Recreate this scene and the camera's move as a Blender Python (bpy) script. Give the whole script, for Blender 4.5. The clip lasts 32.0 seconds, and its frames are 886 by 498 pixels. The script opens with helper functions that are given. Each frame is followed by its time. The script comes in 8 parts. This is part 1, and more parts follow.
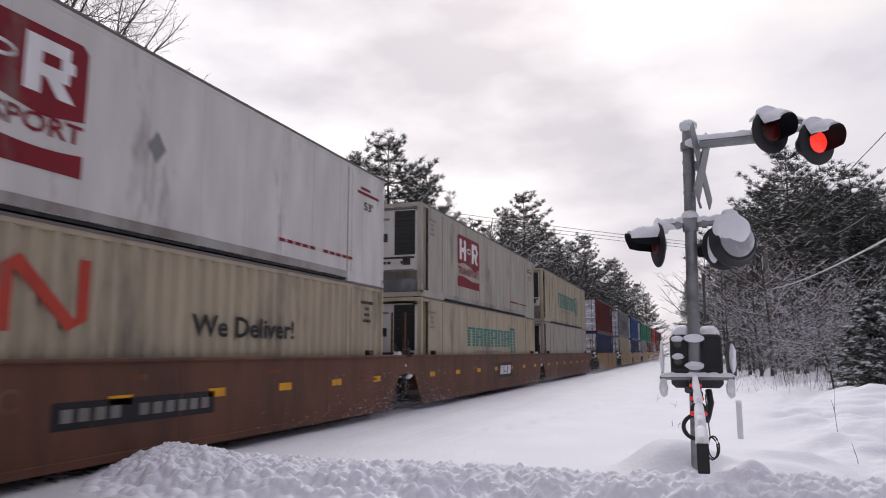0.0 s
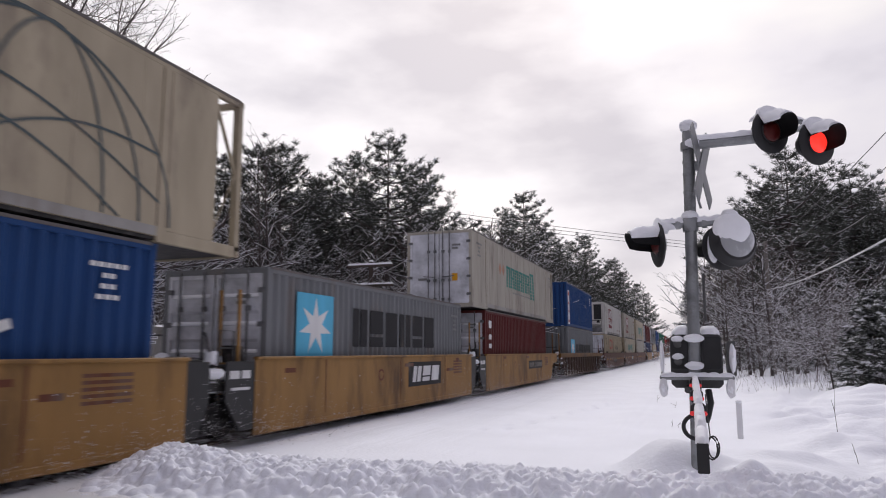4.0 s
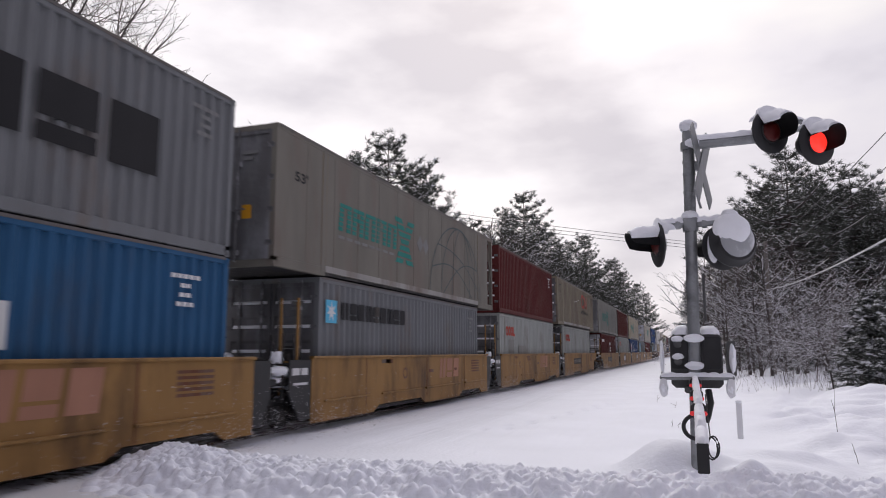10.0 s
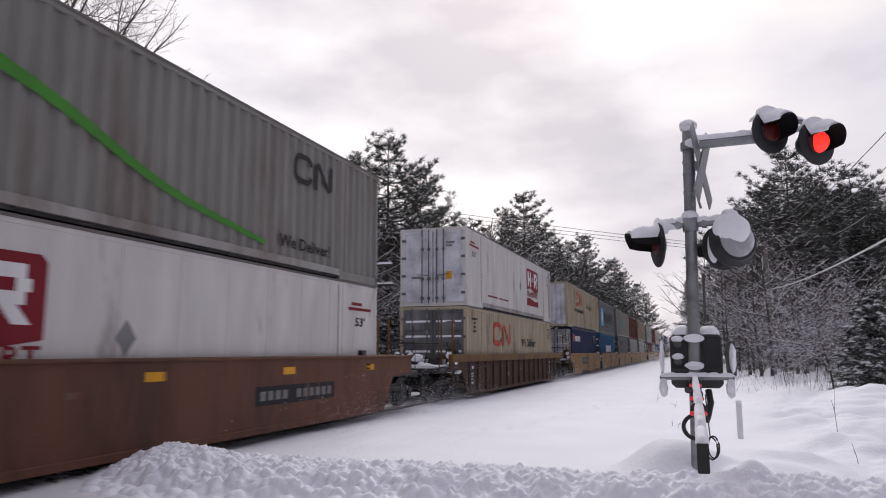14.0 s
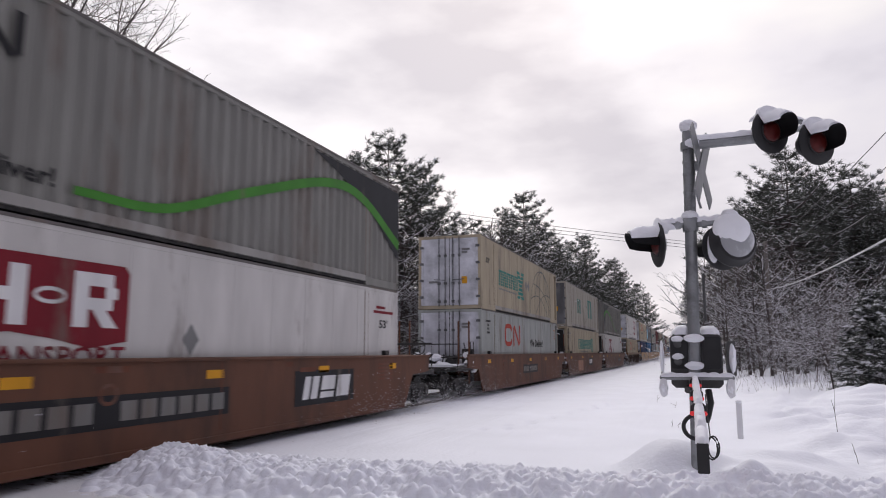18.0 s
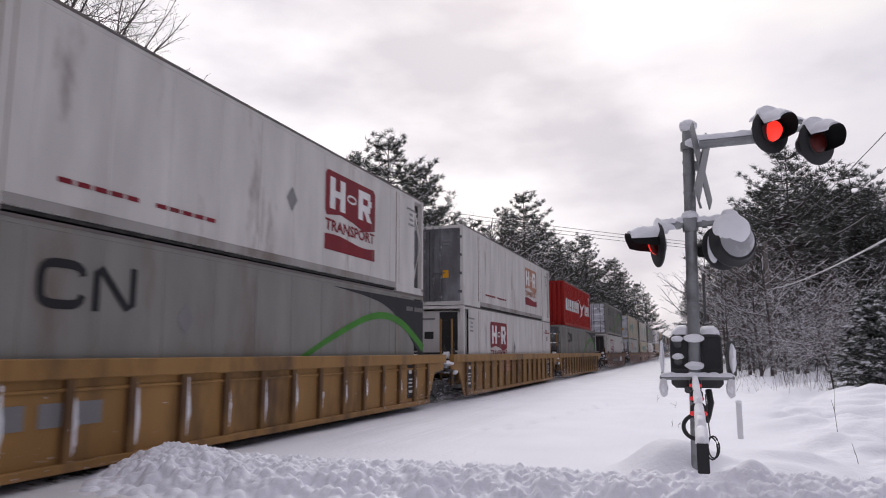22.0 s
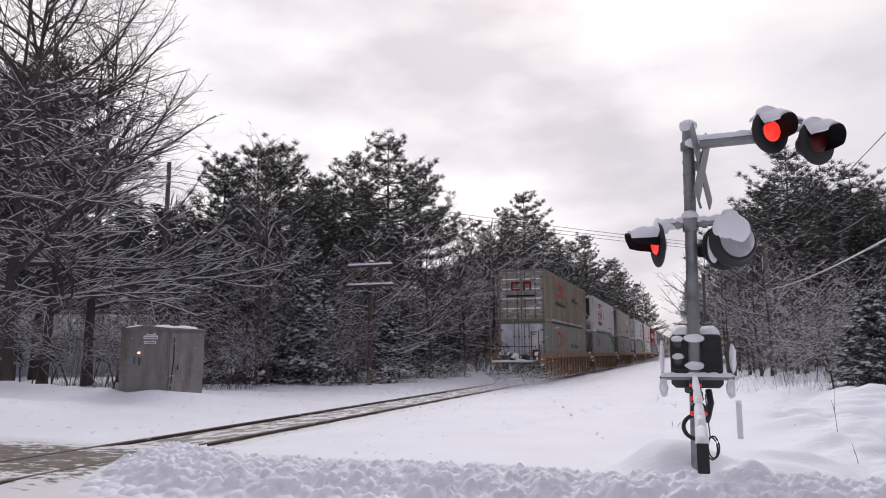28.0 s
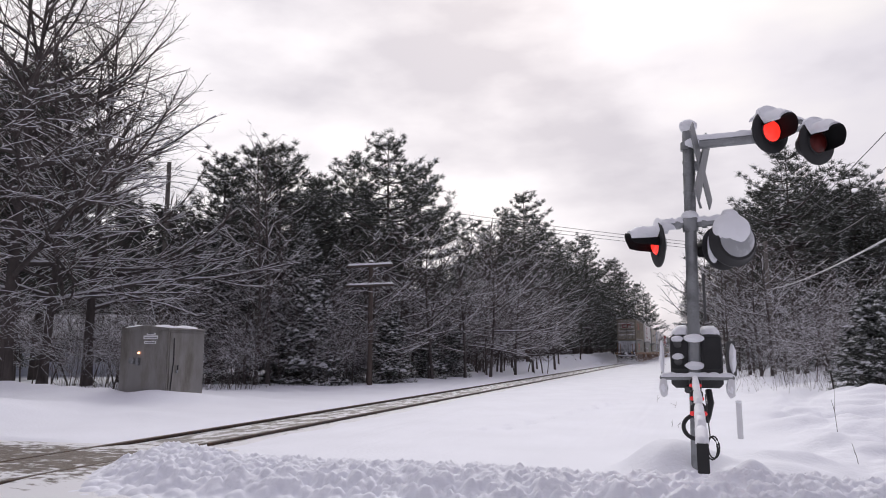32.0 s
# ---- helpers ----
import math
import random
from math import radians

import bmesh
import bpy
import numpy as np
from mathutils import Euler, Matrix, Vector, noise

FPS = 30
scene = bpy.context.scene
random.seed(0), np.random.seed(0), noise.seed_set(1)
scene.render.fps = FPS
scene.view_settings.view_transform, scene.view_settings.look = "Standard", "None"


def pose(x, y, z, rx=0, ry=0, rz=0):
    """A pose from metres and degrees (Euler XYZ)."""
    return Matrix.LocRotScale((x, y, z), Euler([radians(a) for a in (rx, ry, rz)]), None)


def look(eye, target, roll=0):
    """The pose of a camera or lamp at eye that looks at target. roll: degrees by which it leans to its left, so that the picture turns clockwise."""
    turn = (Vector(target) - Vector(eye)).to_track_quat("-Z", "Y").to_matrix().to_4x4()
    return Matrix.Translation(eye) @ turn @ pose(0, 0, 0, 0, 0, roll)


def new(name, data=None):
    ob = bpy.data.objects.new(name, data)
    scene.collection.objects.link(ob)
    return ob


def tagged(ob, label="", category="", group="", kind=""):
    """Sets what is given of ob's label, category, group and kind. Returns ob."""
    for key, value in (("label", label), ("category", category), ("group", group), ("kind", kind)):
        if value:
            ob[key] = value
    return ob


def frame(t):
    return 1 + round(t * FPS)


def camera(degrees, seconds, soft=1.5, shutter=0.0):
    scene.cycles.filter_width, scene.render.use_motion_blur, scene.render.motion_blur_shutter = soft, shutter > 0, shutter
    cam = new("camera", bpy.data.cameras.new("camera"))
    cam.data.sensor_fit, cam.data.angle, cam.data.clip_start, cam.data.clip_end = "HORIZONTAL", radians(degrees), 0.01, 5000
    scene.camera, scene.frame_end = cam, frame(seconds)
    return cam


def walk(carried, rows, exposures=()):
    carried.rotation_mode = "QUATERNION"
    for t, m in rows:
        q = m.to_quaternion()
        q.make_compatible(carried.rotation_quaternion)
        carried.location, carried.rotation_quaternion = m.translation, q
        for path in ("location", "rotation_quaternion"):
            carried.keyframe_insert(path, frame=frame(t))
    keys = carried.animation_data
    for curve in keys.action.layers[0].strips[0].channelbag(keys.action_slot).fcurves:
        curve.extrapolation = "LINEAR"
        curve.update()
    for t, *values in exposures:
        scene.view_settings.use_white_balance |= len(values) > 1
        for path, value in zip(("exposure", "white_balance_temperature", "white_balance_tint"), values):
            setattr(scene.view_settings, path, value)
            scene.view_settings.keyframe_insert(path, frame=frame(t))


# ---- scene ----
# camera on a tripod beside the road; the track runs along +y
cam = camera(63.71, 32.0, soft=1.0, shutter=0.18)
EYE = pose(0, 0, 1.571) @ pose(0, 0, 0, 0, 0, 19.229) @ pose(0, 0, 0, 98.243) @ pose(0, 0, 0, 0, 0, -0.11)
walk(cam, [(0, EYE), (32, EYE)], exposures=[(0, 0.0), (32, 0.0)])

TRACK_X = -8.957      # centre line of the track; rail heads lie at z = 0
SPEED = 16.45         # train's speed, metres a second

# ---- world and sun ----
world = bpy.data.worlds.new("overcast_sky")
scene.world = world
world.use_nodes = True
nt = world.node_tree
nt.nodes.clear()
w_out = nt.nodes.new("ShaderNodeOutputWorld")
w_bg = nt.nodes.new("ShaderNodeBackground")
w_sky = nt.nodes.new("ShaderNodeTexSky")
w_sky.sky_type = "NISHITA"
w_sky.sun_disc = False
w_sky.sun_elevation = radians(36)
w_sky.sun_rotation = radians(-12)
w_sky.air_density, w_sky.dust_density = 1.0, 2.0
w_gain = nt.nodes.new("ShaderNodeMix")
w_gain.data_type, w_gain.blend_type = "RGBA", "MULTIPLY"
w_gain.inputs[0].default_value = 1.0
w_gain.inputs[7].default_value = (0.075, 0.075, 0.075, 1)
w_co = nt.nodes.new("ShaderNodeTexCoord")
w_map = nt.nodes.new("ShaderNodeMapping")
w_map.inputs["Location"].default_value = (0.35, 0.1, 0.12)
w_map.inputs["Scale"].default_value = (1.0, 1.0, 2.4)
w_noise = nt.nodes.new("ShaderNodeTexNoise")
w_noise.inputs["Scale"].default_value = 2.6
w_noise.inputs["Detail"].default_value = 7
w_noise.inputs["Roughness"].default_value = 0.47
w_ramp = nt.nodes.new("ShaderNodeValToRGB")
w_ramp.color_ramp.elements[0].position = 0.36
w_ramp.color_ramp.elements[0].color = (0.58, 0.56, 0.62, 1)
w_ramp.color_ramp.elements[1].position = 0.66
w_ramp.color_ramp.elements[1].color = (1.0, 0.97, 0.955, 1)
e = w_ramp.color_ramp.elements.new(0.50)
e.color = (0.84, 0.815, 0.86, 1)
w_mix = nt.nodes.new("ShaderNodeMix")
w_mix.data_type = "RGBA"
w_mix.inputs[0].default_value = 0.92
nt.links.new(w_co.outputs["Generated"], w_map.inputs["Vector"])
nt.links.new(w_map.outputs["Vector"], w_noise.inputs["Vector"])
nt.links.new(w_noise.outputs["Fac"], w_ramp.inputs["Fac"])
nt.links.new(w_sky.outputs["Color"], w_gain.inputs[6])
nt.links.new(w_gain.outputs[2], w_mix.inputs[6])
nt.links.new(w_ramp.outputs["Color"], w_mix.inputs[7])
# the cloud is brightest round the hidden sun and duller on the far side of the sky
w_dot = nt.nodes.new("ShaderNodeVectorMath")
w_dot.operation = "DOT_PRODUCT"
w_dot.inputs[1].default_value = (-0.62, 0.68, 0.39)
w_fall = nt.nodes.new("ShaderNodeMapRange")
w_fall.interpolation_type = "SMOOTHSTEP"
for i, v in enumerate((0.2, 1.0, 0.0, 1.0)):
    w_fall.inputs[i + 1].default_value = v
w_tint = nt.nodes.new("ShaderNodeMix")
w_tint.data_type = "RGBA"
w_tint.inputs[6].default_value = (0.66, 0.64, 0.72, 1)
w_tint.inputs[7].default_value = (1.24, 1.215, 1.19, 1)
w_dim = nt.nodes.new("ShaderNodeMix")
w_dim.data_type, w_dim.blend_type = "RGBA", "MULTIPLY"
w_dim.inputs[0].default_value = 1.0
nt.links.new(w_co.outputs["Generated"], w_dot.inputs[0])
nt.links.new(w_dot.outputs["Value"], w_fall.inputs[0])
nt.links.new(w_fall.outputs[0], w_tint.inputs[0])
nt.links.new(w_mix.outputs[2], w_dim.inputs[6])
nt.links.new(w_tint.outputs[2], w_dim.inputs[7])
nt.links.new(w_dim.outputs[2], w_bg.inputs["Color"])
nt.links.new(w_bg.outputs["Background"], w_out.inputs["Surface"])

sun = new("sun", bpy.data.lights.new("sun", "SUN"))
sun.data.energy, sun.data.angle, sun.data.color = 1.3, radians(25), (1.0, 0.97, 0.94)
sun.matrix_world = look((-20, 100, 75), (0, 0, 0))


# ---- materials ----
def mat(name, color, rough=0.6, metal=0.0, var=0.12, scale=2.0, bump=0.0, bscale=40.0, dirt=None, dirt_amt=0.5, dirt_scale=1.2,
        stretch=(1, 1, 1), spec=0.5, emit=0.0):
    """A surface: base colour with broad and fine variation, an optional second colour in stains, and fine relief."""
    m = bpy.data.materials.new(name)
    m.use_nodes = True
    t = m.node_tree
    b = t.nodes["Principled BSDF"]
    b.inputs["Roughness"].default_value = rough
    b.inputs["Metallic"].default_value = metal
    b.inputs["Specular IOR Level"].default_value = spec
    co = t.nodes.new("ShaderNodeTexCoord")
    mp = t.nodes.new("ShaderNodeMapping")
    mp.inputs["Scale"].default_value = stretch
    t.links.new(co.outputs["Object"], mp.inputs["Vector"])
    n1 = t.nodes.new("ShaderNodeTexNoise")
    n1.inputs["Scale"].default_value, n1.inputs["Detail"].default_value = scale, 5
    t.links.new(mp.outputs["Vector"], n1.inputs["Vector"])
    r1 = t.nodes.new("ShaderNodeValToRGB")
    lo = [max(0.0, c * (1 - var)) for c in color]
    hi = [min(1.0, c * (1 + var)) for c in color]
    r1.color_ramp.elements[0].position, r1.color_ramp.elements[1].position = 0.3, 0.7
    r1.color_ramp.elements[0].color, r1.color_ramp.elements[1].color = (*lo, 1), (*hi, 1)
    t.links.new(n1.outputs["Fac"], r1.inputs["Fac"])
    out = r1.outputs["Color"]
    if dirt:
        n2 = t.nodes.new("ShaderNodeTexNoise")
        n2.inputs["Scale"].default_value, n2.inputs["Detail"].default_value = dirt_scale, 8
        n2.inputs["Roughness"].default_value = 0.65
        t.links.new(mp.outputs["Vector"], n2.inputs["Vector"])
        r2 = t.nodes.new("ShaderNodeValToRGB")
        r2.color_ramp.elements[0].position, r2.color_ramp.elements[1].position = 0.62 - 0.3 * dirt_amt, 0.78 - 0.2 * dirt_amt
        t.links.new(n2.outputs["Fac"], r2.inputs["Fac"])
        mx = t.nodes.new("ShaderNodeMix")
        mx.data_type = "RGBA"
        mx.inputs[7].default_value = (*dirt, 1)
        t.links.new(r2.outputs["Color"], mx.inputs[0])
        t.links.new(out, mx.inputs[6])
        out = mx.outputs[2]
    t.links.new(out, b.inputs["Base Color"])
    if bump:
        n3 = t.nodes.new("ShaderNodeTexNoise")
        n3.inputs["Scale"].default_value, n3.inputs["Detail"].default_value = bscale, 6
        t.links.new(co.outputs["Object"], n3.inputs["Vector"])
        bp = t.nodes.new("ShaderNodeBump")
        bp.inputs["Strength"].default_value, bp.inputs["Distance"].default_value = bump, 0.05
        t.links.new(n3.outputs["Fac"], bp.inputs["Height"])
        t.links.new(bp.outputs["Normal"], b.inputs["Normal"])
    if emit:
        b.inputs["Emission Color"].default_value = (*color, 1)
        b.inputs["Emission Strength"].default_value = emit
    return m


SNOW = mat("snow", (0.83, 0.845, 0.91), 0.7, var=0.03, scale=0.6, bump=0.25, bscale=15, spec=0.2)
SNOW_SOFT = mat("clinging_snow", (0.87, 0.88, 0.92), 0.75, var=0.03, bump=0.25, bscale=22, spec=0.2)
BOUGH_SNOW = mat("snow_on_boughs", (0.86, 0.87, 0.91), 0.8, var=0.03, spec=0.1)
bt = BOUGH_SNOW.node_tree
b_tr = bt.nodes.new("ShaderNodeBsdfTranslucent")
b_tr.inputs["Color"].default_value = (0.86, 0.87, 0.91, 1)
b_mx = bt.nodes.new("ShaderNodeMixShader")
b_mx.inputs[0].default_value = 0.45
bt.links.new(bt.nodes["Principled BSDF"].outputs[0], b_mx.inputs[1])
bt.links.new(b_tr.outputs[0], b_mx.inputs[2])
bt.links.new(b_mx.outputs[0], bt.nodes["Material Output"].inputs["Surface"])
RAIL = mat("rail_steel", (0.07, 0.055, 0.05), 0.45, 0.6, var=0.3, scale=3, dirt=(0.12, 0.07, 0.045), dirt_amt=0.6, dirt_scale=6)
DARK = mat("dark_running_gear", (0.018, 0.017, 0.017), 0.6, 0.2, var=0.3, scale=4, dirt=(0.10, 0.09, 0.085), dirt_amt=0.35, dirt_scale=5)
BLACK = mat("black_paint", (0.012, 0.012, 0.013), 0.5, var=0.25)
BARK = mat("bark", (0.082, 0.07, 0.066), 0.9, var=0.35, scale=5, bump=0.8, bscale=18, stretch=(1, 1, 0.25))
TWIG = mat("bare_twigs", (0.098, 0.081, 0.076), 0.9, var=0.3, scale=3)
NEEDLE = mat("pine_needles", (0.098, 0.106, 0.092), 0.75, var=0.5, scale=1.3, spec=0.2)
NEEDLE_B = mat("spruce_needles", (0.085, 0.092, 0.083), 0.75, var=0.5, scale=1.3, spec=0.2)
GALV = mat("galvanised_steel", (0.28, 0.29, 0.30), 0.45, 0.75, var=0.18, scale=5, dirt=(0.17, 0.17, 0.175), dirt_amt=0.4, dirt_scale=7, bump=0.08, bscale=60)
ALU = mat("weathered_aluminium", (0.30, 0.29, 0.28), 0.42, 0.7, var=0.12, scale=1.5, dirt=(0.19, 0.175, 0.155), dirt_amt=0.5, dirt_scale=1.8, stretch=(1, 1, 0.3))
WOOD = mat("weathered_pole_wood", (0.075, 0.058, 0.05), 0.9, var=0.3, scale=6, stretch=(1, 1, 0.1), bump=0.4)
WIRE = mat("cable", (0.10, 0.10, 0.105), 0.6, var=0.1)


# ---- mesh building ----
class Shape:
    """Collects points and faces of one mesh."""

    def __init__(self):
        self.v, self.f = [], []

    def add(self, pts, faces):
        n = len(self.v)
        self.v += [tuple(p) for p in pts]
        self.f += [tuple(i + n for i in f) for f in faces]
        return self

    def box(self, x0, x1, y0, y1, z0, z1, b=0.0):
        """A box, with its edges along y chamfered by b."""
        if b <= 0:
            p = [(x, y, z) for y in (y0, y1) for x, z in ((x0, z0), (x1, z0), (x1, z1), (x0, z1))]
            return self.add(p, [(0, 1, 2, 3), (7, 6, 5, 4), (0, 4, 5, 1), (1, 5, 6, 2), (2, 6, 7, 3), (3, 7, 4, 0)])
        ring = [(x0 + b, z0), (x1 - b, z0), (x1, z0 + b), (x1, z1 - b), (x1 - b, z1), (x0 + b, z1), (x0, z1 - b), (x0, z0 + b)]
        return self.prism_y(ring, y0, y1)

    def prism_y(self, ring, y0, y1):
        n = len(ring)
        p = [(x, y0, z) for x, z in ring] + [(x, y1, z) for x, z in ring]
        fs = [tuple(range(n)), tuple(reversed(range(n, 2 * n)))]
        fs += [(i, n + i, n + (i + 1) % n, (i + 1) % n) for i in range(n)]
        return self.add(p, fs)

    def prism_x(self, ring, x0, x1):
        """ring of (y, z)."""
        n = len(ring)
        p = [(x0, y, z) for y, z in ring] + [(x1, y, z) for y, z in ring]
        fs = [tuple(reversed(range(n))), tuple(range(n, 2 * n))]
        fs += [((i + 1) % n, n + (i + 1) % n, n + i, i) for i in range(n)]
        return self.add(p, fs)

    def tube(self, path, r, sides=8, caps=True):
        """A round bar along a path; r is one radius or one for each point."""
        path = [Vector(p) for p in path]
        rs = r if isinstance(r, (list, tuple)) else [r] * len(path)
        pts = []
        for i, p in enumerate(path):
            d = (path[min(i + 1, len(path) - 1)] - path[max(i - 1, 0)]).normalized()
            a = d.orthogonal().normalized() if abs(d.z) > 0.9 else Vector((0, 0, 1)).cross(d).normalized()
            c = d.cross(a)
            pts += [p + (a * math.cos(2 * math.pi * k / sides) + c * math.sin(2 * math.pi * k / sides)) * rs[i] for k in range(sides)]
        fs = []
        for i in range(len(path) - 1):
            for k in range(sides):
                k2 = (k + 1) % sides
                fs.append((i * sides + k, i * sides + k2, (i + 1) * sides + k2, (i + 1) * sides + k))
        if caps:
            fs.append(tuple(reversed(range(sides))))
            fs.append(tuple(range((len(path) - 1) * sides, len(path) * sides)))
        return self.add(pts, fs)

    def lathe(self, profile, origin, axis, sides=20):
        """Turn (distance along the axis, radius) round an axis."""
        axis = Vector(axis).normalized()
        return self.tube_profile([(Vector(origin) + axis * a, r) for a, r in profile], axis, sides)

    def tube_profile(self, rows, axis, sides):
        a = axis.orthogonal().normalized()
        c = axis.cross(a)
        pts = []
        for p, r in rows:
            pts += [p + (a * math.cos(2 * math.pi * k / sides) + c * math.sin(2 * math.pi * k / sides)) * max(r, 1e-4) for k in range(sides)]
        fs = []
        for i in range(len(rows) - 1):
            for k in range(sides):
                k2 = (k + 1) % sides
                fs.append((i * sides + k, i * sides + k2, (i + 1) * sides + k2, (i + 1) * sides + k))
        fs.append(tuple(reversed(range(sides))))
        fs.append(tuple(range((len(rows) - 1) * sides, len(rows) * sides)))
        return self.add(pts, fs)

    def lump(self, c, r, seed=0, rings=6, seg=10, rough=0.15):
        """An uneven rounded lump with radii r."""
        rnd = random.Random(seed)
        off = Vector((rnd.random() * 50, rnd.random() * 50, rnd.random() * 50))
        pts, fs = [], []
        for i in range(rings + 1):
            th = math.pi * i / rings
            for k in range(seg):
                ph = 2 * math.pi * k / seg
                d = Vector((math.sin(th) * math.cos(ph), math.sin(th) * math.sin(ph), math.cos(th)))
                s = 1 + rough * noise.noise(d * 1.7 + off)
                pts.append((c[0] + d.x * r[0] * s, c[1] + d.y * r[1] * s, c[2] + d.z * r[2] * s))
        for i in range(rings):
            for k in range(seg):
                k2 = (k + 1) % seg
                fs.append((i * seg + k, (i + 1) * seg + k, (i + 1) * seg + k2, i * seg + k2))
        return self.add(pts, fs)

    def mesh(self, name, material, smooth=False):
        me = bpy.data.meshes.new(name)
        me.from_pydata(self.v, [], self.f)
        me.materials.append(material)
        if smooth:
            me.polygons.foreach_set("use_smooth", [True] * len(me.polygons))
            me.set_sharp_from_angle(angle=radians(40))
        me.update()
        return me


def array_mesh(name, verts, faces, material, smooth=False):
    me = bpy.data.meshes.new(name)
    me.from_pydata(np.asarray(verts, float).tolist(), [], np.asarray(faces, int).tolist())
    me.materials.append(material)
    if smooth:
        me.polygons.foreach_set("use_smooth", [True] * len(me.polygons))
    me.update()
    return me


def part(name, shape, material, parent, label="", smooth=False, m=None):
    """One mesh object under a thing or part. shape: a Shape or a mesh that is shared."""
    me = shape.mesh(name, material, smooth) if isinstance(shape, Shape) else shape
    ob = new(name, me)
    ob.parent = parent
    if m is not None:
        ob.matrix_local = m
    if label:
        tagged(ob, label)
    return ob


def thing(name, label, category, group="", kind="", m=None):
    ob = new(name)
    ob.empty_display_size = 0.2
    if m is not None:
        ob.matrix_world = m
    return tagged(ob, label, category, group, kind)


# ---- ground ----
TABLES = {}


def smooth_step(a, b, v):
    t = np.clip((v - a) / (b - a), 0, 1)
    return t * t * (3 - 2 * t)


def wavy(x, y, seed, scale):
    """Cheap smooth value noise from summed sines, about -1 to 1."""
    r = np.random.RandomState(seed)
    s = 0
    for k in range(7):
        a, ph, f = r.rand() * 6.28, r.rand() * 6.28, scale * (0.6 + 0.25 * k)
        s = s + np.sin((x * math.cos(a) + y * math.sin(a)) * f + ph + 1.3 * np.sin((x * math.sin(a) - y * math.cos(a)) * f * 0.61 + k)) / (1 + 0.35 * k)
    return s / 3.2


def vnoise(x, y, seed, cell, octaves=4, rough=0.55):
    """Fractal value noise, about -1 to 1."""
    if ("v", seed) not in TABLES:
        TABLES["v", seed] = np.random.RandomState(seed).rand(128, 128) * 2 - 1
    tab = TABLES["v", seed]
    tot, amp, norm = 0, 1.0, 0
    for o in range(octaves):
        u, v = x / cell + 17.3 * o, y / cell + 5.1 * o
        iu, iv = np.floor(u).astype(int), np.floor(v).astype(int)
        fu, fv = u - iu, v - iv
        fu, fv = fu * fu * (3 - 2 * fu), fv * fv * (3 - 2 * fv)
        a, b = tab[iu % 128, iv % 128], tab[(iu + 1) % 128, iv % 128]
        c, d = tab[iu % 128, (iv + 1) % 128], tab[(iu + 1) % 128, (iv + 1) % 128]
        tot = tot + amp * ((a * (1 - fu) + b * fu) * (1 - fv) + (c * (1 - fu) + d * fu) * fv)
        norm += amp
        amp *= rough
        cell = cell / 2.03
    return tot / norm


def road_edge(x):
    return 7.25 + 3.0 * smooth_step(-7.4, -9.6, x) + 0.12 * np.sin(x * 1.7)


def crumbs(x, y, seed, cell):
    """Rounded clods: distance to scattered points, as bumps of 0 to 1."""
    if ("c", seed) not in TABLES:
        TABLES["c", seed] = np.random.RandomState(seed).rand(64, 64, 3)
    tab = TABLES["c", seed]
    best = np.zeros_like(x)
    ix, iy = np.floor(x / cell).astype(int), np.floor(y / cell).astype(int)
    for dx in (-1, 0, 1):
        for dy in (-1, 0, 1):
            t = tab[(ix + dx) % 64, (iy + dy) % 64]
            cx, cy = (ix + dx + t[..., 0]) * cell, (iy + dy + t[..., 1]) * cell
            rad = cell * (0.35 + 0.45 * t[..., 2])
            q = 1 - ((x - cx) ** 2 + (y - cy) ** 2) / rad ** 2
            best = np.maximum(best, np.sqrt(np.clip(q, 0, 1)) * rad / cell)
    return best


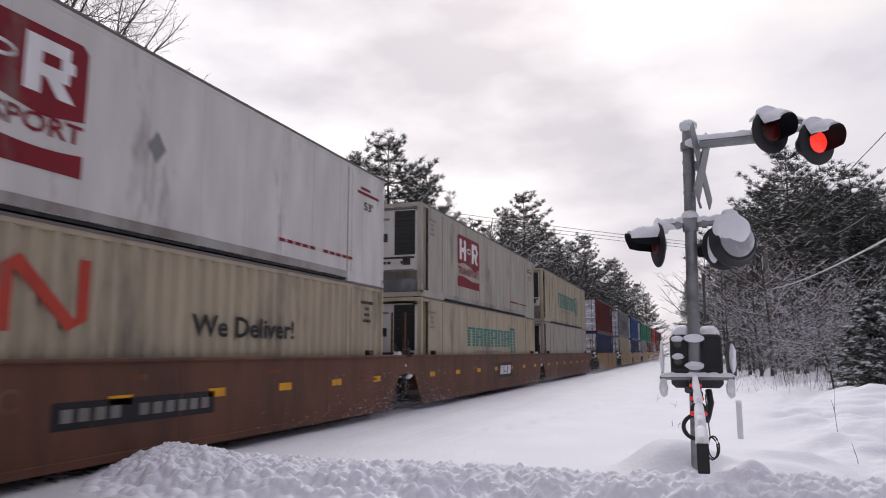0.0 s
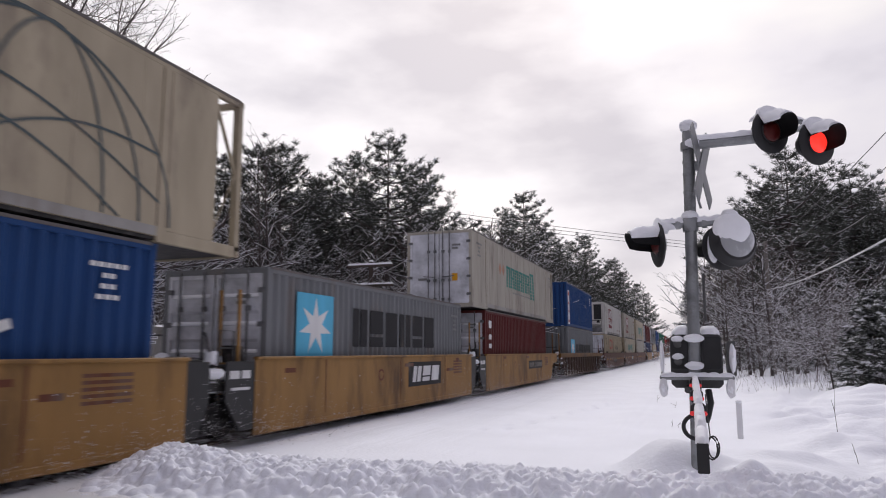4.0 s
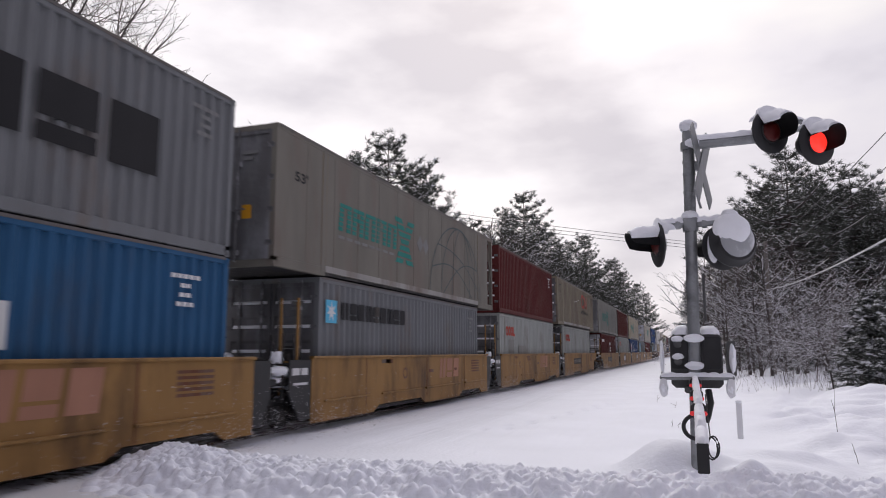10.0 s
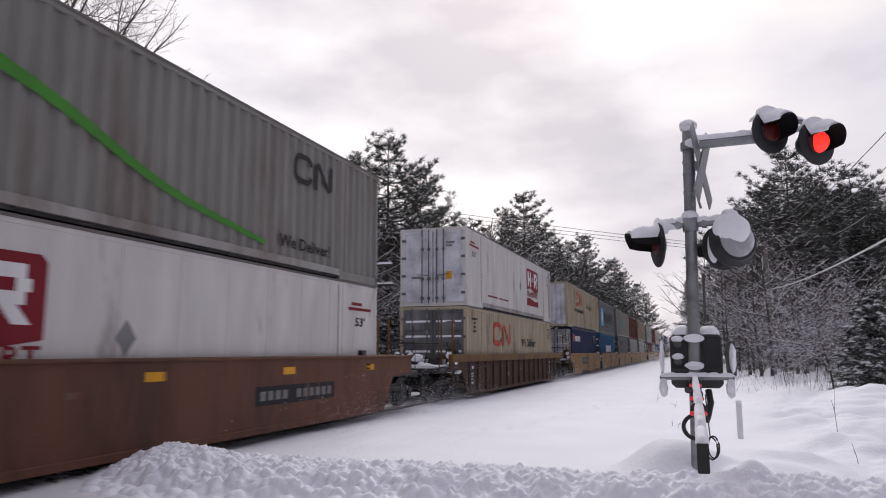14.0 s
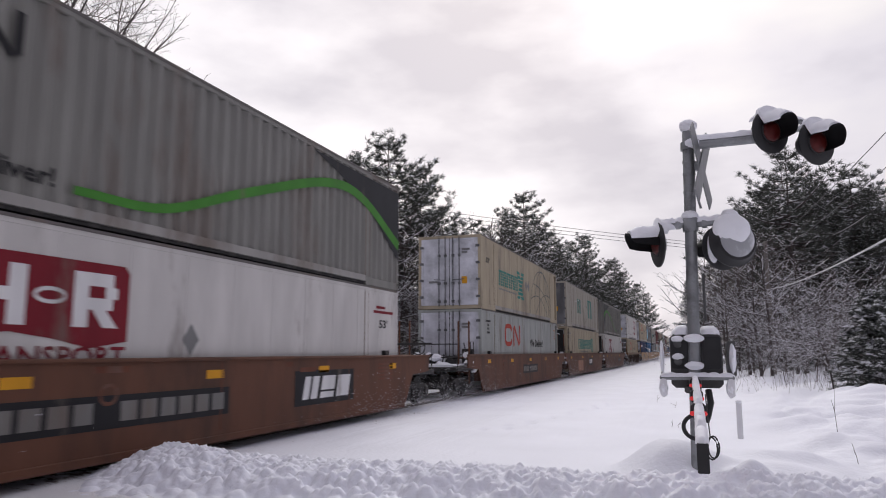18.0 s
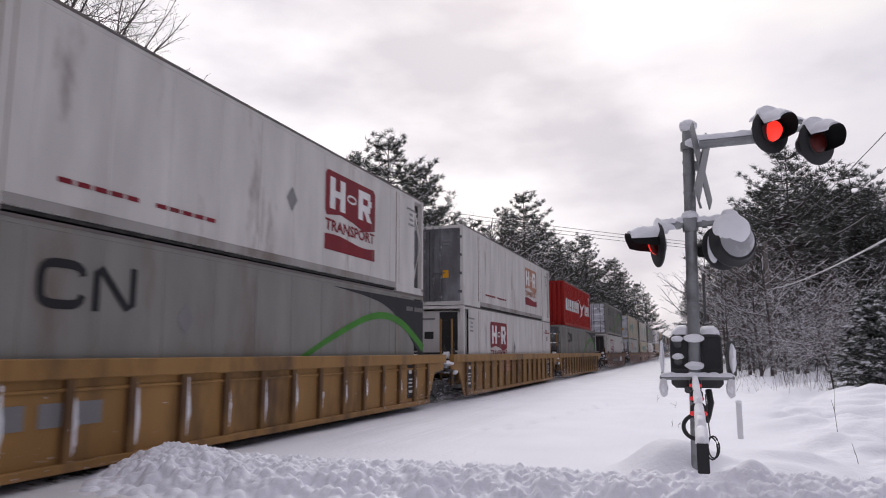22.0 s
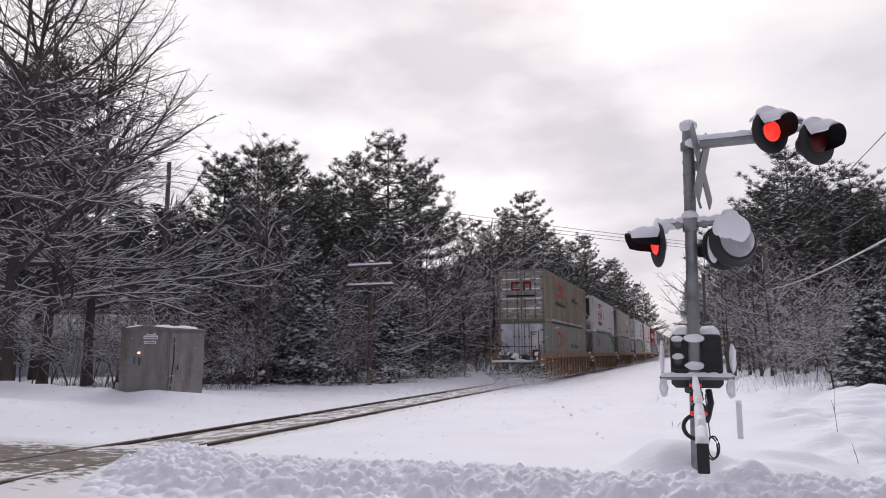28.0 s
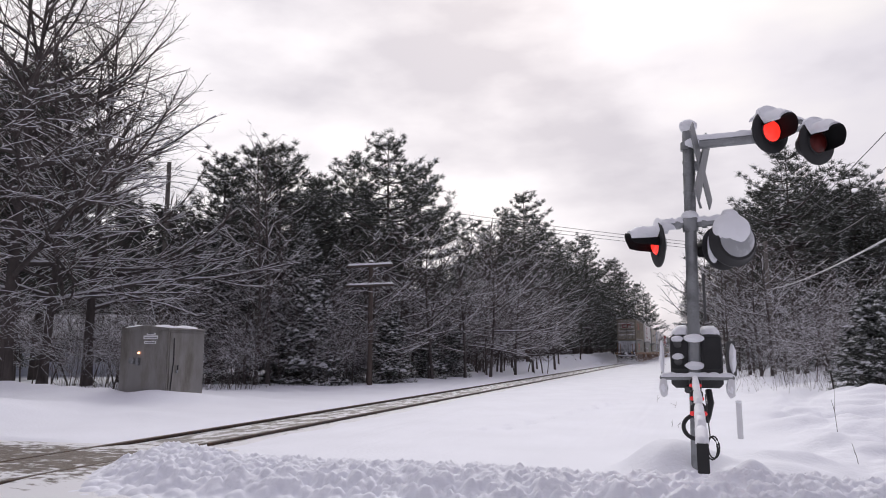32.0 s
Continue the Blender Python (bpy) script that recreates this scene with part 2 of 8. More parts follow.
def ground_z(x, y):
    z = 0.02 * wavy(x, y, 3, 0.35)
    left = smooth_step(-11.0, -14.5, x)
    z = z + left * (0.10 + 0.10 * wavy(x, y, 4, 0.5) + 0.07 * vnoise(x, y, 22, 1.3, 2))
    z = z + 0.6 * smooth_step(-13.6, -16.5, x) * smooth_step(26, 16, y) * (0.5 + 0.5 * wavy(x, y, 8, 0.55)) * smooth_step(9, 13, y)
    z = z + 1.55 * smooth_step(-11.4, -13.6, x) * smooth_step(46, 86, y) * (0.85 + 0.15 * wavy(x, y, 21, 0.35))
    bed = smooth_step(2.4, 1.2, np.abs(x - TRACK_X))
    z = z * (1 - bed) + bed * (-0.085 + 0.012 * wavy(x, y, 5, 3.0))
    # flat service strip beside the track, with faint wheel ruts
    strip = smooth_step(-7.4, -6.4, x) * smooth_step(0.5, -1.2, x)
    z = z + strip * (-0.02 + (0.020 * np.sin((x + 0.02 * y) * 4.2) + 0.016 * vnoise(x * 6.0, y * 0.35, 33, 1.0, 3)) * smooth_step(10, 14, y))
    field = smooth_step(0.9, 2.4, x) * smooth_step(9.3, 11.5, y)
    z = z + field * (0.10 + 0.26 * vnoise(x, y, 6, 2.6, 2) + 0.26 * vnoise(x, y, 9, 1.1, 2) + 0.07 * vnoise(x, y, 34, 0.4, 3))
    z = z + 0.34 * smooth_step(2.0, 5.0, x) * np.exp(-((y - 24.5) / 3.0) ** 2)
    z = z + 0.2 * smooth_step(3, 8, x) * smooth_step(20, 32, y)
    # mounds round the signal's foot
    for mx, my, mr, mh in ((-0.15, 10.1, 0.60, 0.36), (-0.62, 10.3, 0.42, 0.20), (-0.45, 9.7, 0.30, 0.12), (0.60, 9.5, 0.24, 0.26), (0.33, 9.2, 0.20, 0.14), (1.0, 10.2, 0.55, 0.16), (0.9, 11.0, 0.35, 0.14), (1.35, 11.4, 0.4, 0.16), (0.2, 11.4, 0.8, 0.18),
                           (1.9, 13.0, 0.5, 0.20), (2.7, 12.4, 0.6, 0.16), (1.5, 16.0, 0.7, 0.2), (3.2, 17.0, 0.9, 0.22), (-20.8, 17.3, 1.0, 0.34), (-19.3, 17.7, 0.75, 0.30), (-18.1, 17.2, 0.6, 0.22), (-17.2, 17.6, 0.5, 0.16), (-15.3, 17.6, 0.8, 0.24), (-14.2, 18.4, 0.9, 0.20), (-13.4, 19.8, 0.9, 0.14), (-12.6, 14.5, 0.6, 0.08)):
        z = z + mh * np.exp(-((x - mx) ** 2 + (y - my) ** 2) / mr ** 2)
    # a line of footprints beside the track
    for k in range(17):
        fx, fy = -4.1 + 0.115 * k + (0.14 if k % 2 else -0.14), 14.6 + 0.62 * k
        z = z - 0.07 * np.exp(-((x - fx) / 0.10) ** 2 - ((y - fy) / 0.18) ** 2)
    # the road, a little lower, and the bank of thrown snow along it
    edge = road_edge(x)
    road = smooth_step(edge + 0.25, edge - 0.15, y) * smooth_step(0.6, 1.4, y)
    z = z * (1 - road) + road * (-0.075)
    crest = 8.05 + 0.10 * np.sin(x * 0.9) + 0.5 * smooth_step(-5.5, -7.6, x)
    d = (y - crest) / np.where(y < crest, 0.80, 0.42)
    body = np.exp(-d * d) * smooth_step(-8.3, -6.9, x) * smooth_step(40, 20, x)
    clods = 0.03 * crumbs(x, y, 11, 0.16) + 0.035 * crumbs(x + 3.1, y, 12, 0.07) + 0.09 * vnoise(x, y, 13, 0.15, 4, 0.85) + 0.05 * vnoise(x, y, 32, 0.8, 2) + 0.07 * (0.4 - np.abs(vnoise(x, y, 35, 0.3, 3, 0.7)))
    hgt = 0.25 + 0.06 * vnoise(x, y, 7, 1.6, 2) + 0.08 * smooth_step(-4.5, -1.5, x)
    z = np.where(body > 0.02, z * (1 - 0.5 * body) + body * hgt + smooth_step(0.03, 0.45, body) * clods, z)
    toe = smooth_step(6.2, 7.3, y) * smooth_step(7.9, 7.4, y) * smooth_step(-8.2, -6.4, x)
    z = z + toe * (0.16 * np.clip(crumbs(x, y, 14, 0.17) - 0.22, 0, 1) + 0.05 * np.clip(vnoise(x, y, 15, 0.5), 0, 1))
    return z


def stretch_axis(dense0, dense1, step, mid0, mid1, mid_step, far):
    a = list(np.arange(dense0, dense1, step))
    lo = list(np.arange(mid0, dense0, mid_step))
    hi = list(np.arange(dense1, mid1, mid_step))
    g, s, out_lo, out_hi = mid_step, 1.28, [], []
    v = mid1
    while v < far:
        out_hi.append(v)
        g *= s
        v += g
    g, v = mid_step, mid0
    while v > -far:
        g *= s
        v -= g
        out_lo.append(v)
    return np.array(sorted(out_lo) + lo + a + hi + out_hi + [far])


gx = stretch_axis(-9.0, 3.4, 0.026, -24.0, 12.0, 0.30, 2500.0)
gy = stretch_axis(6.7, 8.9, 0.022, -4.0, 36.0, 0.30, 2500.0)
gy = np.unique(np.concatenate([gy[(gy < 8.9) | (gy > 24.0)], np.arange(8.9, 12.2, 0.06), np.arange(12.2, 24.0, 0.12)]))
GX, GY = np.meshgrid(gx, gy)
GZ = ground_z(GX, GY)
nx, ny = len(gx), len(gy)
idx = np.arange(nx * ny).reshape(ny, nx)
quads = np.stack([idx[:-1, :-1], idx[:-1, 1:], idx[1:, 1:], idx[1:, :-1]], -1).reshape(-1, 4)
ground = new("ground", array_mesh("ground", np.stack([GX, GY, GZ], -1).reshape(-1, 3), quads, SNOW, True))
tagged(ground, "snow-covered ground with a lumpy ploughed bank beside the road", "snow", kind="structure")


def gz(x, y):
    return float(ground_z(np.array([float(x)]), np.array([float(y)]))[0])


# road and crossing
def patchy(name, bare, wet, cover, scale, stretch, box=None, soft=1.0):
    """Asphalt under packed snow: cover is how much of it the snow hides."""
    m = mat(name, bare, 0.55, var=0.3, scale=7, bump=0.5, bscale=60)
    t = m.node_tree
    b = t.nodes["Principled BSDF"]
    co = t.nodes.new("ShaderNodeTexCoord")
    mp = t.nodes.new("ShaderNodeMapping")
    mp.inputs["Scale"].default_value = stretch
    n = t.nodes.new("ShaderNodeTexNoise")
    n.inputs["Scale"].default_value, n.inputs["Detail"].default_value, n.inputs["Roughness"].default_value = scale, 9, 0.62
    r = t.nodes.new("ShaderNodeValToRGB")
    r.color_ramp.elements[0].position, r.color_ramp.elements[1].position = 0.60 - 0.35 * cover, 0.70 - 0.33 * cover
    mx = t.nodes.new("ShaderNodeMix")
    mx.data_type = "RGBA"
    mx.inputs[7].default_value = (0.76, 0.76, 0.79, 1)
    src = b.inputs["Base Color"].links[0].from_socket
    t.links.new(co.outputs["Object"], mp.inputs["Vector"])
    t.links.new(mp.outputs["Vector"], n.inputs["Vector"])
    fac = n.outputs["Fac"]
    if box:    # the snow creeps in from the borders
        sep = t.nodes.new("ShaderNodeSeparateXYZ")
        t.links.new(co.outputs["Object"], sep.inputs[0])
        near = None
        for axis, lim, sg in ((0, box[0], 1), (0, box[1], -1), (1, box[2], 1), (1, box[3], -1)):
            q = t.nodes.new("ShaderNodeMath")
            q.operation = "MULTIPLY_ADD"
            q.inputs[1].default_value, q.inputs[2].default_value = sg / soft, -sg * lim / soft
            t.links.new(sep.outputs[axis], q.inputs[0])
            if near is None:
                near = q.outputs[0]
            else:
                mn = t.nodes.new("ShaderNodeMath")
                mn.operation = "MINIMUM"
                t.links.new(near, mn.inputs[0])
                t.links.new(q.outputs[0], mn.inputs[1])
                near = mn.outputs[0]
        rim = t.nodes.new("ShaderNodeMapRange")
        for i, v in enumerate((0.0, 1.0, 0.30, 0.0)):
            rim.inputs[i + 1].default_value = v
        t.links.new(near, rim.inputs[0])
        ad = t.nodes.new("ShaderNodeMath")
        t.links.new(fac, ad.inputs[0])
        t.links.new(rim.outputs[0], ad.inputs[1])
        fac = ad.outputs[0]
    t.links.new(fac, r.inputs["Fac"])
    t.links.new(r.outputs["Color"], mx.inputs[0])
    t.links.new(src, mx.inputs[6])
    t.links.new(mx.outputs[2], b.inputs["Base Color"])
    return m


ROAD = patchy("snow_packed_road", (0.10, 0.088, 0.078), 0.4, 0.80, 1.1, (0.55, 1.6, 1))
CROSSING = patchy("wet_crossing_surface", (0.135, 0.108, 0.09), 0.3, 0.17, 4.0, (0.8, 1.2, 1), (-14.2, -6.9, 6.4, 10.7), 1.5)
BED = patchy("dirty_snow_on_ballast", (0.24, 0.22, 0.205), 0.5, 0.42, 3.4, (1.2, 0.5, 1), (TRACK_X - 1.3, TRACK_X + 1.3, 0, 2000), 0.7)


def sheet(name, x0, x1, y0f, y1f, z, material, label, category, step=0.4):
    xs = np.arange(x0, x1 + step / 2, step)
    rows = 14
    pts, fs = [], []
    for i, x in enumerate(xs):
        a, b = y0f(x), y1f(x)
        for k in range(rows + 1):
            y = a + (b - a) * k / rows
            pts.append((x, y, z(x, y)))
    for i in range(len(xs) - 1):
        for k in range(rows):
            q = i * (rows + 1) + k
            fs.append((q, q + rows + 1, q + rows + 2, q + 1))
    ob = new(name, array_mesh(name, pts, fs, material, True))
    return tagged(ob, label, category, kind="structure")


sheet("road", -46, 34, lambda x: 1.7, lambda x: float(road_edge(np.array([x]))[0]) - 0.10 - 0.6 * float(smooth_step(-7.0, -5.0, np.array([x]))[0]), lambda x, y: -0.052, ROAD,
      "road under packed snow, worn through in wheel tracks", "road")
sheet("level_crossing", -14.2, -6.9, lambda x: 6.4, lambda x: 10.7, lambda x, y: -0.012 + 0.004 * math.sin(x * 3 + y) - 0.06 * max(0.0, 1 - min(y - 6.4, 10.7 - y, x + 14.2, -6.9 - x) / 0.8), CROSSING,
      "wet brown level crossing surface with patches of packed snow", "crossing")
sheet("trackbed", TRACK_X - 1.25, TRACK_X + 1.25, lambda x: 10.2 + 0.3 * math.sin(5 * x), lambda x: 620.0, lambda x, y: -0.062 - 0.04 * (abs(x - TRACK_X) / 1.25) ** 6, BED,
      "ballast and ties under thin dirty snow", "track bed", step=0.25)

track = tagged(new("railway_track"), "single railway track with dark steel rails in snow", "railway track", kind="structure")
for sx in (-1, 1):
    xr = TRACK_X + sx * 0.7525
    rl = Shape()
    ring = [(-0.07, -0.165), (0.07, -0.165), (0.07, -0.15), (0.010, -0.13), (0.010, -0.045), (0.036, -0.035), (0.036, -0.006), (0.030, 0.0), (-0.030, 0.0), (-0.036, -0.006), (-0.036, -0.035),
            (-0.010, -0.045), (-0.010, -0.13), (-0.07, -0.15)]
    rl.prism_y([(xr + a, b) for a, b in ring], -520, 900)
    part("rail", rl, RAIL, track)


# ---- trees ----
def tubes(segs, sides):
    """segs: rows of p0(3), p1(3), r0, r1 -> points and faces of thin tapered bars."""
    s = np.asarray(segs, float)
    d = s[:, 3:6] - s[:, 0:3]
    d /= np.linalg.norm(d, axis=1, keepdims=True) + 1e-9
    up = np.where(np.abs(d[:, 2:3]) > 0.9, np.array([[1.0, 0, 0]]), np.array([[0, 0, 1.0]]))
    a = np.cross(d, up)
    a /= np.linalg.norm(a, axis=1, keepdims=True) + 1e-9
    c = np.cross(a, d)
    V = []
    for e in (0, 1):
        p, r = s[:, 3 * e:3 * e + 3], s[:, 6 + e:7 + e]
        for k in range(sides):
            th = 2 * math.pi * k / sides + 0.5
            V.append(p + (a * math.cos(th) + c * math.sin(th)) * r)
    V = np.stack(V, 1)
    n = len(s)
    base = (np.arange(n) * 2 * sides)[:, None]
    F = []
    for k in range(sides):
        k2 = (k + 1) % sides
        F.append(np.concatenate([base + k, base + k2, base + sides + k2, base + sides + k], 1))
    return V.reshape(-1, 3), np.concatenate(F, 0)


def snow_strips(segs, thick, rnd, keep=0.85):
    """Ridges of snow along the upper side of flat-lying branches."""
    s = np.asarray(segs, float)
    d = s[:, 3:6] - s[:, 0:3]
    ln = np.linalg.norm(d, axis=1, keepdims=True) + 1e-9
    d = d / ln
    ok = (np.abs(d[:, 2]) < 0.80) & (rnd.rand(len(s)) < keep)
    s, d = s[ok], d[ok]
    if not len(s):
        return np.zeros((0, 3)), np.zeros((0, 4), int)
    a = np.cross(d, np.array([[0, 0, 1.0]]))
    a /= np.linalg.norm(a, axis=1, keepdims=True) + 1e-9
    up = np.cross(a, d)
    V = []
    for e in (0, 1):
        p, r = s[:, 3 * e:3 * e + 3], s[:, 6 + e:7 + e]
        w = r * 0.62 + thick * 0.25
        V += [p + a * w + up * r * 0.72, p - a * w + up * r * 0.72, p + up * (r + thick + r * 0.25)]
    V = np.stack(V, 1)
    b = (np.arange(len(s)) * 6)[:, None]
    F = [np.concatenate([b + i, b + j, b + j + 3, b + i + 3], 1) for i, j in ((0, 2), (2, 1))]
    return V.reshape(-1, 3), np.concatenate(F, 0)


def tufts(centres, outward, size, blades, rnd, flat=0.5, thin=0.095):
    """Sprays of needles round each centre."""
    n = len(centres)
    D = rnd.normal(size=(n, blades, 3))
    D[..., 2] = D[..., 2] * flat + 0.25
    D += outward[:, None, :] * 0.9
    D /= np.linalg.norm(D, axis=2, keepdims=True)
    L = size[:, None, None] * (0.6 + 0.6 * rnd.rand(n, blades, 1))
    S = np.cross(D, rnd.normal(size=(n, blades, 3)))
    S /= np.linalg.norm(S, axis=2, keepdims=True) + 1e-9
    w = size[:, None, None] * thin
    c = centres[:, None, :] + rnd.normal(size=(n, blades, 3)) * size[:, None, None] * 0.16
    V = np.stack([c + S * w * 0.7, c - S * w * 0.7, c + D * L - S * w * 0.35 * 0, ], 2)
    m = n * blades
    return V.reshape(-1, 3), np.arange(m * 3).reshape(m, 3)


def snow_pats(centres, size, rnd):
    """Small heaps of snow on the sprays."""
    n = len(centres)
    k = 4
    ang = np.linspace(0, 2 * math.pi, k, endpoint=False)[None, :] + rnd.rand(n, 1) * 6.28
    r = size[:, None] * (0.5 + 0.6 * rnd.rand(n, k))
    ring = np.stack([np.cos(ang) * r, np.sin(ang) * r, -0.3 * size[:, None] * (rnd.rand(n, k) + 0.1)], -1) + centres[:, None, :]
    top = centres[:, None, :] + np.array([0, 0, 1.0]) * 0.42 * size[:, None, None]
    V = np.concatenate([ring, top], 1)
    b = (np.arange(n) * (k + 1))[:, None]
    F = [np.concatenate([b + i, b + (i + 1) % k, b + k], 1) for i in range(k)]
    return V.reshape(-1, 3), np.concatenate(F, 0)


def trunk_shape(h, r0, rnd, lean=0.03):
    sh = Shape()
    n = 9
    ph = rnd.rand() * 6
    path = [(lean * h * math.sin(1.5 * i / n + ph) - lean * h * math.sin(ph), lean * h * math.cos(1.2 * i / n + ph) - lean * h * math.cos(ph), h * i / n - 0.25 * (i == 0)) for i in range(n + 1)]
    sh.tube(path, [r0 * (1.25 if i == 0 else 1.0) * (1 - 0.93 * i / n) for i in range(n + 1)], 9)
    return sh, path


def on_trunk(path, z, h):
    f = max(0, min(0.999, z / h)) * (len(path) - 1)
    i = int(f)
    return np.array(path[i]) * (1 - (f - i)) + np.array(path[i + 1]) * (f - i)


def conifer(seed, h, base, spread, style, blades=13, gap=0.5, snow=0.5, heavy=1.0, fine=1):
    """Meshes of one conifer: trunk, limbs, needles, snow. style 'pine' is open and tufted, 'spruce' dense and drooping."""
    rnd = np.random.RandomState(seed)
    sh, path = trunk_shape(h, 0.012 * h + 0.05, rnd, 0.012)
    limbs, cen, outv, size = [], [], [], []
    z = base * h
    while z < h * 0.985:
        rel = (z - base * h) / (h * (1 - base))
        if style == "pine":
            prof = (0.62 + 0.38 * math.sin(math.pi * min(1, rel * 1.1 + 0.15))) * math.sqrt(max(0.03, 1 - 0.96 * max(0, rel - 0.35) / 0.65))
            nb = rnd.randint(4, 7)
        else:
            prof = (1 - rel) ** 0.85 + 0.06
            nb = rnd.randint(5, 8)
            z += rnd.normal() * 0.08
        a0 = rnd.rand() * 6.28
        for k in range(nb):
            ang = a0 + k * 6.28 / nb + rnd.normal() * 0.3
            L = spread * prof * (0.55 + 0.6 * rnd.rand())
            rise = (0.02 + 0.48 * rel * rel + 0.09 * rnd.normal()) if style == "pine" else (-0.26 + 0.5 * rel + 0.2 * rnd.normal())
            o = np.array([math.cos(ang), math.sin(ang), 0])
            sd = np.array([-o[1], o[0], 0])
            p0 = on_trunk(path, z + rnd.normal() * (0.08 if style == "pine" else 0.3 * gap), h)
            npt = max(3, int(L / 0.33))
            prev = p0
            for i in range(1, npt + 1):
                f = i / npt
                curl = 0.16 * L * f * f if style == "pine" else 0.10 * L * f * f
                p = p0 + o * L * f + np.array([0, 0, rise * L * f + curl * (1 if style == "pine" else 0.5) - 0.10 * L * math.sin(f * 3.1)]) + sd * 0.05 * L * math.sin(f * 4 + k)
                limbs.append([*prev, *p, 0.022 * L ** 0.7 * (1.05 - (i - 1) / npt) + 0.006, 0.022 * L ** 0.7 * (1.05 - f) + 0.005])
                prev = p
                if f > (0.28 if style == "pine" else 0.15):
                    w = (0.42 if style == "pine" else 0.30) * L * (1.1 - f) + 0.14
                    m = (2 if L * (1.1 - f) < 0.6 else 3) + fine - 1
                    for q in range(m):
                        s = rnd.uniform(-1, 1) * w
                        cc = p + sd * s + np.array([0, 0, rnd.normal() * 0.07 + (0.05 if style == "pine" else -0.05)]) - o * abs(s) * 0.35
                        cen.append(cc)
                        outv.append(o * 0.6 + sd * np.sign(s) * 0.6 + np.array([0, 0, 0.35 if style == "pine" else -0.1]))
                        size.append((rnd.uniform(0.32, 0.54) if style == "pine" else rnd.uniform(0.28, 0.44)) * (1.0 if fine == 1 else 0.80))
        z += gap * (0.75 + 0.5 * rnd.rand()) * (1.15 - 0.4 * rel)
    cen, outv, size = np.array(cen), np.array(outv), np.array(size)
    nm = NEEDLE if style == "pine" else NEEDLE_B
    me_t = sh.mesh("trunk", BARK, True)
    me_l = array_mesh("limbs", *tubes(limbs, 3), TWIG)
    me_n = array_mesh("needles", *tufts(cen, outv, size, blades, rnd, thin=0.095 if fine == 1 else 0.075), nm)
    pick = rnd.rand(len(cen)) < snow
    tip = cen + outv * (0.35 * size)[:, None]
    pick2 = rnd.rand(len(cen)) < 0.5 * snow
    at = np.concatenate([cen[pick] + np.array([0, 0, 0.08]), tip[pick2] + np.array([0, 0, 0.10])])
    wide = np.concatenate([size[pick], size[pick2] * 0.75])
    sv, sf = snow_pats(at, wide * heavy * (0.16 + 0.42 * rnd.rand(len(at)) ** 1.6), rnd)
    lv, lf = snow_strips(limbs, 0.022 * heavy ** 0.5, rnd, 0.55 if style == "pine" else 0.8)
    lf = np.concatenate([lf[:, [0, 1, 2]], lf[:, [0, 2, 3]]])
    me_s = array_mesh("snow", np.concatenate([sv, lv]), np.concatenate([sf, lf + len(sv)]), BOUGH_SNOW)
    return me_t, me_l, me_n, me_s


def bare_tree(seed, h, r0, levels, spread, snow, droop=0.0, fork=3, keep=(0.45, 0.7), load=1.0):
    """Meshes of one bare broadleaf: trunk with limbs, twigs, snow."""
    rnd = np.random.RandomState(seed)
    thick, thin = [], []

    def grow(p, d, L, r, lev):
        n = 4 if lev < 2 else (3 if lev == 2 else 2)
        for i in range(n):
            d = d + rnd.normal(size=3) * (0.09 + 0.05 * lev) + np.array([0, 0, 0.05 - droop * (lev > 1)])
            d = d / np.linalg.norm(d)
            q = p + d * L / n
            ra, rb = r * (1 - 0.45 * i / n), r * (1 - 0.45 * (i + 1) / n)
            (thick if rb > 0.022 else thin).append([*p, *q, ra, rb])
            p = q
            if lev < levels and (i >= 1 or lev > 0):
                for _ in range(rnd.randint(1, fork) if lev else rnd.randint(1, fork + 1)):
                    sd = rnd.normal(size=3)
                    sd -= d * sd.dot(d)
                    sd /= np.linalg.norm(sd) + 1e-9
                    nd = d * (0.75 - 0.2 * (lev == 0)) + sd * spread * rnd.uniform(0.6, 1.1)
                    nd /= np.linalg.norm(nd)
                    grow(p, nd, L * rnd.uniform(0.5, 0.78), max(0.006, rb * rnd.uniform(*keep)), lev + 1)

    grow(np.array([0, 0, -0.2]), np.array([rnd.normal() * 0.05, rnd.normal() * 0.05, 1.0]), h * 0.55, r0, 0)
    me_t = array_mesh("trunk", *tubes(thick, 5), BARK, True)
    me_l = array_mesh("twigs", *tubes(thin, 3), TWIG)
    va, fa = snow_strips(thick, 0.016 * load, rnd, snow)
    vb, fb = snow_strips(thin, 0.009 * load, rnd, snow)
    me_s = array_mesh("snow", np.concatenate([va, vb]), np.concatenate([fa, fb + len(va)]), BOUGH_SNOW)
    return me_t, me_l, me_s


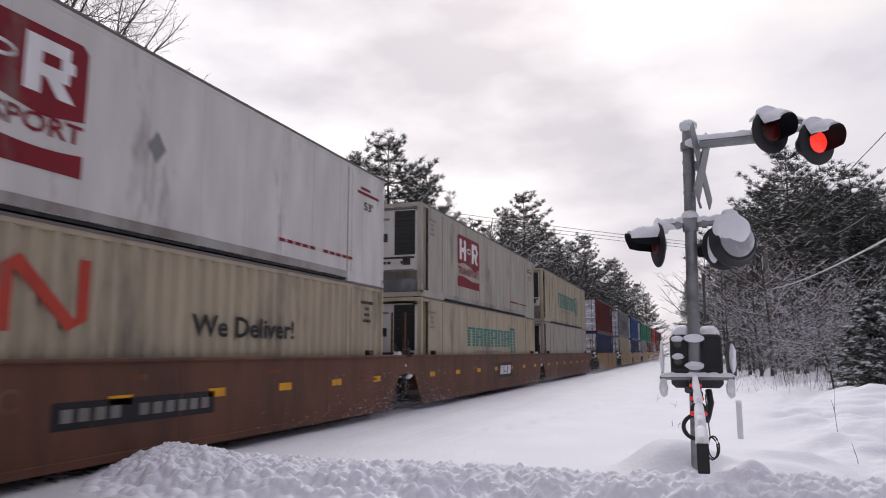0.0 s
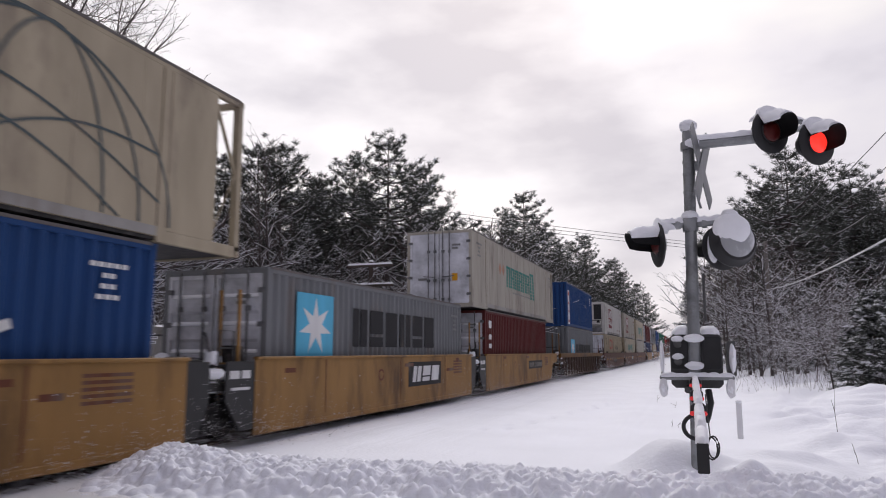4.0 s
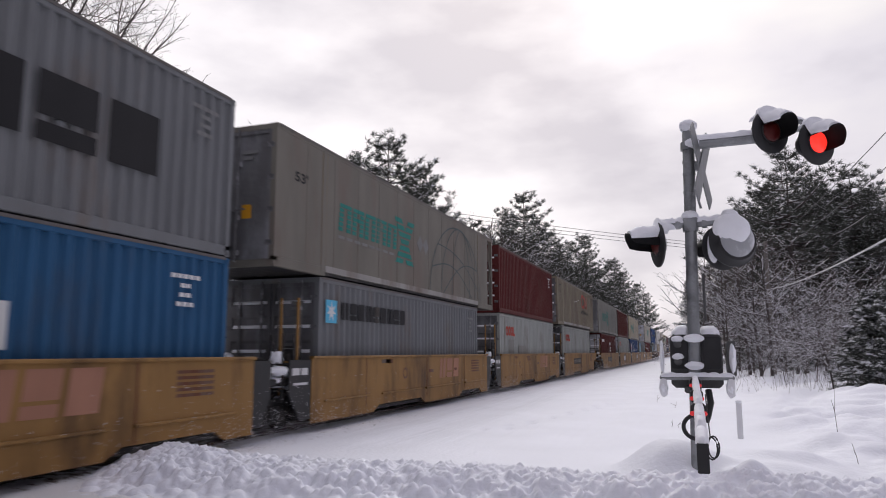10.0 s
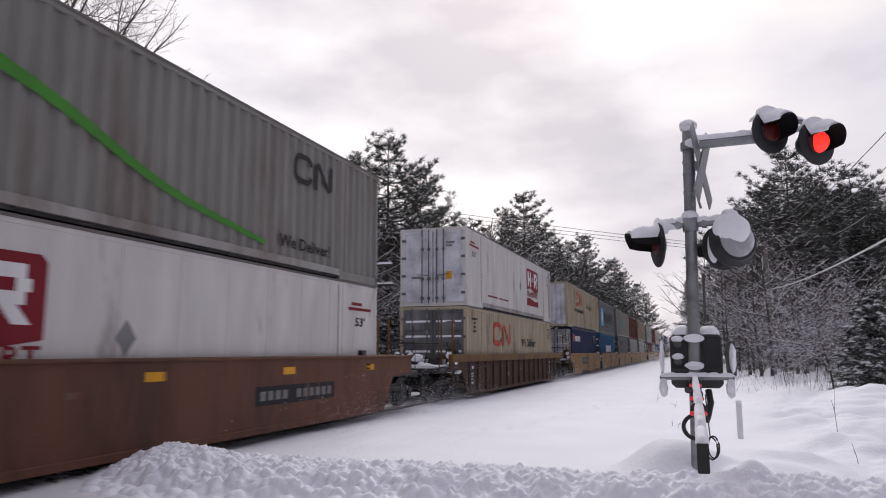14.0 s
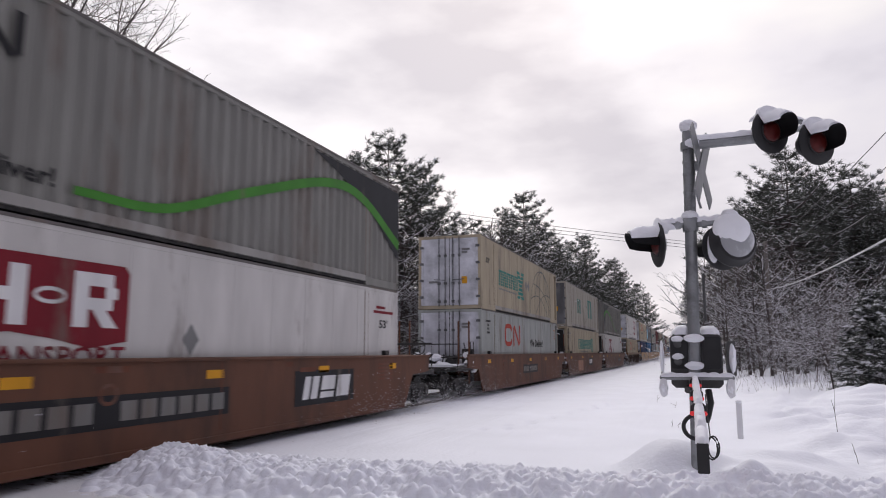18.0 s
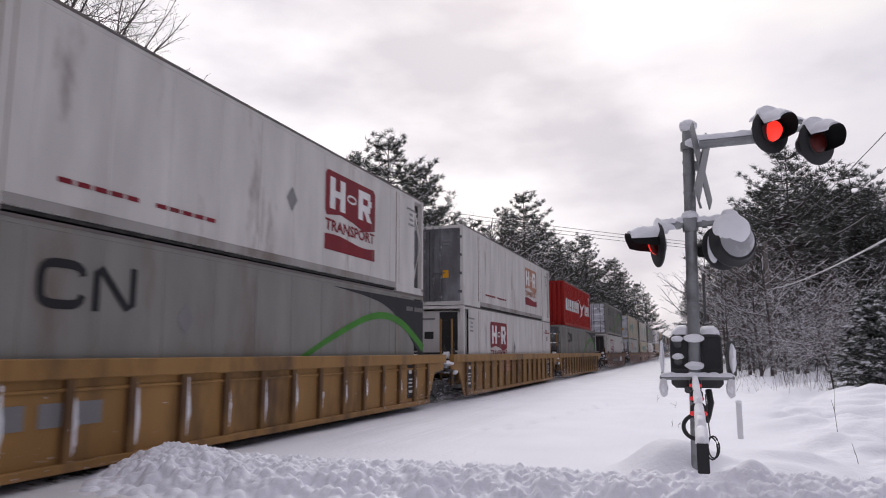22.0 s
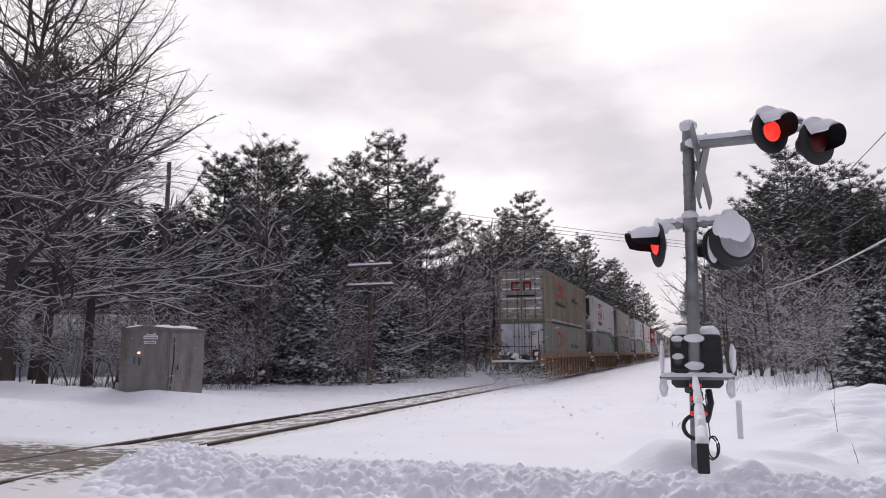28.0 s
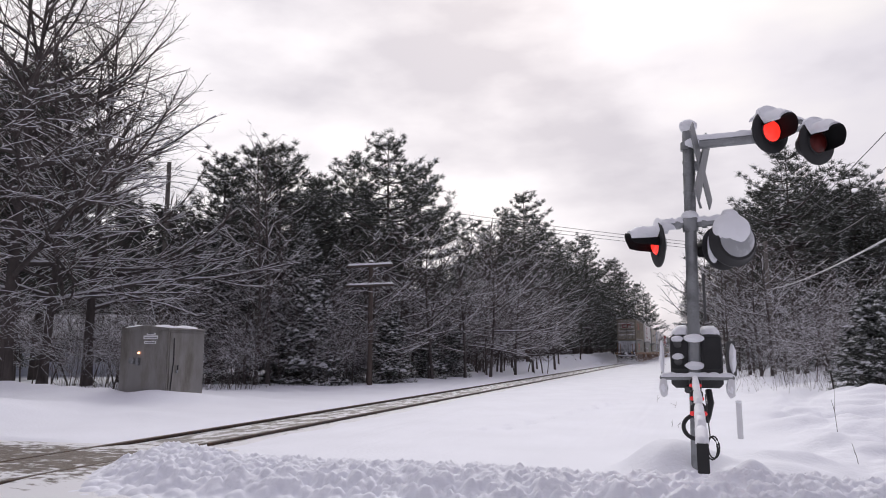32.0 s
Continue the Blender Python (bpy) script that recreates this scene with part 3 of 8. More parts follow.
def limbed(seed, h, r0, count, reach, e0, e1, first, snow, load, z_lo=4.0, z_hi=30.0):
    """Meshes of one bare tree whose limbs sweep up and out and carry side branches to either hand; snow thins out above z_lo."""
    rnd = np.random.RandomState(seed)
    thick, thin = [], []
    up = np.array([0, 0, 1.0])

    def branch(p, d, L, r, lev):
        n = max(2, min(15, int(L / (0.66 if lev < 2 else 0.45)) + 1))
        hand = 1 if rnd.rand() < 0.5 else -1
        bend = rnd.normal(size=3) * (0.05 + 0.02 * lev)
        for i in range(n):
            d = d + bend + rnd.normal(size=3) * (0.055 + 0.02 * lev) + up * (0.035 if lev < 2 else 0.02)
            d = d / np.linalg.norm(d)
            q = p + d * L / n
            ra, rb = r * (1 - 0.82 * i / n) + 0.003, r * (1 - 0.82 * (i + 1) / n) + 0.003
            (thick if rb > 0.03 else thin).append([*p, *q, ra, rb])
            p = q
            if (lev < 2 and (i > 0 or lev > 0)) or (lev == 2 and i % 2):
                side = np.cross(d, up)
                side = side / (np.linalg.norm(side) + 1e-6)
                hand = -hand
                a = rnd.uniform(0.5, 0.95)
                nd = d * math.cos(a) + side * hand * math.sin(a) + rnd.normal(size=3) * 0.22 + up * 0.08
                nd = nd / np.linalg.norm(nd)
                left = L * (1 - (i + 0.6) / n)
                cl = (0.62 * left + 0.22 * L * (lev > 0) + 0.12) * rnd.uniform(0.6, 1.1)
                if cl > 0.2:
                    branch(p, nd, cl, max(0.006, rb * rnd.uniform(0.45, 0.65)), lev + 1)

    ph = rnd.rand() * 6
    trunk = [np.array([0.25 * math.sin(ph + 3 * f) - 0.25 * math.sin(ph), 0.25 * math.cos(ph + 2.6 * f) - 0.25 * math.cos(ph), h * 0.86 * f - 0.3 * (f == 0)]) for f in np.linspace(0, 1, 13)]
    for i in range(12):
        thick.append([*trunk[i], *trunk[i + 1], r0 * (1.3 if i == 0 else 1 - 0.075 * i), r0 * (1 - 0.075 * (i + 1))])
    az = rnd.rand() * 6.28
    for i in range(count):
        f = ((i + 0.5) / count) ** 0.85
        z = first + (h * 0.84 - first) * f
        az += 2.4 + rnd.normal() * 0.35
        el = radians(e0 + (e1 - e0) * f + rnd.normal() * 7)
        L = reach * (1 - (0.45 if reach > 6 else 0.62) * f ** 1.4) * rnd.uniform(0.75, 1.1)
        k = max(0.0, min(0.999, z / (h * 0.86))) * 12
        j = int(k)
        p = trunk[j] * (1 - k + j) + trunk[j + 1] * (k - j)
        branch(p, np.array([math.cos(az) * math.cos(el), math.sin(az) * math.cos(el), math.sin(el)]), L, r0 * 0.42 * (1 - 0.55 * f), 0)
    me_t = array_mesh("trunk", *tubes(thick, 5), BARK, True)
    me_l = array_mesh("twigs", *tubes(thin, 3), TWIG)
    low = [s for s in thick + thin if (s[6] > 0.009) and rnd.rand() < 1 - 0.9 * (s[2] - z_lo) / (z_hi - z_lo)]
    va, fa = snow_strips(low, 0.013 * load, rnd, snow)
    me_s = array_mesh("snow", va, fa, BOUGH_SNOW)
    return me_t, me_l, me_s


def plant(kind, meshes, x, y, turn, size, label, name, category, group="", z=None):
    ob = thing(name, label, category, group, m=pose(x, y, gz(x, y) if z is None else z, 0, 0, turn) @ Matrix.Diagonal((size, size, size, 1)))
    if kind == "conifer":
        for n, me in zip(("trunk", "branchwork", "crown", "snow_load"), meshes):
            q = part(n, me, None, ob)
            if n != "trunk":
                tagged(q, kind="stuff")
    else:
        for n, me in zip(("trunk", "branchwork", "snow_load"), meshes):
            q = part(n, me, None, ob)
            if n != "trunk":
                tagged(q, kind="stuff")
    return ob


def spot(side, depth):
    """A place on the ground by its sideways slope from the camera's axis and its distance along it."""
    a = radians(19.229)
    lat = side * depth
    return -math.sin(a) * depth + math.cos(a) * lat, math.cos(a) * depth + math.sin(a) * lat


PINES = [conifer(21 + i, 15.0, b, sp, "pine", 14, g, sn, 1.0, 3) for i, (b, sp, g, sn) in enumerate([(0.36, 5.3, 0.80, 0.50), (0.30, 4.9, 0.80, 0.55), (0.40, 5.7, 0.84, 0.45)])]
SPRUCES = [conifer(41 + i, 12.0, b, sp, "spruce", 12, g, sn, 1.3, 2) for i, (b, sp, g, sn) in enumerate([(0.08, 3.0, 0.52, 0.8), (0.04, 2.7, 0.48, 0.85)])]
SNOWY = conifer(51, 5.0, 0.03, 2.0, "spruce", 14, 0.26, 0.95, 1.35, 3)
FAR_SPRUCE = conifer(62, 12.0, 0.06, 2.6, "spruce", 9, 0.8, 0.35)
FAR_PINE = conifer(61, 15.0, 0.07, 5.2, "pine", 12, 0.86, 0.30, 1.0, 2)
BARES = [limbed(71, 12.0, 0.10, 20, 3.2, 30, 70, 2.2, 0.6, 0.9), limbed(72, 10.0, 0.085, 17, 3.4, 18, 62, 1.3, 0.7, 0.95), limbed(73, 13.0, 0.11, 20, 2.9, 42, 74, 3.0, 0.5, 0.9)]
SHRUBS = [bare_tree(81, 4.2, 0.035, 3, 0.8, 0.6, 0.0), bare_tree(82, 3.2, 0.028, 3, 0.95, 0.65, 0.05)]
OAK = limbed(93, 19.0, 0.27, 31, 10.6, 5, 44, 2.4, 0.95, 1.75, 4.0, 13.5)
SPREADER = limbed(77, 9.5, 0.09, 22, 4.6, 2, 46, 1.2, 0.9, 1.3, 3.0, 14.0)
PALE_TREE = limbed(74, 13.0, 0.10, 17, 3.6, 38, 68, 4.0, 0.95, 1.3)
OAK_B = limbed(95, 17.5, 0.22, 23, 9.4, 8, 50, 2.8, 0.95, 1.75, 4.0, 13.5)

trnd = random.Random(5)
P_LABEL = "tall dark pine with tufted boughs dusted with snow"
S_LABEL = "dense spruce with drooping boughs heavy with snow"
B_LABEL = "bare slender broadleaf tree with snow on its branches"
# trees that can be told apart: (side, distance, kind, variant, size)
for sd, dp, kd, vr, sz in [
        (-0.075, 44, "p", 0, 1.0), (-0.030, 47, "p", 1, 0.93), (-0.13, 46, "p", 2, 0.95), (0.115, 70, "p", 0, 1.08), (0.20, 102, "p", 1, 1.12), (0.24, 128, "p", 2, 1.1),
        (0.272, 165, "p", 0, 1.12), (0.135, 78, "p", 0, 0.98), (0.10, 72, "p", 1, 0.85), (0.06, 72, "p", 2, 0.88), (0.03, 71, "p", 0, 0.8), (0.18, 98, "p", 1, 1.02), (0.205, 108, "p", 2, 1.02), (0.235, 122, "p", 0, 1.05), (0.255, 142, "p", 1, 1.1), (0.285, 185, "p", 2, 1.1), (0.15, 84, "p", 0, 0.95), (0.165, 90, "p", 2, 0.92), (0.22, 116, "p", 0, 0.9), (0.085, 76, "p", 1, 0.95),
        (-0.31, 38, "p", 1, 0.82), (-0.27, 41, "p", 0, 0.90), (-0.23, 40, "p", 1, 0.90), (-0.185, 42, "p", 0, 0.78),
        (-0.325, 34.0, "s", 0, 0.60), (-0.285, 35.5, "s", 1, 0.58), (-0.19, 35.5, "s", 0, 0.66), (-0.155, 37, "s", 1, 0.55), (-0.12, 38, "s", 0, 0.4),
        (-0.60, 39, "p", 1, 1.12), (-0.645, 38, "p", 0, 1.0), (-0.565, 40, "p", 2, 1.25), (-0.62, 44, "p", 1, 1.35), (-0.50, 52, "p", 0, 0.6), (-0.455, 56, "p", 2, 0.62), (-0.405, 54, "p", 1, 0.6), (-0.37, 56, "p", 0, 0.66), (-0.185, 34, "n", 0, 1.0), (-0.24, 34.5, "n", 0, 0.85), (-0.075, 37, "n", 0, 0.75), (0.385, 78, "p", 1, 0.75), (0.41, 66, "s", 0, 0.8), (0.375, 95, "p", 0, 0.85), (0.43, 60, "s", 1, 0.72), (0.46, 66, "p", 1, 0.8),
        (0.49, 58, "p", 0, 1.2), (0.455, 62, "p", 1, 1.06), (0.47, 66, "p", 2, 1.1), (0.53, 62, "p", 1, 1.1), (0.515, 70, "p", 0, 1.15), (0.565, 66, "p", 2, 1.05), (0.43, 68, "p", 0, 1.0), (0.585, 57, "p", 0, 1.08), (0.55, 60, "p", 1, 1.02), (0.59, 64, "p", 2, 1.05), (0.44, 74, "p", 2, 0.95), (0.625, 56, "p", 0, 0.95), (0.52, 66, "s", 0, 1.0), (0.57, 54, "s", 1, 0.75), (0.47, 56, "s", 1, 0.7),
        (0.345, 100, "s", 0, 0.95), (0.36, 84, "s", 1, 0.8), (0.50, 48, "s", 0, 0.6),
        (0.598, 25.5, "n", 1, 0.74), (0.640, 24.2, "n", 0, 0.80), (0.565, 28, "n", 0, 0.5), (-0.02, 41, "n", 0, 0.62), (0.015, 44, "n", 0, 0.6)]:
    x, y = spot(sd, dp)
    if kd == "p":
        plant("conifer", PINES[vr] if dp < 71 else FAR_PINE, x, y, trnd.uniform(0, 360), sz, P_LABEL, "pine_tree", "tree", "trees along the railway")
    elif kd == "n":
        plant("conifer", SNOWY, x, y, trnd.uniform(0, 360), sz, "small bushy spruce loaded with thick snow", "spruce_tree", "tree", "trees along the railway")
    else:
        plant("conifer", SPRUCES[vr], x, y, trnd.uniform(0, 360), sz, S_LABEL, "spruce_tree", "tree", "trees along the railway")
for sd, dp, vr, sz in [(-0.26, 33, 0, 0.95), (-0.22, 35, 1, 0.95), (0.02, 62, 2, 1.15), (0.045, 64, 0, 1.25), (0.075, 68, 2, 1.22), (0.06, 60, 2, 1.1),  (-0.02, 40, 1, 0.75), (0.02, 44, 0, 0.7), (0.06, 48, 1, 0.8),
                       (0.10, 54, 0, 0.7), (-0.10, 37, 1, 0.65), (-0.15, 36, 0, 0.6), (0.13, 60, 1, 0.8), (0.16, 70, 0, 0.8), (-0.40, 38, 2, 0.9), (-0.45, 36, 1, 0.8), (-0.37, 42, 0, 1.0),
                       (0.38, 44, 0, 0.75), (0.40, 40, 1, 0.7), (0.43, 46, 0, 0.8), (0.46, 42, 1, 0.75), (0.37, 52, 2, 0.8), (0.49, 44, 0, 0.7), (0.53, 42, 1, 0.7), (0.41, 55, 0, 0.8), (0.35, 62, 1, 0.8),
                       (-0.08, 39, 1, 0.85), (-0.045, 42, 1, 0.8), (-0.005, 45, 0, 0.8), (0.03, 47, 1, 0.95), (0.045, 52, 1, 0.9), (0.08, 52, 0, 0.9), (0.095, 58, 1, 0.95), (0.12, 66, 1, 0.95), (0.145, 72, 0, 0.95), (0.19, 84, 1, 1.0),
                       (0.44, 40, 1, 0.85), (0.475, 46, 0, 0.85), (0.505, 47, 1, 0.9), (0.395, 48, 1, 0.85), (-0.42, 45, 1, 0.9), (-0.47, 48, 0, 1.0)]:
    x, y = spot(sd, dp)
    plant("bare", BARES[vr], x, y, trnd.uniform(0, 360), sz, B_LABEL, "bare_tree", "tree", "trees along the railway")
for sd, dp, tn, sz, bk in [(-0.605, 26.5, 20, 1.0, OAK), (-0.555, 29.0, 140, 0.9, OAK_B), (-0.492, 31.0, 250, 1.0, OAK_B)]:
    x, y = spot(sd, dp)
    plant("bare", bk, x, y, tn, sz, "large bare oak with wide snow-lined limbs", "oak_tree", "tree")
for sd, dp, tn, sz in ((-0.243, 33.2, 30, 1.0), (-0.275, 33.8, 200, 0.82)):
    x, y = spot(sd, dp)
    plant("bare", PALE_TREE, x, y, tn, sz, "slender bare tree with pale snow-lined branches", "bare_tree", "tree", "trees along the railway")
for sd, dp, tn, sz in ((-0.105, 36.5, 10, 0.95), (-0.06, 38.5, 90, 1.0), (-0.015, 40, 170, 1.05), (0.03, 43, 260, 1.0), (0.065, 46, 330, 1.1), (0.10, 50, 60, 1.1), (0.125, 56, 140, 1.15), (0.155, 64, 200, 1.2), (0.00, 47, 290, 1.2), (0.05, 54, 20, 1.25),
                       (0.36, 46, 40, 1.0), (0.395, 42, 110, 1.0), (0.425, 44, 190, 1.05), (0.455, 40, 250, 0.95), (0.49, 43, 310, 1.0)):
    x, y = spot(sd, dp)
    plant("bare", SPREADER, x, y, tn, sz, "bare spreading tree with snow along its arching branches", "bare_tree", "tree", "trees along the railway")
# brush before the house
for i in range(22):
    x, y = spot(-0.60 + 0.25 * (i / 21) + trnd.uniform(-0.01, 0.01), trnd.uniform(27, 40))
    plant("bare", SHRUBS[i % 2], x, y, trnd.uniform(0, 360), trnd.uniform(0.7, 1.3), "bare leafless shrub with snow on its twigs", "shrub", "shrub", "shrubs at the wood's edge")
# wood behind, thinning into the distance
for i in range(64):
    left = i % 5 != 0
    y = 14 + 250 * (i / 64) ** 1.25 + trnd.uniform(-3, 3)
    x = (-19.5 - trnd.random() ** 1.3 * 26) if left else (7.5 + y * 0.03 + trnd.random() ** 1.3 * 24)
    if not left and y < 58:
        y += 45
    if left and y < 40:
        x -= 9
    c19, s19 = math.cos(radians(19.229)), math.sin(radians(19.229))
    if i % 2 and -0.54 < (x * c19 + y * s19) / max(1.0, y * c19 - x * s19) < -0.34:
        continue
    k = trnd.random()
    sz = trnd.uniform(0.75, 1.1)
    if -0.34 < (x * c19 + y * s19) / max(1.0, y * c19 - x * s19) < -0.02:
        sz *= 0.8
    if k < 0.55:
        plant("conifer", FAR_PINE if y > 45 else PINES[i % 3], x, y, trnd.uniform(0, 360), sz, P_LABEL, "pine_tree", "tree", "wood behind the railway")
    elif k < 0.8:
        plant("conifer", FAR_SPRUCE, x, y, trnd.uniform(0, 360), sz, S_LABEL, "spruce_tree", "tree", "wood behind the railway")
    else:
        plant("bare", BARES[i % 3], x, y, trnd.uniform(0, 360), sz, B_LABEL, "bare_tree", "tree", "wood behind the railway")

# shrubs and saplings at the wood's edge
for i in range(120):
    left = i < 84
    if left:
        y = 19 + 85 * (i / 84) ** 1.2 + trnd.uniform(-1, 1)
        x = -15.4 - trnd.random() * 4.2 - (2.5 if y < 27 else 0)
        if abs(x + 16.5) < 2.2 and y < 21:
            continue
    else:
        y = trnd.uniform(27, 62)
        x = 2.0 + (y - 25) * 0.06 + trnd.random() * 9
    plant("bare", SHRUBS[i % 2], x, y, trnd.uniform(0, 360), trnd.uniform(0.5, 1.25) * (1.0 if y < 42 else 1.5), "bare leafless shrub with snow on its twigs", "shrub", "shrub", "shrubs at the wood's edge")


# taller brush in front of the trees across the track
for i in range(46):
    x, y = spot(-0.30 + 0.44 * (i / 45) + trnd.uniform(-0.008, 0.008), 33 + 22 * (i / 45) ** 1.5 + trnd.uniform(0, 3))
    plant("bare", SHRUBS[i % 2], x, y, trnd.uniform(0, 360), trnd.uniform(1.1, 1.9), "bare leafless shrub with snow on its twigs", "shrub", "shrub", "shrubs at the wood's edge")


def stems(n, place, h0, h1, seed, thick=0.008):
    rnd = np.random.RandomState(seed)
    segs = []
    for i in range(n):
        x, y = place(rnd)
        p = np.array([x, y, gz(x, y) - 0.03])
        hgt = rnd.uniform(h0, h1) * (1.0 if y < 40 else 1.7)
        d = np.array([rnd.normal() * 0.22, rnd.normal() * 0.22, 1.0])
        for k in range(3):
            d = d + rnd.normal(size=3) * 0.16
            q = p + d / np.linalg.norm(d) * hgt / 3
            segs.append([*p, *q, thick * (1 - k * 0.25), thick * (0.75 - k * 0.25)])
            if k:
                for _ in range(2):
                    e = d + rnd.normal(size=3) * 0.7
                    r = q + e / np.linalg.norm(e) * hgt * 0.28
                    segs.append([*q, *r, thick * 0.6, thick * 0.25])
            p = q
    return segs


def left_edge(r):
    y = 20 + 90 * r.rand() ** 1.15
    return -15.2 - r.rand() ** 1.5 * 5.5 - (2.6 if y < 28 else 0) + 0.4 * math.sin(y), y


def right_edge(r):
    y = 27 + 40 * r.rand() ** 1.4
    return 1.6 + 0.5 * math.sin(y) + r.rand() * (6 + 0.25 * y), y


def far_edge(r):
    y = 44 + 100 * r.rand()
    return -14.8 - r.rand() ** 1.4 * 7 + 0.4 * math.sin(y), y


for nm, fn, n, sd, h0, h1, tk in (("undergrowth", left_edge, 2600, 1, 0.5, 2.3, 0.0065), ("undergrowth", right_edge, 1000, 2, 0.4, 1.6, 0.005), ("thicket", far_edge, 2300, 3, 1.0, 3.0, 0.016)):
    sg = stems(n, fn, h0, h1, sd, tk)
    V, F = tubes(sg, 3)
    V2, F2 = snow_strips(sg, 0.006, np.random.RandomState(sd), 0.6)
    ob = tagged(new(nm, array_mesh(nm, V, F, TWIG)), "tangle of bare brown stems rising from the snow", "undergrowth", kind="stuff")
    part("snow_dusting", array_mesh("snow_dusting", V2, F2, BOUGH_SNOW), None, ob)

# deep wood beyond the tree line, and added unseen trees round behind the road
def wood_arrays(seed):
    rnd = np.random.RandomState(seed)
    h, cen, outv, size = 14.0, [], [], []
    z = 1.6
    while z < h:
        rel = z / h
        L = 3.6 * (1.05 - rel) ** 0.7 * rnd.uniform(0.6, 1.1)
        for k in range(5):
            a = rnd.rand() * 6.28
            o = np.array([math.cos(a), math.sin(a), 0.0])
            for f in (0.25, 0.55, 0.85):
                cen.append(o * L * f + np.array([rnd.normal() * 0.2, rnd.normal() * 0.2, z + rnd.normal() * 0.2]))
                outv.append(o)
                size.append(rnd.uniform(0.75, 1.15))
        z += 0.62
    cen, outv, size = np.array(cen), np.array(outv), np.array(size)
    nv, nf = tufts(cen, outv, size * 1.45, 4, rnd, 0.4)
    tv, tf = tubes([[0, 0, -0.3, 0, 0, 7, 0.2, 0.12], [0, 0, 7, 0, 0, 13.5, 0.12, 0.02]], 6)
    return nv, nf, tv, tf


WOOD_KINDS = [wood_arrays(301), wood_arrays(302), wood_arrays(303)]
wr = np.random.RandomState(9)
NV, NF, TV, TF, cn, ct = [], [], [], [], 0, 0
for i in range(300):
    k = i % 10
    if k < 6:
        x, y = -27 - wr.rand() ** 1.2 * 45, -30 + 330 * wr.rand() ** 1.3
        if y > 55:
            x += 5
        if y < 48 and x > -48 and y > 26:
            x -= 22
    elif k < 8:
        x, y = 13 + wr.rand() * 45, 52 + 240 * wr.rand() ** 1.3
    elif k == 8:
        # this group and the next are unseen trees, added right of and behind the camera
        x, y = 14 + wr.rand() * 40, -40 + 75 * wr.rand()
        if y > 12 and x < 24:
            x += 14
    else:
        x, y = -60 + 90 * wr.rand(), -24 - 30 * wr.rand()
        if abs(x - TRACK_X) < 5:
            x -= 12
    c19, s19 = math.cos(radians(19.229)), math.sin(radians(19.229))
    slope = (x * c19 + y * s19) / max(1.0, y * c19 - x * s19)
    house = y > 5 and -0.55 < slope < -0.33    # lower, thinner trees round the house
    if (house and y * c19 - x * s19 < 62) or (-0.33 < slope < -0.02 and y * c19 - x * s19 < 62 and i % 2):
        continue
    nv, nf, tv, tf = WOOD_KINDS[i % 3]
    s, a = wr.uniform(0.75, 1.1) * (0.72 if house else 1.0), wr.rand() * 6.28
    rot = np.array([[math.cos(a), -math.sin(a), 0], [math.sin(a), math.cos(a), 0], [0, 0, 1]]) * s
    off = np.array([x, y, 0.9 if x < -14 and y > 60 else 0.1])
    NV.append(nv @ rot.T + off)
    NF.append(nf + cn)
    TV.append(tv @ rot.T + off)
    TF.append(tf + ct)
    cn += len(nv)
    ct += len(tv)
for i in range(34):
    nv, nf, tv, tf = WOOD_KINDS[i % 3]
    x, y = spot(-0.70 + 0.40 * (i / 33) + wr.uniform(-0.01, 0.01), 62 + 18 * wr.rand())
    s, a = wr.uniform(0.85, 1.15), wr.rand() * 6.28
    rot = np.array([[math.cos(a), -math.sin(a), 0], [math.sin(a), math.cos(a), 0], [0, 0, 1]]) * s
    NV.append(nv @ rot.T + np.array([x, y, 0.1]))
    NF.append(nf + cn)
    TV.append(tv @ rot.T + np.array([x, y, 0.1]))
    TF.append(tf + ct)
    cn += len(nv)
    ct += len(tv)
deep = tagged(new("far_woods", array_mesh("far_woods", np.concatenate(NV), np.concatenate(NF), NEEDLE_B)), "dense dark conifer wood behind the first trees, with unseen trees behind the road", "woods", kind="stuff")
tagged(part("wood_trunks", array_mesh("wood_trunks", np.concatenate(TV), np.concatenate(TF), BARK), None, deep), kind="stuff")


# ---- the crossing signal ----
SIG = (0.0, 9.6)
SIG_BLACK = mat("signal_black", (0.014, 0.014, 0.016), 0.5, var=0.2, scale=6)
SIG_GREY = mat("dark_case_grey", (0.065, 0.066, 0.068), 0.55, var=0.2, scale=4, dirt=(0.10, 0.10, 0.10), dirt_amt=0.3, dirt_scale=5)
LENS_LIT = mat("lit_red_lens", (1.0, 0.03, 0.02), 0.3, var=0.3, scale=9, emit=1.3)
HOOD_BLACK = mat("hood_black", (0.012, 0.012, 0.013), 0.8, var=0.2, scale=6, spec=0.15)
LENS_FAINT = mat("faint_red_lens", (0.8, 0.05, 0.05), 0.3, emit=0.3)
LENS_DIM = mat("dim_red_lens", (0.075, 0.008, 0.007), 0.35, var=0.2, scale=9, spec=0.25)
STRIPE_RED = mat("red_sheeting", (0.50, 0.03, 0.03), 0.4, var=0.1)
STRIPE_WHITE = mat("white_sheeting", (0.72, 0.72, 0.74), 0.45, var=0.05)
CAKED = mat("snow_plastered_metal", (0.36, 0.37, 0.39), 0.6, var=0.1, scale=3, dirt=(0.78, 0.79, 0.83), dirt_amt=0.55, dirt_scale=3.0, bump=0.2, bscale=20)
ALU_SIGN = mat("sign_back_aluminium", (0.24, 0.245, 0.25), 0.45, 0.6, var=0.12, scale=5)

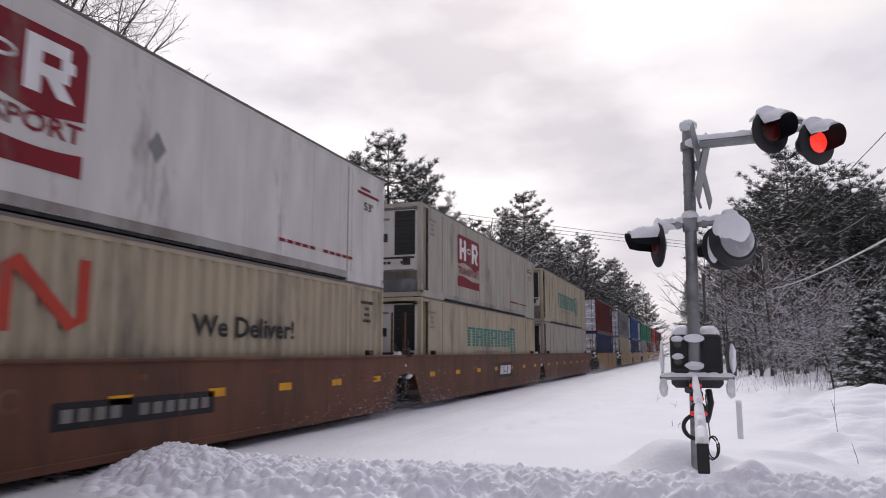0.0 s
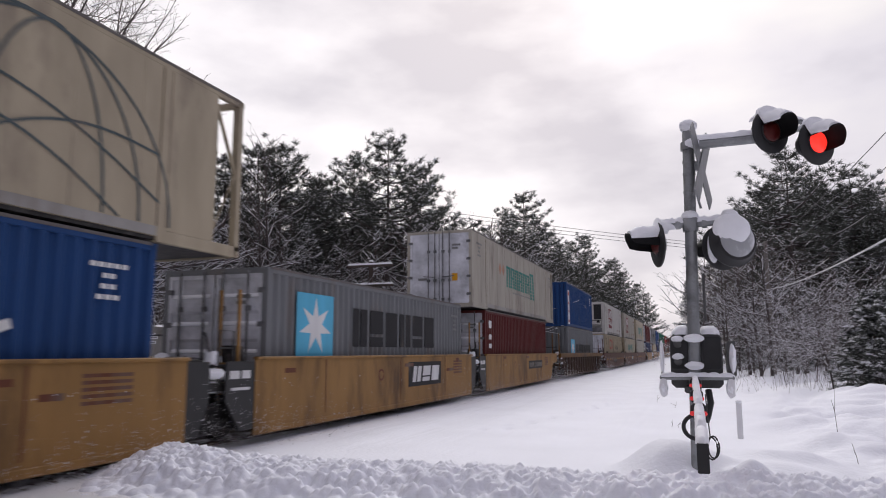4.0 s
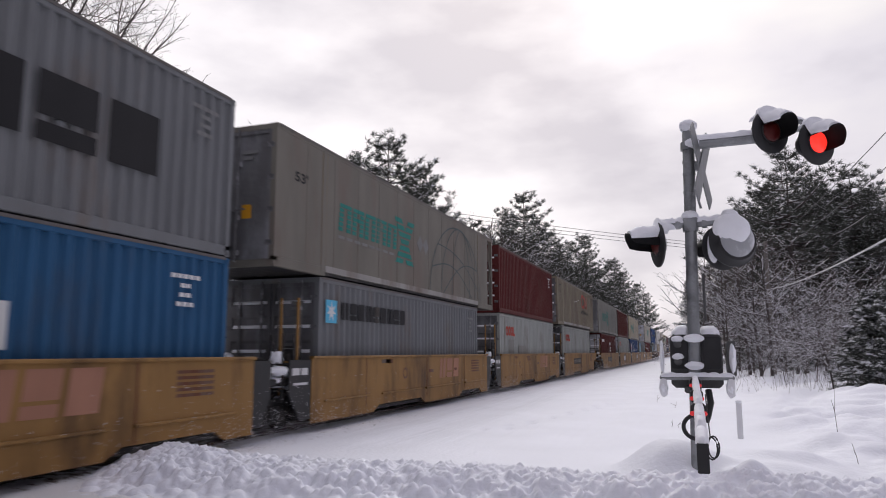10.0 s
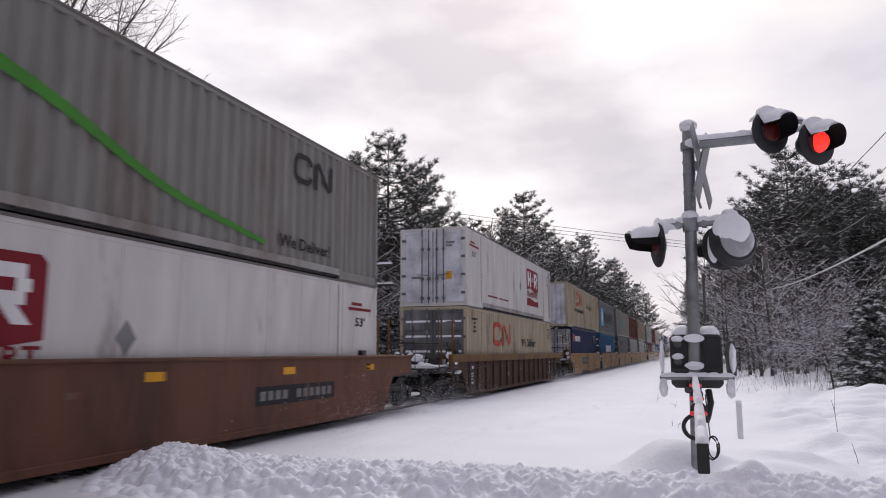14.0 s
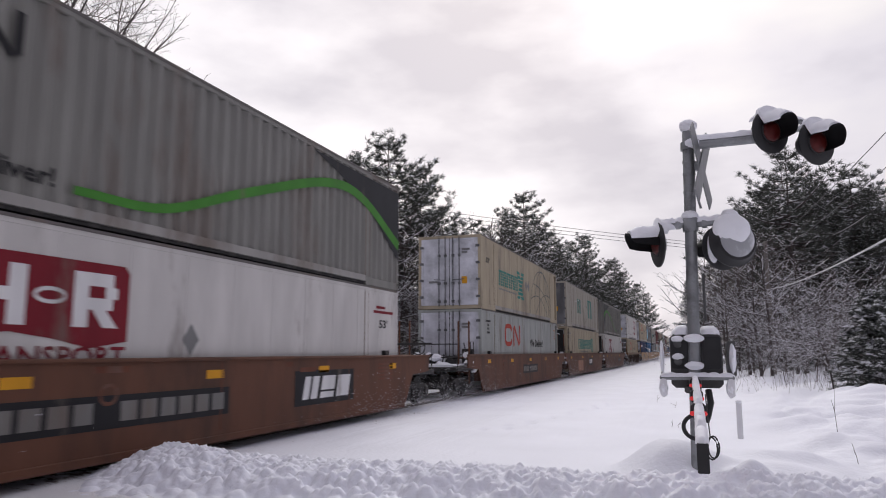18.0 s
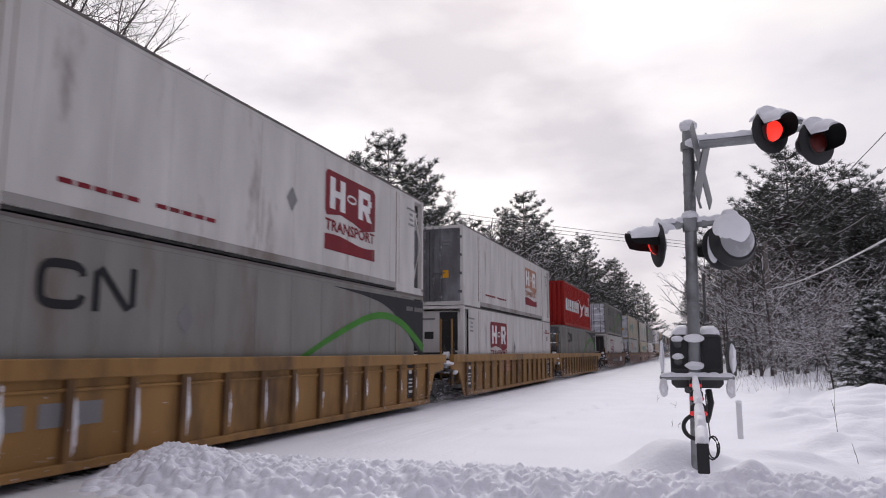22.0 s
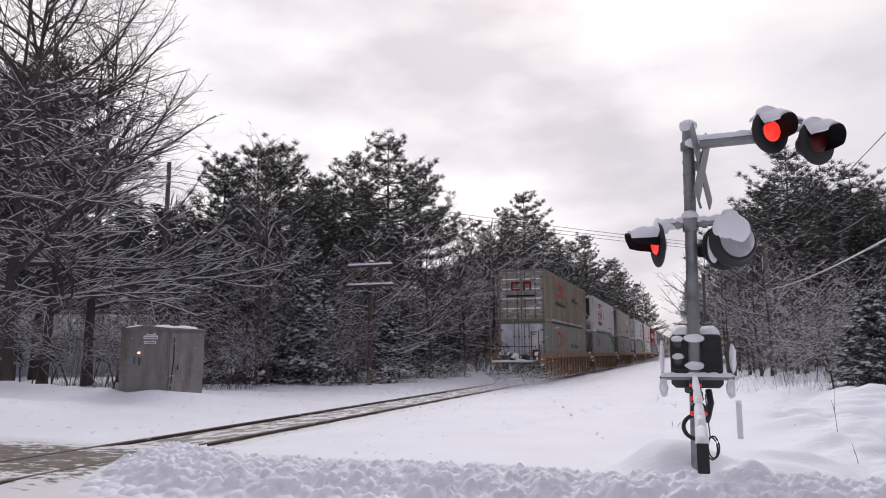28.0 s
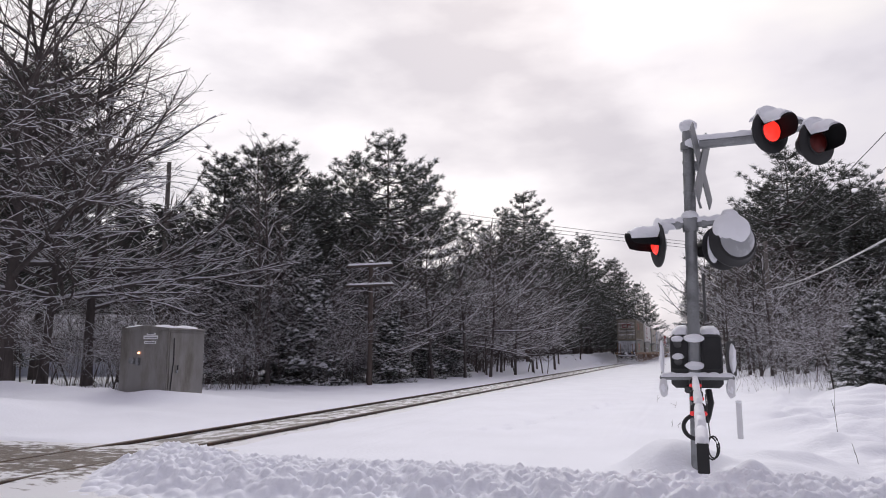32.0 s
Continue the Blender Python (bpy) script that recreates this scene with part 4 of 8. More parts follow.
signal = thing("crossing_signal", "grey steel crossing signal mast with red lamps and snow", "crossing signal", m=pose(SIG[0], SIG[1], 0))


def snow_cap(parent, c, r, seed, name="snow_cap", rough=0.25, rings=8, seg=14):
    return tagged(part(name, Shape().lump(c, r, seed, rings, seg, rough), SNOW_SOFT, parent, "clinging white snow", True), kind="stuff")


def ridge(path, w, h, seed, rough=0.25, sides=8):
    """One ridge of snow along a path: a rounded top on a flat foot, closed at both ends."""
    rnd = random.Random(seed)
    path = [Vector(p) for p in path]
    n = max(4, int(sum((b - a).length for a, b in zip(path, path[1:])) / (0.7 * w)))
    fine = []
    for i in range(n + 1):
        f = i / n * (len(path) - 1)
        k = min(int(f), len(path) - 2)
        fine.append(path[k].lerp(path[k + 1], f - k))
    s, pts = Shape(), []
    for i, p in enumerate(fine):
        d = fine[min(i + 1, n)] - fine[max(i - 1, 0)]
        side = Vector((d.y, -d.x, 0)).normalized()
        end = 0.45 if i in (0, n) else 1.0
        ww, hh = w * end * (1 + rough * rnd.uniform(-0.5, 0.5)), h * end * (1 + rough * rnd.uniform(-1, 1))
        for k in range(sides + 1):
            a = math.pi * k / sides
            pts.append(p + side * ww * math.cos(a) + Vector((0, 0, hh * math.sin(a) ** 0.8 - 0.01)))
    m = sides + 1
    fs = [(i * m + k, i * m + (k + 1) % m, (i + 1) * m + (k + 1) % m, (i + 1) * m + k) for i in range(n) for k in range(m)]
    return s.add(pts, fs + [tuple(reversed(range(m))), tuple(range(n * m, n * m + m))])


def snow_ridge(parent, path, w, h, seed, name="snow_ridge", rough=0.25):
    return tagged(part(name, ridge(path, w, h, seed, rough), SNOW_SOFT, parent, "clinging white snow", True), kind="stuff")


def mast_x(z):
    """The mast leans a little towards the wood."""
    return -0.036 + 0.0215 * z


mast = part("mast", Shape().tube([(mast_x(z), 0, z) for z in (-0.2, 2.0, 4.46)], 0.074, 18), GALV, signal, "galvanised tubular mast", True)
snow_cap(mast, (mast_x(4.5), 0, 4.50), (0.115, 0.115, 0.095), 1, rough=0.15)
for z in (4.02, 3.86, 3.62, 2.45, 2.1, 1.75):
    part("clamp_ring", Shape().lathe([(-0.016, 0.080), (0.016, 0.080)], (mast_x(z), 0, z), (0, 0, 1), 18), GALV, mast)
for z, w in ((1.40, 0.115), (1.74, 0.125)):
    snow_cap(mast, (mast_x(z), -0.05, z), (w, 0.10, 0.055), int(z * 100), rough=0.12)
cond = Shape().tube([(0.15, -0.02, 2.55), (0.15, -0.02, 1.95)], 0.018, 6)
part("conduit", cond, SIG_GREY, mast)

# upper arm with two lamps towards the road
arm = part("upper_arm", Shape().tube([(0.08, 0, 4.245), (0.98, -0.02, 4.25)], 0.062, 14), GALV, signal, "stout horizontal arm", True)
part("arm_collar", Shape().lathe([(0, 0.100), (0.10, 0.100)], (0.055, 0, 4.18), (0, 0, 1), 18), GALV, arm)
part("arm_flange", Shape().lathe([(0.0, 0.085), (0.06, 0.085)], (0.13, 0, 4.245), (1, 0, 0), 16), GALV, arm, "", True)
part("arm_strap", Shape().lathe([(0.0, 0.068), (0.03, 0.068)], (0.86, -0.015, 4.249), (1, 0, 0), 14), GALV, arm)
snow_ridge(arm, [(0.06, 0, 4.30), (0.40, -0.01, 4.295), (0.96, -0.02, 4.30)], 0.062, 0.082, 60, "arm_snow", 0.12)
snow_cap(mast, (0.10, -0.06, 4.25), (0.10, 0.08, 0.07), 3, rough=0.12)
TURNED_LENSES = []


def lamp(parent, c, aim, phase, seed, disc=0.285, snowy=True, cover=(22, 222), lng=0.29, behind=0.24):
    """A flashing lamp: black target disc, housing behind, hood in front, and a lens with one glowing half, turned to
    imitate the flash.
    """
    c, aim = Vector(c), Vector(aim).normalized()
    lp = part("lamp", Shape().lathe([(-0.016, disc - 0.012), (-0.008, disc), (0.008, disc), (0.014, disc - 0.008), (0.014, 0.14)], c, aim, 32), SIG_BLACK, parent, "black target disc with hooded red lamp", True)
    part("housing", Shape().lathe([(-behind, 0.05), (-behind * 0.92, 0.12), (-behind * 0.62, 0.17), (-0.016, 0.18)], c, aim, 18), SIG_BLACK if behind > 0.2 else CAKED, lp, "", True)
    right = aim.cross(Vector((0, 0, 1))).normalized()
    up = right.cross(aim)
    part("lens_rim", Shape().tube([c + aim * 0.02 + (right * math.cos(a) + up * math.sin(a)) * 0.142 for a in np.linspace(0, 2 * math.pi, 25)], 0.012, 6, False), SIG_BLACK, lp, "", True)
    # the lens: a flattened globe, glowing on one half; its turning is an added stand-in for flashing
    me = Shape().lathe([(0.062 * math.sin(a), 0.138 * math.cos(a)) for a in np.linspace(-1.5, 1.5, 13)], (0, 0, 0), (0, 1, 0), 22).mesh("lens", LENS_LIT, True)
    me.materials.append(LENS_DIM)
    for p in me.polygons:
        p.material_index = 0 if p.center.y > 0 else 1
    q = part("lens", me, None, lp, "round red lens glowing on one half, turned to imitate flashing")
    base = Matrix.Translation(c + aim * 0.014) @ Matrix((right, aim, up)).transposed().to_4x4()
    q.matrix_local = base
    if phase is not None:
        TURNED_LENSES.append((q, base, phase))
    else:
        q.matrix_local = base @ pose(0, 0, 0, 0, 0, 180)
    s, n = Shape(), 22
    a0, a1 = radians(cover[0]), radians(cover[1])
    rings = []
    for off, th in ((0.0, 0.0), (1.0, 0.0), (1.0, 1.0), (0.0, 1.0)):
        row = []
        for i in range(n + 1):
            a = a0 + (a1 - a0) * i / n
            e = min(1.0, 4.5 * math.sin(math.pi * i / n))
            far = 0.04 + lng * e * (0.80 + 0.20 * math.sin(a))
            r = 0.150 + 0.010 * th
            row.append(c + aim * (0.01 + far * off) + (right * math.cos(a) + up * math.sin(a)) * r)
        rings.append(row)
    pts = [p for r in rings for p in r]
    fs = []
    for j in range(4):
        for i in range(n):
            q0, q1 = j * (n + 1) + i, ((j + 1) % 4) * (n + 1) + i
            fs.append((q0, q0 + 1, q1 + 1, q1))
    s.add(pts, fs)
    part("hood", s, HOOD_BLACK, lp, "black visor hood", True)
    if snowy:
        # one drift that lies over the hood, the disc's rim and the housing
        rnd = random.Random(seed)
        rows, m, pts = 13, 14, []
        for i in range(rows):
            f = i / (rows - 1)
            along = -0.20 + (lng + 0.21) * f
            rr = 0.158 if along > 0.015 else (disc * (0.98 if along > -0.05 else 0.75))
            thick = 0.085 * min(1.0, 3.0 * min(f, 1 - f) + 0.35) * (1 + 0.12 * rnd.uniform(-1, 1))
            thick = thick if along > 0.015 else thick * (0.55 if along > -0.05 else 0.9)
            wide = radians(62 if along > 0.015 else 44)
            for k in range(m):
                g = -1 + 2 * k / (m - 1)
                a = math.pi / 2 + wide * g
                t = thick * max(0.0, 1 - abs(g) ** 3) ** 0.6 * (1 + 0.10 * rnd.uniform(-1, 1))
                pts.append(c + aim * along + (right * math.cos(a) + up * math.sin(a)) * (rr + 0.004 + t))
            for k in range(m - 1, -1, -1):
                a = math.pi / 2 + wide * (-1 + 2 * k / (m - 1))
                pts.append(c + aim * along + (right * math.cos(a) + up * math.sin(a)) * (rr - 0.004))
        w = 2 * m
        fs = [(i * w + k, (i + 1) * w + k, (i + 1) * w + (k + 1) % w, i * w + (k + 1) % w) for i in range(rows - 1) for k in range(w)]
        fs += [tuple(range(w)), tuple(reversed(range((rows - 1) * w, rows * w)))]
        tagged(part("snow_cap", Shape().add(pts, fs), SNOW_SOFT, lp, "clinging white snow", True), kind="stuff")
    return lp


AIM_R = (0.62, -0.78, -0.06)
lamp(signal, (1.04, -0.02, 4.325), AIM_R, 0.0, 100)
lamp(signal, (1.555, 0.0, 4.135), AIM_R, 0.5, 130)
link = part("lamp_bracket", Shape().tube([(1.0, 0.14, 4.28), (1.08, 0.15, 4.50), (1.26, 0.15, 4.50), (1.42, 0.15, 4.46), (1.54, 0.17, 4.36), (1.58, 0.17, 4.15)], 0.035, 8), GALV, signal, "", True)
snow_ridge(link, [(1.08, 0.15, 4.53), (1.26, 0.15, 4.53), (1.42, 0.15, 4.49), (1.52, 0.16, 4.41)], 0.045, 0.05, 7)
snow_cap(link, (1.07, 0.10, 4.585), (0.12, 0.10, 0.09), 8, rough=0.15)

# crossbuck seen nearly edge-on
cb = part("crossbuck", Shape().box(0.10, 0.19, -0.03, 0.05, 3.90, 4.02), GALV, signal, "crossbuck blades seen edge-on from behind")
for ang, x in ((-40, 0.215), (44, 0.20)):
    bl = Shape().box(-0.009, 0.009, -0.115, 0.115, -0.60, 0.60)
    part("blade", bl, ALU_SIGN, cb, "dull grey back of a crossbuck blade", m=pose(x, 0.0, 3.945) @ pose(0, 0, 0, 0, 0, -14) @ pose(0, 0, 0, ang))
part("strut", Shape().tube([(0.10, 0.02, 3.72), (0.17, 0.02, 3.40)], 0.016, 6), GALV, cb)

# middle arm with the pair that shines along the road
mid = part("middle_arm", Shape().tube([(-0.36, 0, 3.20), (0.03, 0, 3.20), (0.46, 0, 3.21)], 0.045, 12), GALV, signal, "", True)
part("junction_box", Shape().lathe([(-0.10, 0.095), (0.06, 0.105), (0.10, 0.08)], (0.03, 0, 3.20), (0, 0, 1), 16), GALV, mid, "", True)
for x in (-0.12, 0.20):
    part("arm_boss", Shape().lathe([(-0.03, 0.06), (0.03, 0.06)], (x, 0, 3.20), (1, 0, 0), 12), GALV, mid, "", True)
snow_ridge(mid, [(-0.36, 0, 3.225), (0.03, 0, 3.225), (0.48, 0, 3.24)], 0.052, 0.072, 30, "arm_snow", 0.25)
snow_cap(mid, (0.03, -0.02, 3.31), (0.105, 0.105, 0.065), 44, rough=0.12)
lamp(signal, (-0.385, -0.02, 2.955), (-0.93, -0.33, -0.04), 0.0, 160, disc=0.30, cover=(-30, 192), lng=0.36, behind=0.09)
lamp(signal, (0.38, 0.10, 2.88), (-0.62, 0.78, -0.08), None, 190, snowy=False)
back = part("lamp_back", Shape().lathe([(-0.14, 0.06), (-0.10, 0.25), (-0.01, 0.300), (0.0, 0.320), (0.014, 0.320)], (0.525, -0.02, 2.94), (-0.45, 0.88, -0.05), 30), SIG_BLACK, signal, "round lamp housing seen from behind under snow", True)
part("rear_cover", Shape().lathe([(-0.19, 0.05), (-0.18, 0.14), (-0.13, 0.215), (-0.05, 0.245)], (0.525, -0.02, 2.95), (-0.45, 0.88, -0.05), 30), CAKED, back, "snow-plastered grey cover", True)
snow_cap(back, (0.505, -0.12, 3.075), (0.225, 0.15, 0.215), 9, rough=0.08, rings=14, seg=22)
snow_cap(back, (0.50, -0.06, 3.27), (0.11, 0.12, 0.085), 10, rough=0.15)
snow_cap(signal, (0.285, -0.02, 2.87), (0.075, 0.08, 0.19), 11, rough=0.12)

# gate mechanism low on the mast
gate = part("gate_mechanism", Shape().box(-0.295, 0.325, 0.06, 0.42, 1.12, 1.80, 0.05), SIG_GREY, signal, "dark grey gate drive case")
for x0, x1 in ((-0.28, -0.05), (0.10, 0.31)):
    part("case_rib", Shape().box(x0, x1, 0.03, 0.062, 1.36, 1.76, 0.02), SIG_BLACK, gate)
for i, (x, z) in enumerate(((-0.20, 1.67), (-0.20, 1.45))):
    part("case_knob", Shape().lathe([(0, 0.05), (0.05, 0.05), (0.06, 0.035)], (x, 0.03, z), (0, -1, 0), 12), SIG_GREY, gate, "", True)
    snow_cap(gate, (x, 0.0, z + 0.06), (0.07, 0.05, 0.045), 300 + i)
for x0, x1, sd in ((-0.27, -0.03, 310), (0.05, 0.31, 311)):
    snow_ridge(gate, [(x0, 0.20, 1.795), (0.5 * (x0 + x1), 0.20, 1.80), (x1, 0.20, 1.795)], 0.19, 0.115, sd, "case_snow", 0.12)
yoke = part("yoke", Shape().box(-0.43, 0.45, -0.10, -0.02, 1.225, 1.275, 0.015), GALV, signal, "snow-covered yoke bar")
snow_ridge(yoke, [(-0.43, -0.06, 1.27), (0.0, -0.06, 1.275), (0.45, -0.06, 1.27)], 0.058, 0.05, 330, "yoke_snow", 0.2)
for sg, x in ((-1, -0.39), (1, 0.40)):
    leg = part("yoke_leg", Shape().box(x - 0.035, x + 0.045, -0.12, 0.0, 1.02, 1.24, 0.02), STRIPE_WHITE, yoke, "snow-caked leg")
    part("counterweight", Shape().box(x + sg * 0.0 - 0.02, x + sg * 0.05 + 0.03, -0.02, 0.40, 1.27, 1.70, 0.015), SIG_GREY, yoke)
    snow_cap(leg, (x, -0.06, 1.12), (0.055, 0.07, 0.11), 350 + sg)
snow_cap(yoke, (0.44, 0.05, 1.50), (0.045, 0.18, 0.21), 360)
snow_cap(yoke, (-0.395, 0.0, 1.50), (0.03, 0.15, 0.20), 361)
hinge = part("arm_bracket", Shape().box(-0.075, 0.055, -0.30, -0.02, 1.10, 1.24, 0.02), SIG_BLACK, signal)
part("arm_bracket", Shape().box(-0.14, -0.04, -0.05, 0.06, 1.06, 1.14, 0.02), SIG_GREY, signal)

# gate arm, lowered across the road towards the camera, striped and snow-topped
A0, A1 = Vector((-0.01, -0.25, 1.16)), Vector((0.018, -5.05, 0.965))
n = 9
for i in range(n):
    p, q = A0.lerp(A1, i / n), A0.lerp(A1, (i + 1) / n)
    s = Shape().add([(c.x + dx, c.y, c.z + dz) for c in (p, q) for dx, dz in ((-0.028, -0.085), (0.028, -0.085), (0.028, 0.07), (-0.028, 0.07))],
                    [(3, 2, 1, 0), (4, 5, 6, 7), (0, 1, 5, 4), (1, 2, 6, 5), (2, 3, 7, 6), (3, 0, 4, 7)])
    part("gate_arm_stripe", s, STRIPE_RED if i % 2 else STRIPE_WHITE, signal, "red stripe of the gate arm" if i % 2 else "white stripe of the gate arm")
snow_ridge(signal, [A0 + Vector((0, 0, 0.072)), A0.lerp(A1, 0.5) + Vector((0.006, 0, 0.072)), A1 + Vector((0, 0, 0.072))], 0.036, 0.055, 400, "gate_arm_snow", 0.3)
part("arm_end_cap", Shape().box(A1.x - 0.034, A1.x + 0.034, A1.y - 0.012, A1.y + 0.02, A1.z - 0.095, A1.z + 0.075, 0.006), SIG_BLACK, signal, "black end of the gate arm")
for f, zo in ((0.06, 0.08), (0.35, 0.07), (0.62, 0.08)):
    p = A0.lerp(A1, f)
    al = part("arm_lamp", Shape().box(p.x - 0.06, p.x + 0.06, p.y - 0.04, p.y + 0.04, p.z + zo - 0.09, p.z + zo + 0.03, 0.02), SIG_BLACK, signal)
    for sx in (-1, 1):
        part("arm_lens", Shape().lathe([(0, 0.022), (0.015, 0.019), (0.02, 0.008)], (p.x + sx * 0.045, p.y - 0.035, p.z + zo - 0.05), (sx * 0.5, -0.85, 0), 12), LENS_FAINT, al, "small red lens", True)
hose = [(-0.02 - 0.15 * math.sin(t), -0.1 - 0.25 * t / 3.1, 0.80 - 0.26 * (1 - math.cos(t)) / 2) for t in np.linspace(0, 3.1, 12)]
part("hose", Shape().tube(hose, 0.026, 8), SIG_BLACK, signal, "black cable hose", True)
part("hose", Shape().tube([(0.14, 0.02, 1.10), (0.16, -0.04, 0.95), (0.12, -0.10, 0.80), (0.09, -0.12, 0.72)], 0.04, 8), SIG_BLACK, signal, "black cable hose", True)
loop = [(0.10 + 0.085 * math.cos(a) * 0.7 + 0.05, -0.9, 0.52 + 0.12 * math.sin(a)) for a in np.linspace(0, 2 * math.pi, 17)]
part("cable_loop", Shape().tube(loop, 0.010, 6, False), SIG_BLACK, signal, "", True)
part("cable_loop", Shape().tube([(p[0] - 0.02, p[1] - 0.02, p[2] - 0.012) for p in loop], 0.010, 6, False), SIG_BLACK, signal, "", True)
part("cable", Shape().tube([(0.10, -0.1, 1.05), (0.11, -0.4, 0.8), (0.12, -0.8, 0.62)], 0.008, 5), SIG_BLACK, signal)

# white marker stake and dry stems by it
stake = thing("marker_stake", "white marker stake standing in the snow", "stake", m=pose(0.648, 13, 0))
part("post", Shape().box(-0.045, 0.045, -0.02, 0.02, 0.15, 0.74, 0.01), STRIPE_WHITE, stake)
snow_cap(stake, (0, 0, 0.75), (0.055, 0.04, 0.03), 500)
for i, (x, y, hh) in enumerate(((-0.55, 16.5, 0.22), (-0.38, 16.3, 0.20), (-0.62, 22.0, 0.25), (2.08, 13.0, 0.75), (2.05, 11.4, 0.32), (-1.2, 24, 0.3))):
    rr = random.Random(i)
    z0 = gz(x, y) - 0.05
    s = Shape()
    path = [(0, 0, 0), (rr.uniform(-0.04, 0.04), 0, hh * 0.5), (rr.uniform(-0.08, 0.08), 0, hh)]
    s.tube(path, [0.0045, 0.0035, 0.002], 5)
    s.tube([path[1], (path[1][0] + rr.uniform(-0.15, 0.15), 0, hh * 0.75)], [0.004, 0.002], 5)
    w = thing("dry_stem", "thin dry weed stem poking out of the snow", "weed", "weeds in the snow", m=pose(x, y, z0))
    part("stem", s, TWIG, w)

# ---- signal cabinet ----
CAB = (-16.03, 18.72)
cab = thing("signal_cabinet", "grey metal railway signal cabinet with snow on its roof", "cabinet", m=pose(CAB[0], CAB[1], 0.17))
part("body", Shape().box(-0.84, 0.95, -0.85, 0.85, -0.25, 2.10, 0.015), ALU, cab)
part("roof", Shape().prism_y([(-0.90, 2.10), (1.0, 2.10), (1.0, 2.15), (0.05, 2.24), (-0.90, 2.15)], -0.9, 0.9), ALU, cab)
for y0, y1, sd in ((-0.86, -0.30, 21), (-0.24, 0.86, 22)):
    for x, w in ((-0.42, 0.40), (0.52, 0.40)):
        snow_ridge(cab, [(x, y0, 2.155), (x, 0.5 * (y0 + y1), 2.165), (x, y1, 2.155)], w, 0.10, sd + int(x * 10), "roof_snow", 0.2)
dr = part("door", Shape().box(0.951, 0.975, -0.78, 0.74, 0.10, 2.02, 0.01), ALU, cab)
part("handle", Shape().tube([(0.985, -0.45, 0.85), (1.02, -0.45, 0.90), (1.02, -0.45, 1.02)], 0.02, 6), SIG_BLACK, dr)
part("padlock", Shape().lump((1.0, -0.45, 0.84), (0.03, 0.05, 0.06), 3), GALV, dr)
part("door_gap", Shape().tube([(0.98, -0.62, 1.85), (0.985, -0.60, 1.2), (0.985, -0.66, 0.7), (0.98, -0.72, 0.1)], 0.018, 5), SIG_BLACK, cab, "dark cable down the edge")
part("corner_post", Shape().box(0.60, 0.93, -0.875, -0.851, 0.05, 2.05), ALU, cab)
for i, (a, b, c, d) in enumerate(((0.02, 0.56, 1.82, 1.93), (0.06, 0.50, 1.68, 1.76), (0.14, 0.46, 1.95, 2.0))):
    part("sign_plate", Shape().box(a - 0.0, b, -0.862, -0.852, c, d), STRIPE_WHITE, cab, "small white notice with plain bars")
    part("sign_bar", Shape().box(a + 0.04, b - 0.04, -0.866, -0.863, c + 0.03, c + 0.05), SIG_GREY, cab)
part("meter", Shape().lathe([(0, 0.10), (0.1, 0.10), (0.12, 0.07)], (-0.32, -0.86, 1.16), (0, -1, 0), 14), GALV, cab, "", True)
part("meter_box", Shape().box(-0.20, -0.08, -0.93, -0.852, 1.02, 1.26), GALV, cab)
part("indicator_lamp", Shape().lump((-0.12, -0.88, 1.40), (0.03, 0.03, 0.03), 5), mat("warm_indicator", (1.0, 0.42, 0.22), 0.3, emit=6.0), cab, "small glowing orange lamp")

# ---- poles and wires ----
INS = mat("pale_insulator", (0.45, 0.47, 0.48), 0.3, var=0.1)


def telegraph_pole(x, y, z, h, arms):
    ob = thing("telegraph_pole", "old wooden telegraph pole with snowy crossarms", "pole", "poles along the railway", m=pose(x, y, z))
    part("post", Shape().tube([(0, 0, -0.4), (0, 0, h)], [0.13, 0.10], 10), WOOD, ob, "", True)
    snow_cap(ob, (0, 0, h + 0.02), (0.11, 0.11, 0.07), 11)
    for i, (az, half) in enumerate(arms):
        a = part("crossarm", Shape().box(-half, half, -0.16, -0.07, az - 0.06, az + 0.05), WOOD, ob)
        snow_ridge(a, [(-half, -0.115, az + 0.05), (0, -0.115, az + 0.05), (half, -0.115, az + 0.05)], 0.06, 0.085, i * 40, "arm_snow", 0.35)
        for k in range(6):
            px = -half + 0.12 + k * (2 * half - 0.24) / 5
            part("insulator", cached_ins(), None, a, m=pose(px, -0.115, az + 0.08))
    return ob


INS_MESH = []


def cached_ins():
    if not INS_MESH:
        INS_MESH.append(Shape().lathe([(0, 0.03), (0.05, 0.045), (0.10, 0.03), (0.13, 0.012)], (0, 0, 0), (0, 0, 1), 10).mesh("insulator", INS, True))
    return INS_MESH[0]


telegraph_pole(-14.2, 30.4, 0.05, 5.75, ((5.55, 1.15), (4.62, 1.2)))
telegraph_pole(-14.4, 64.5, 0.9, 4.75, ((4.55, 1.15), (3.75, 1.15)))
telegraph_pole(-14.4, 98.0, 1.1, 4.7, ((4.5, 1.15), (3.7, 1.15)))
telegraph_pole(-14.4, 127.0, 1.1, 4.8, ((4.6, 1.15), (3.8, 1.15)))


def utility_pole(x, y, h, label):
    ob = thing("utility_pole", label, "pole", m=pose(x, y, gz(x, y)))
    part("post", Shape().tube([(0, 0, -0.4), (0, 0, h)], [0.16, 0.11], 10), GREY_WOOD, ob, "", True)
    return ob


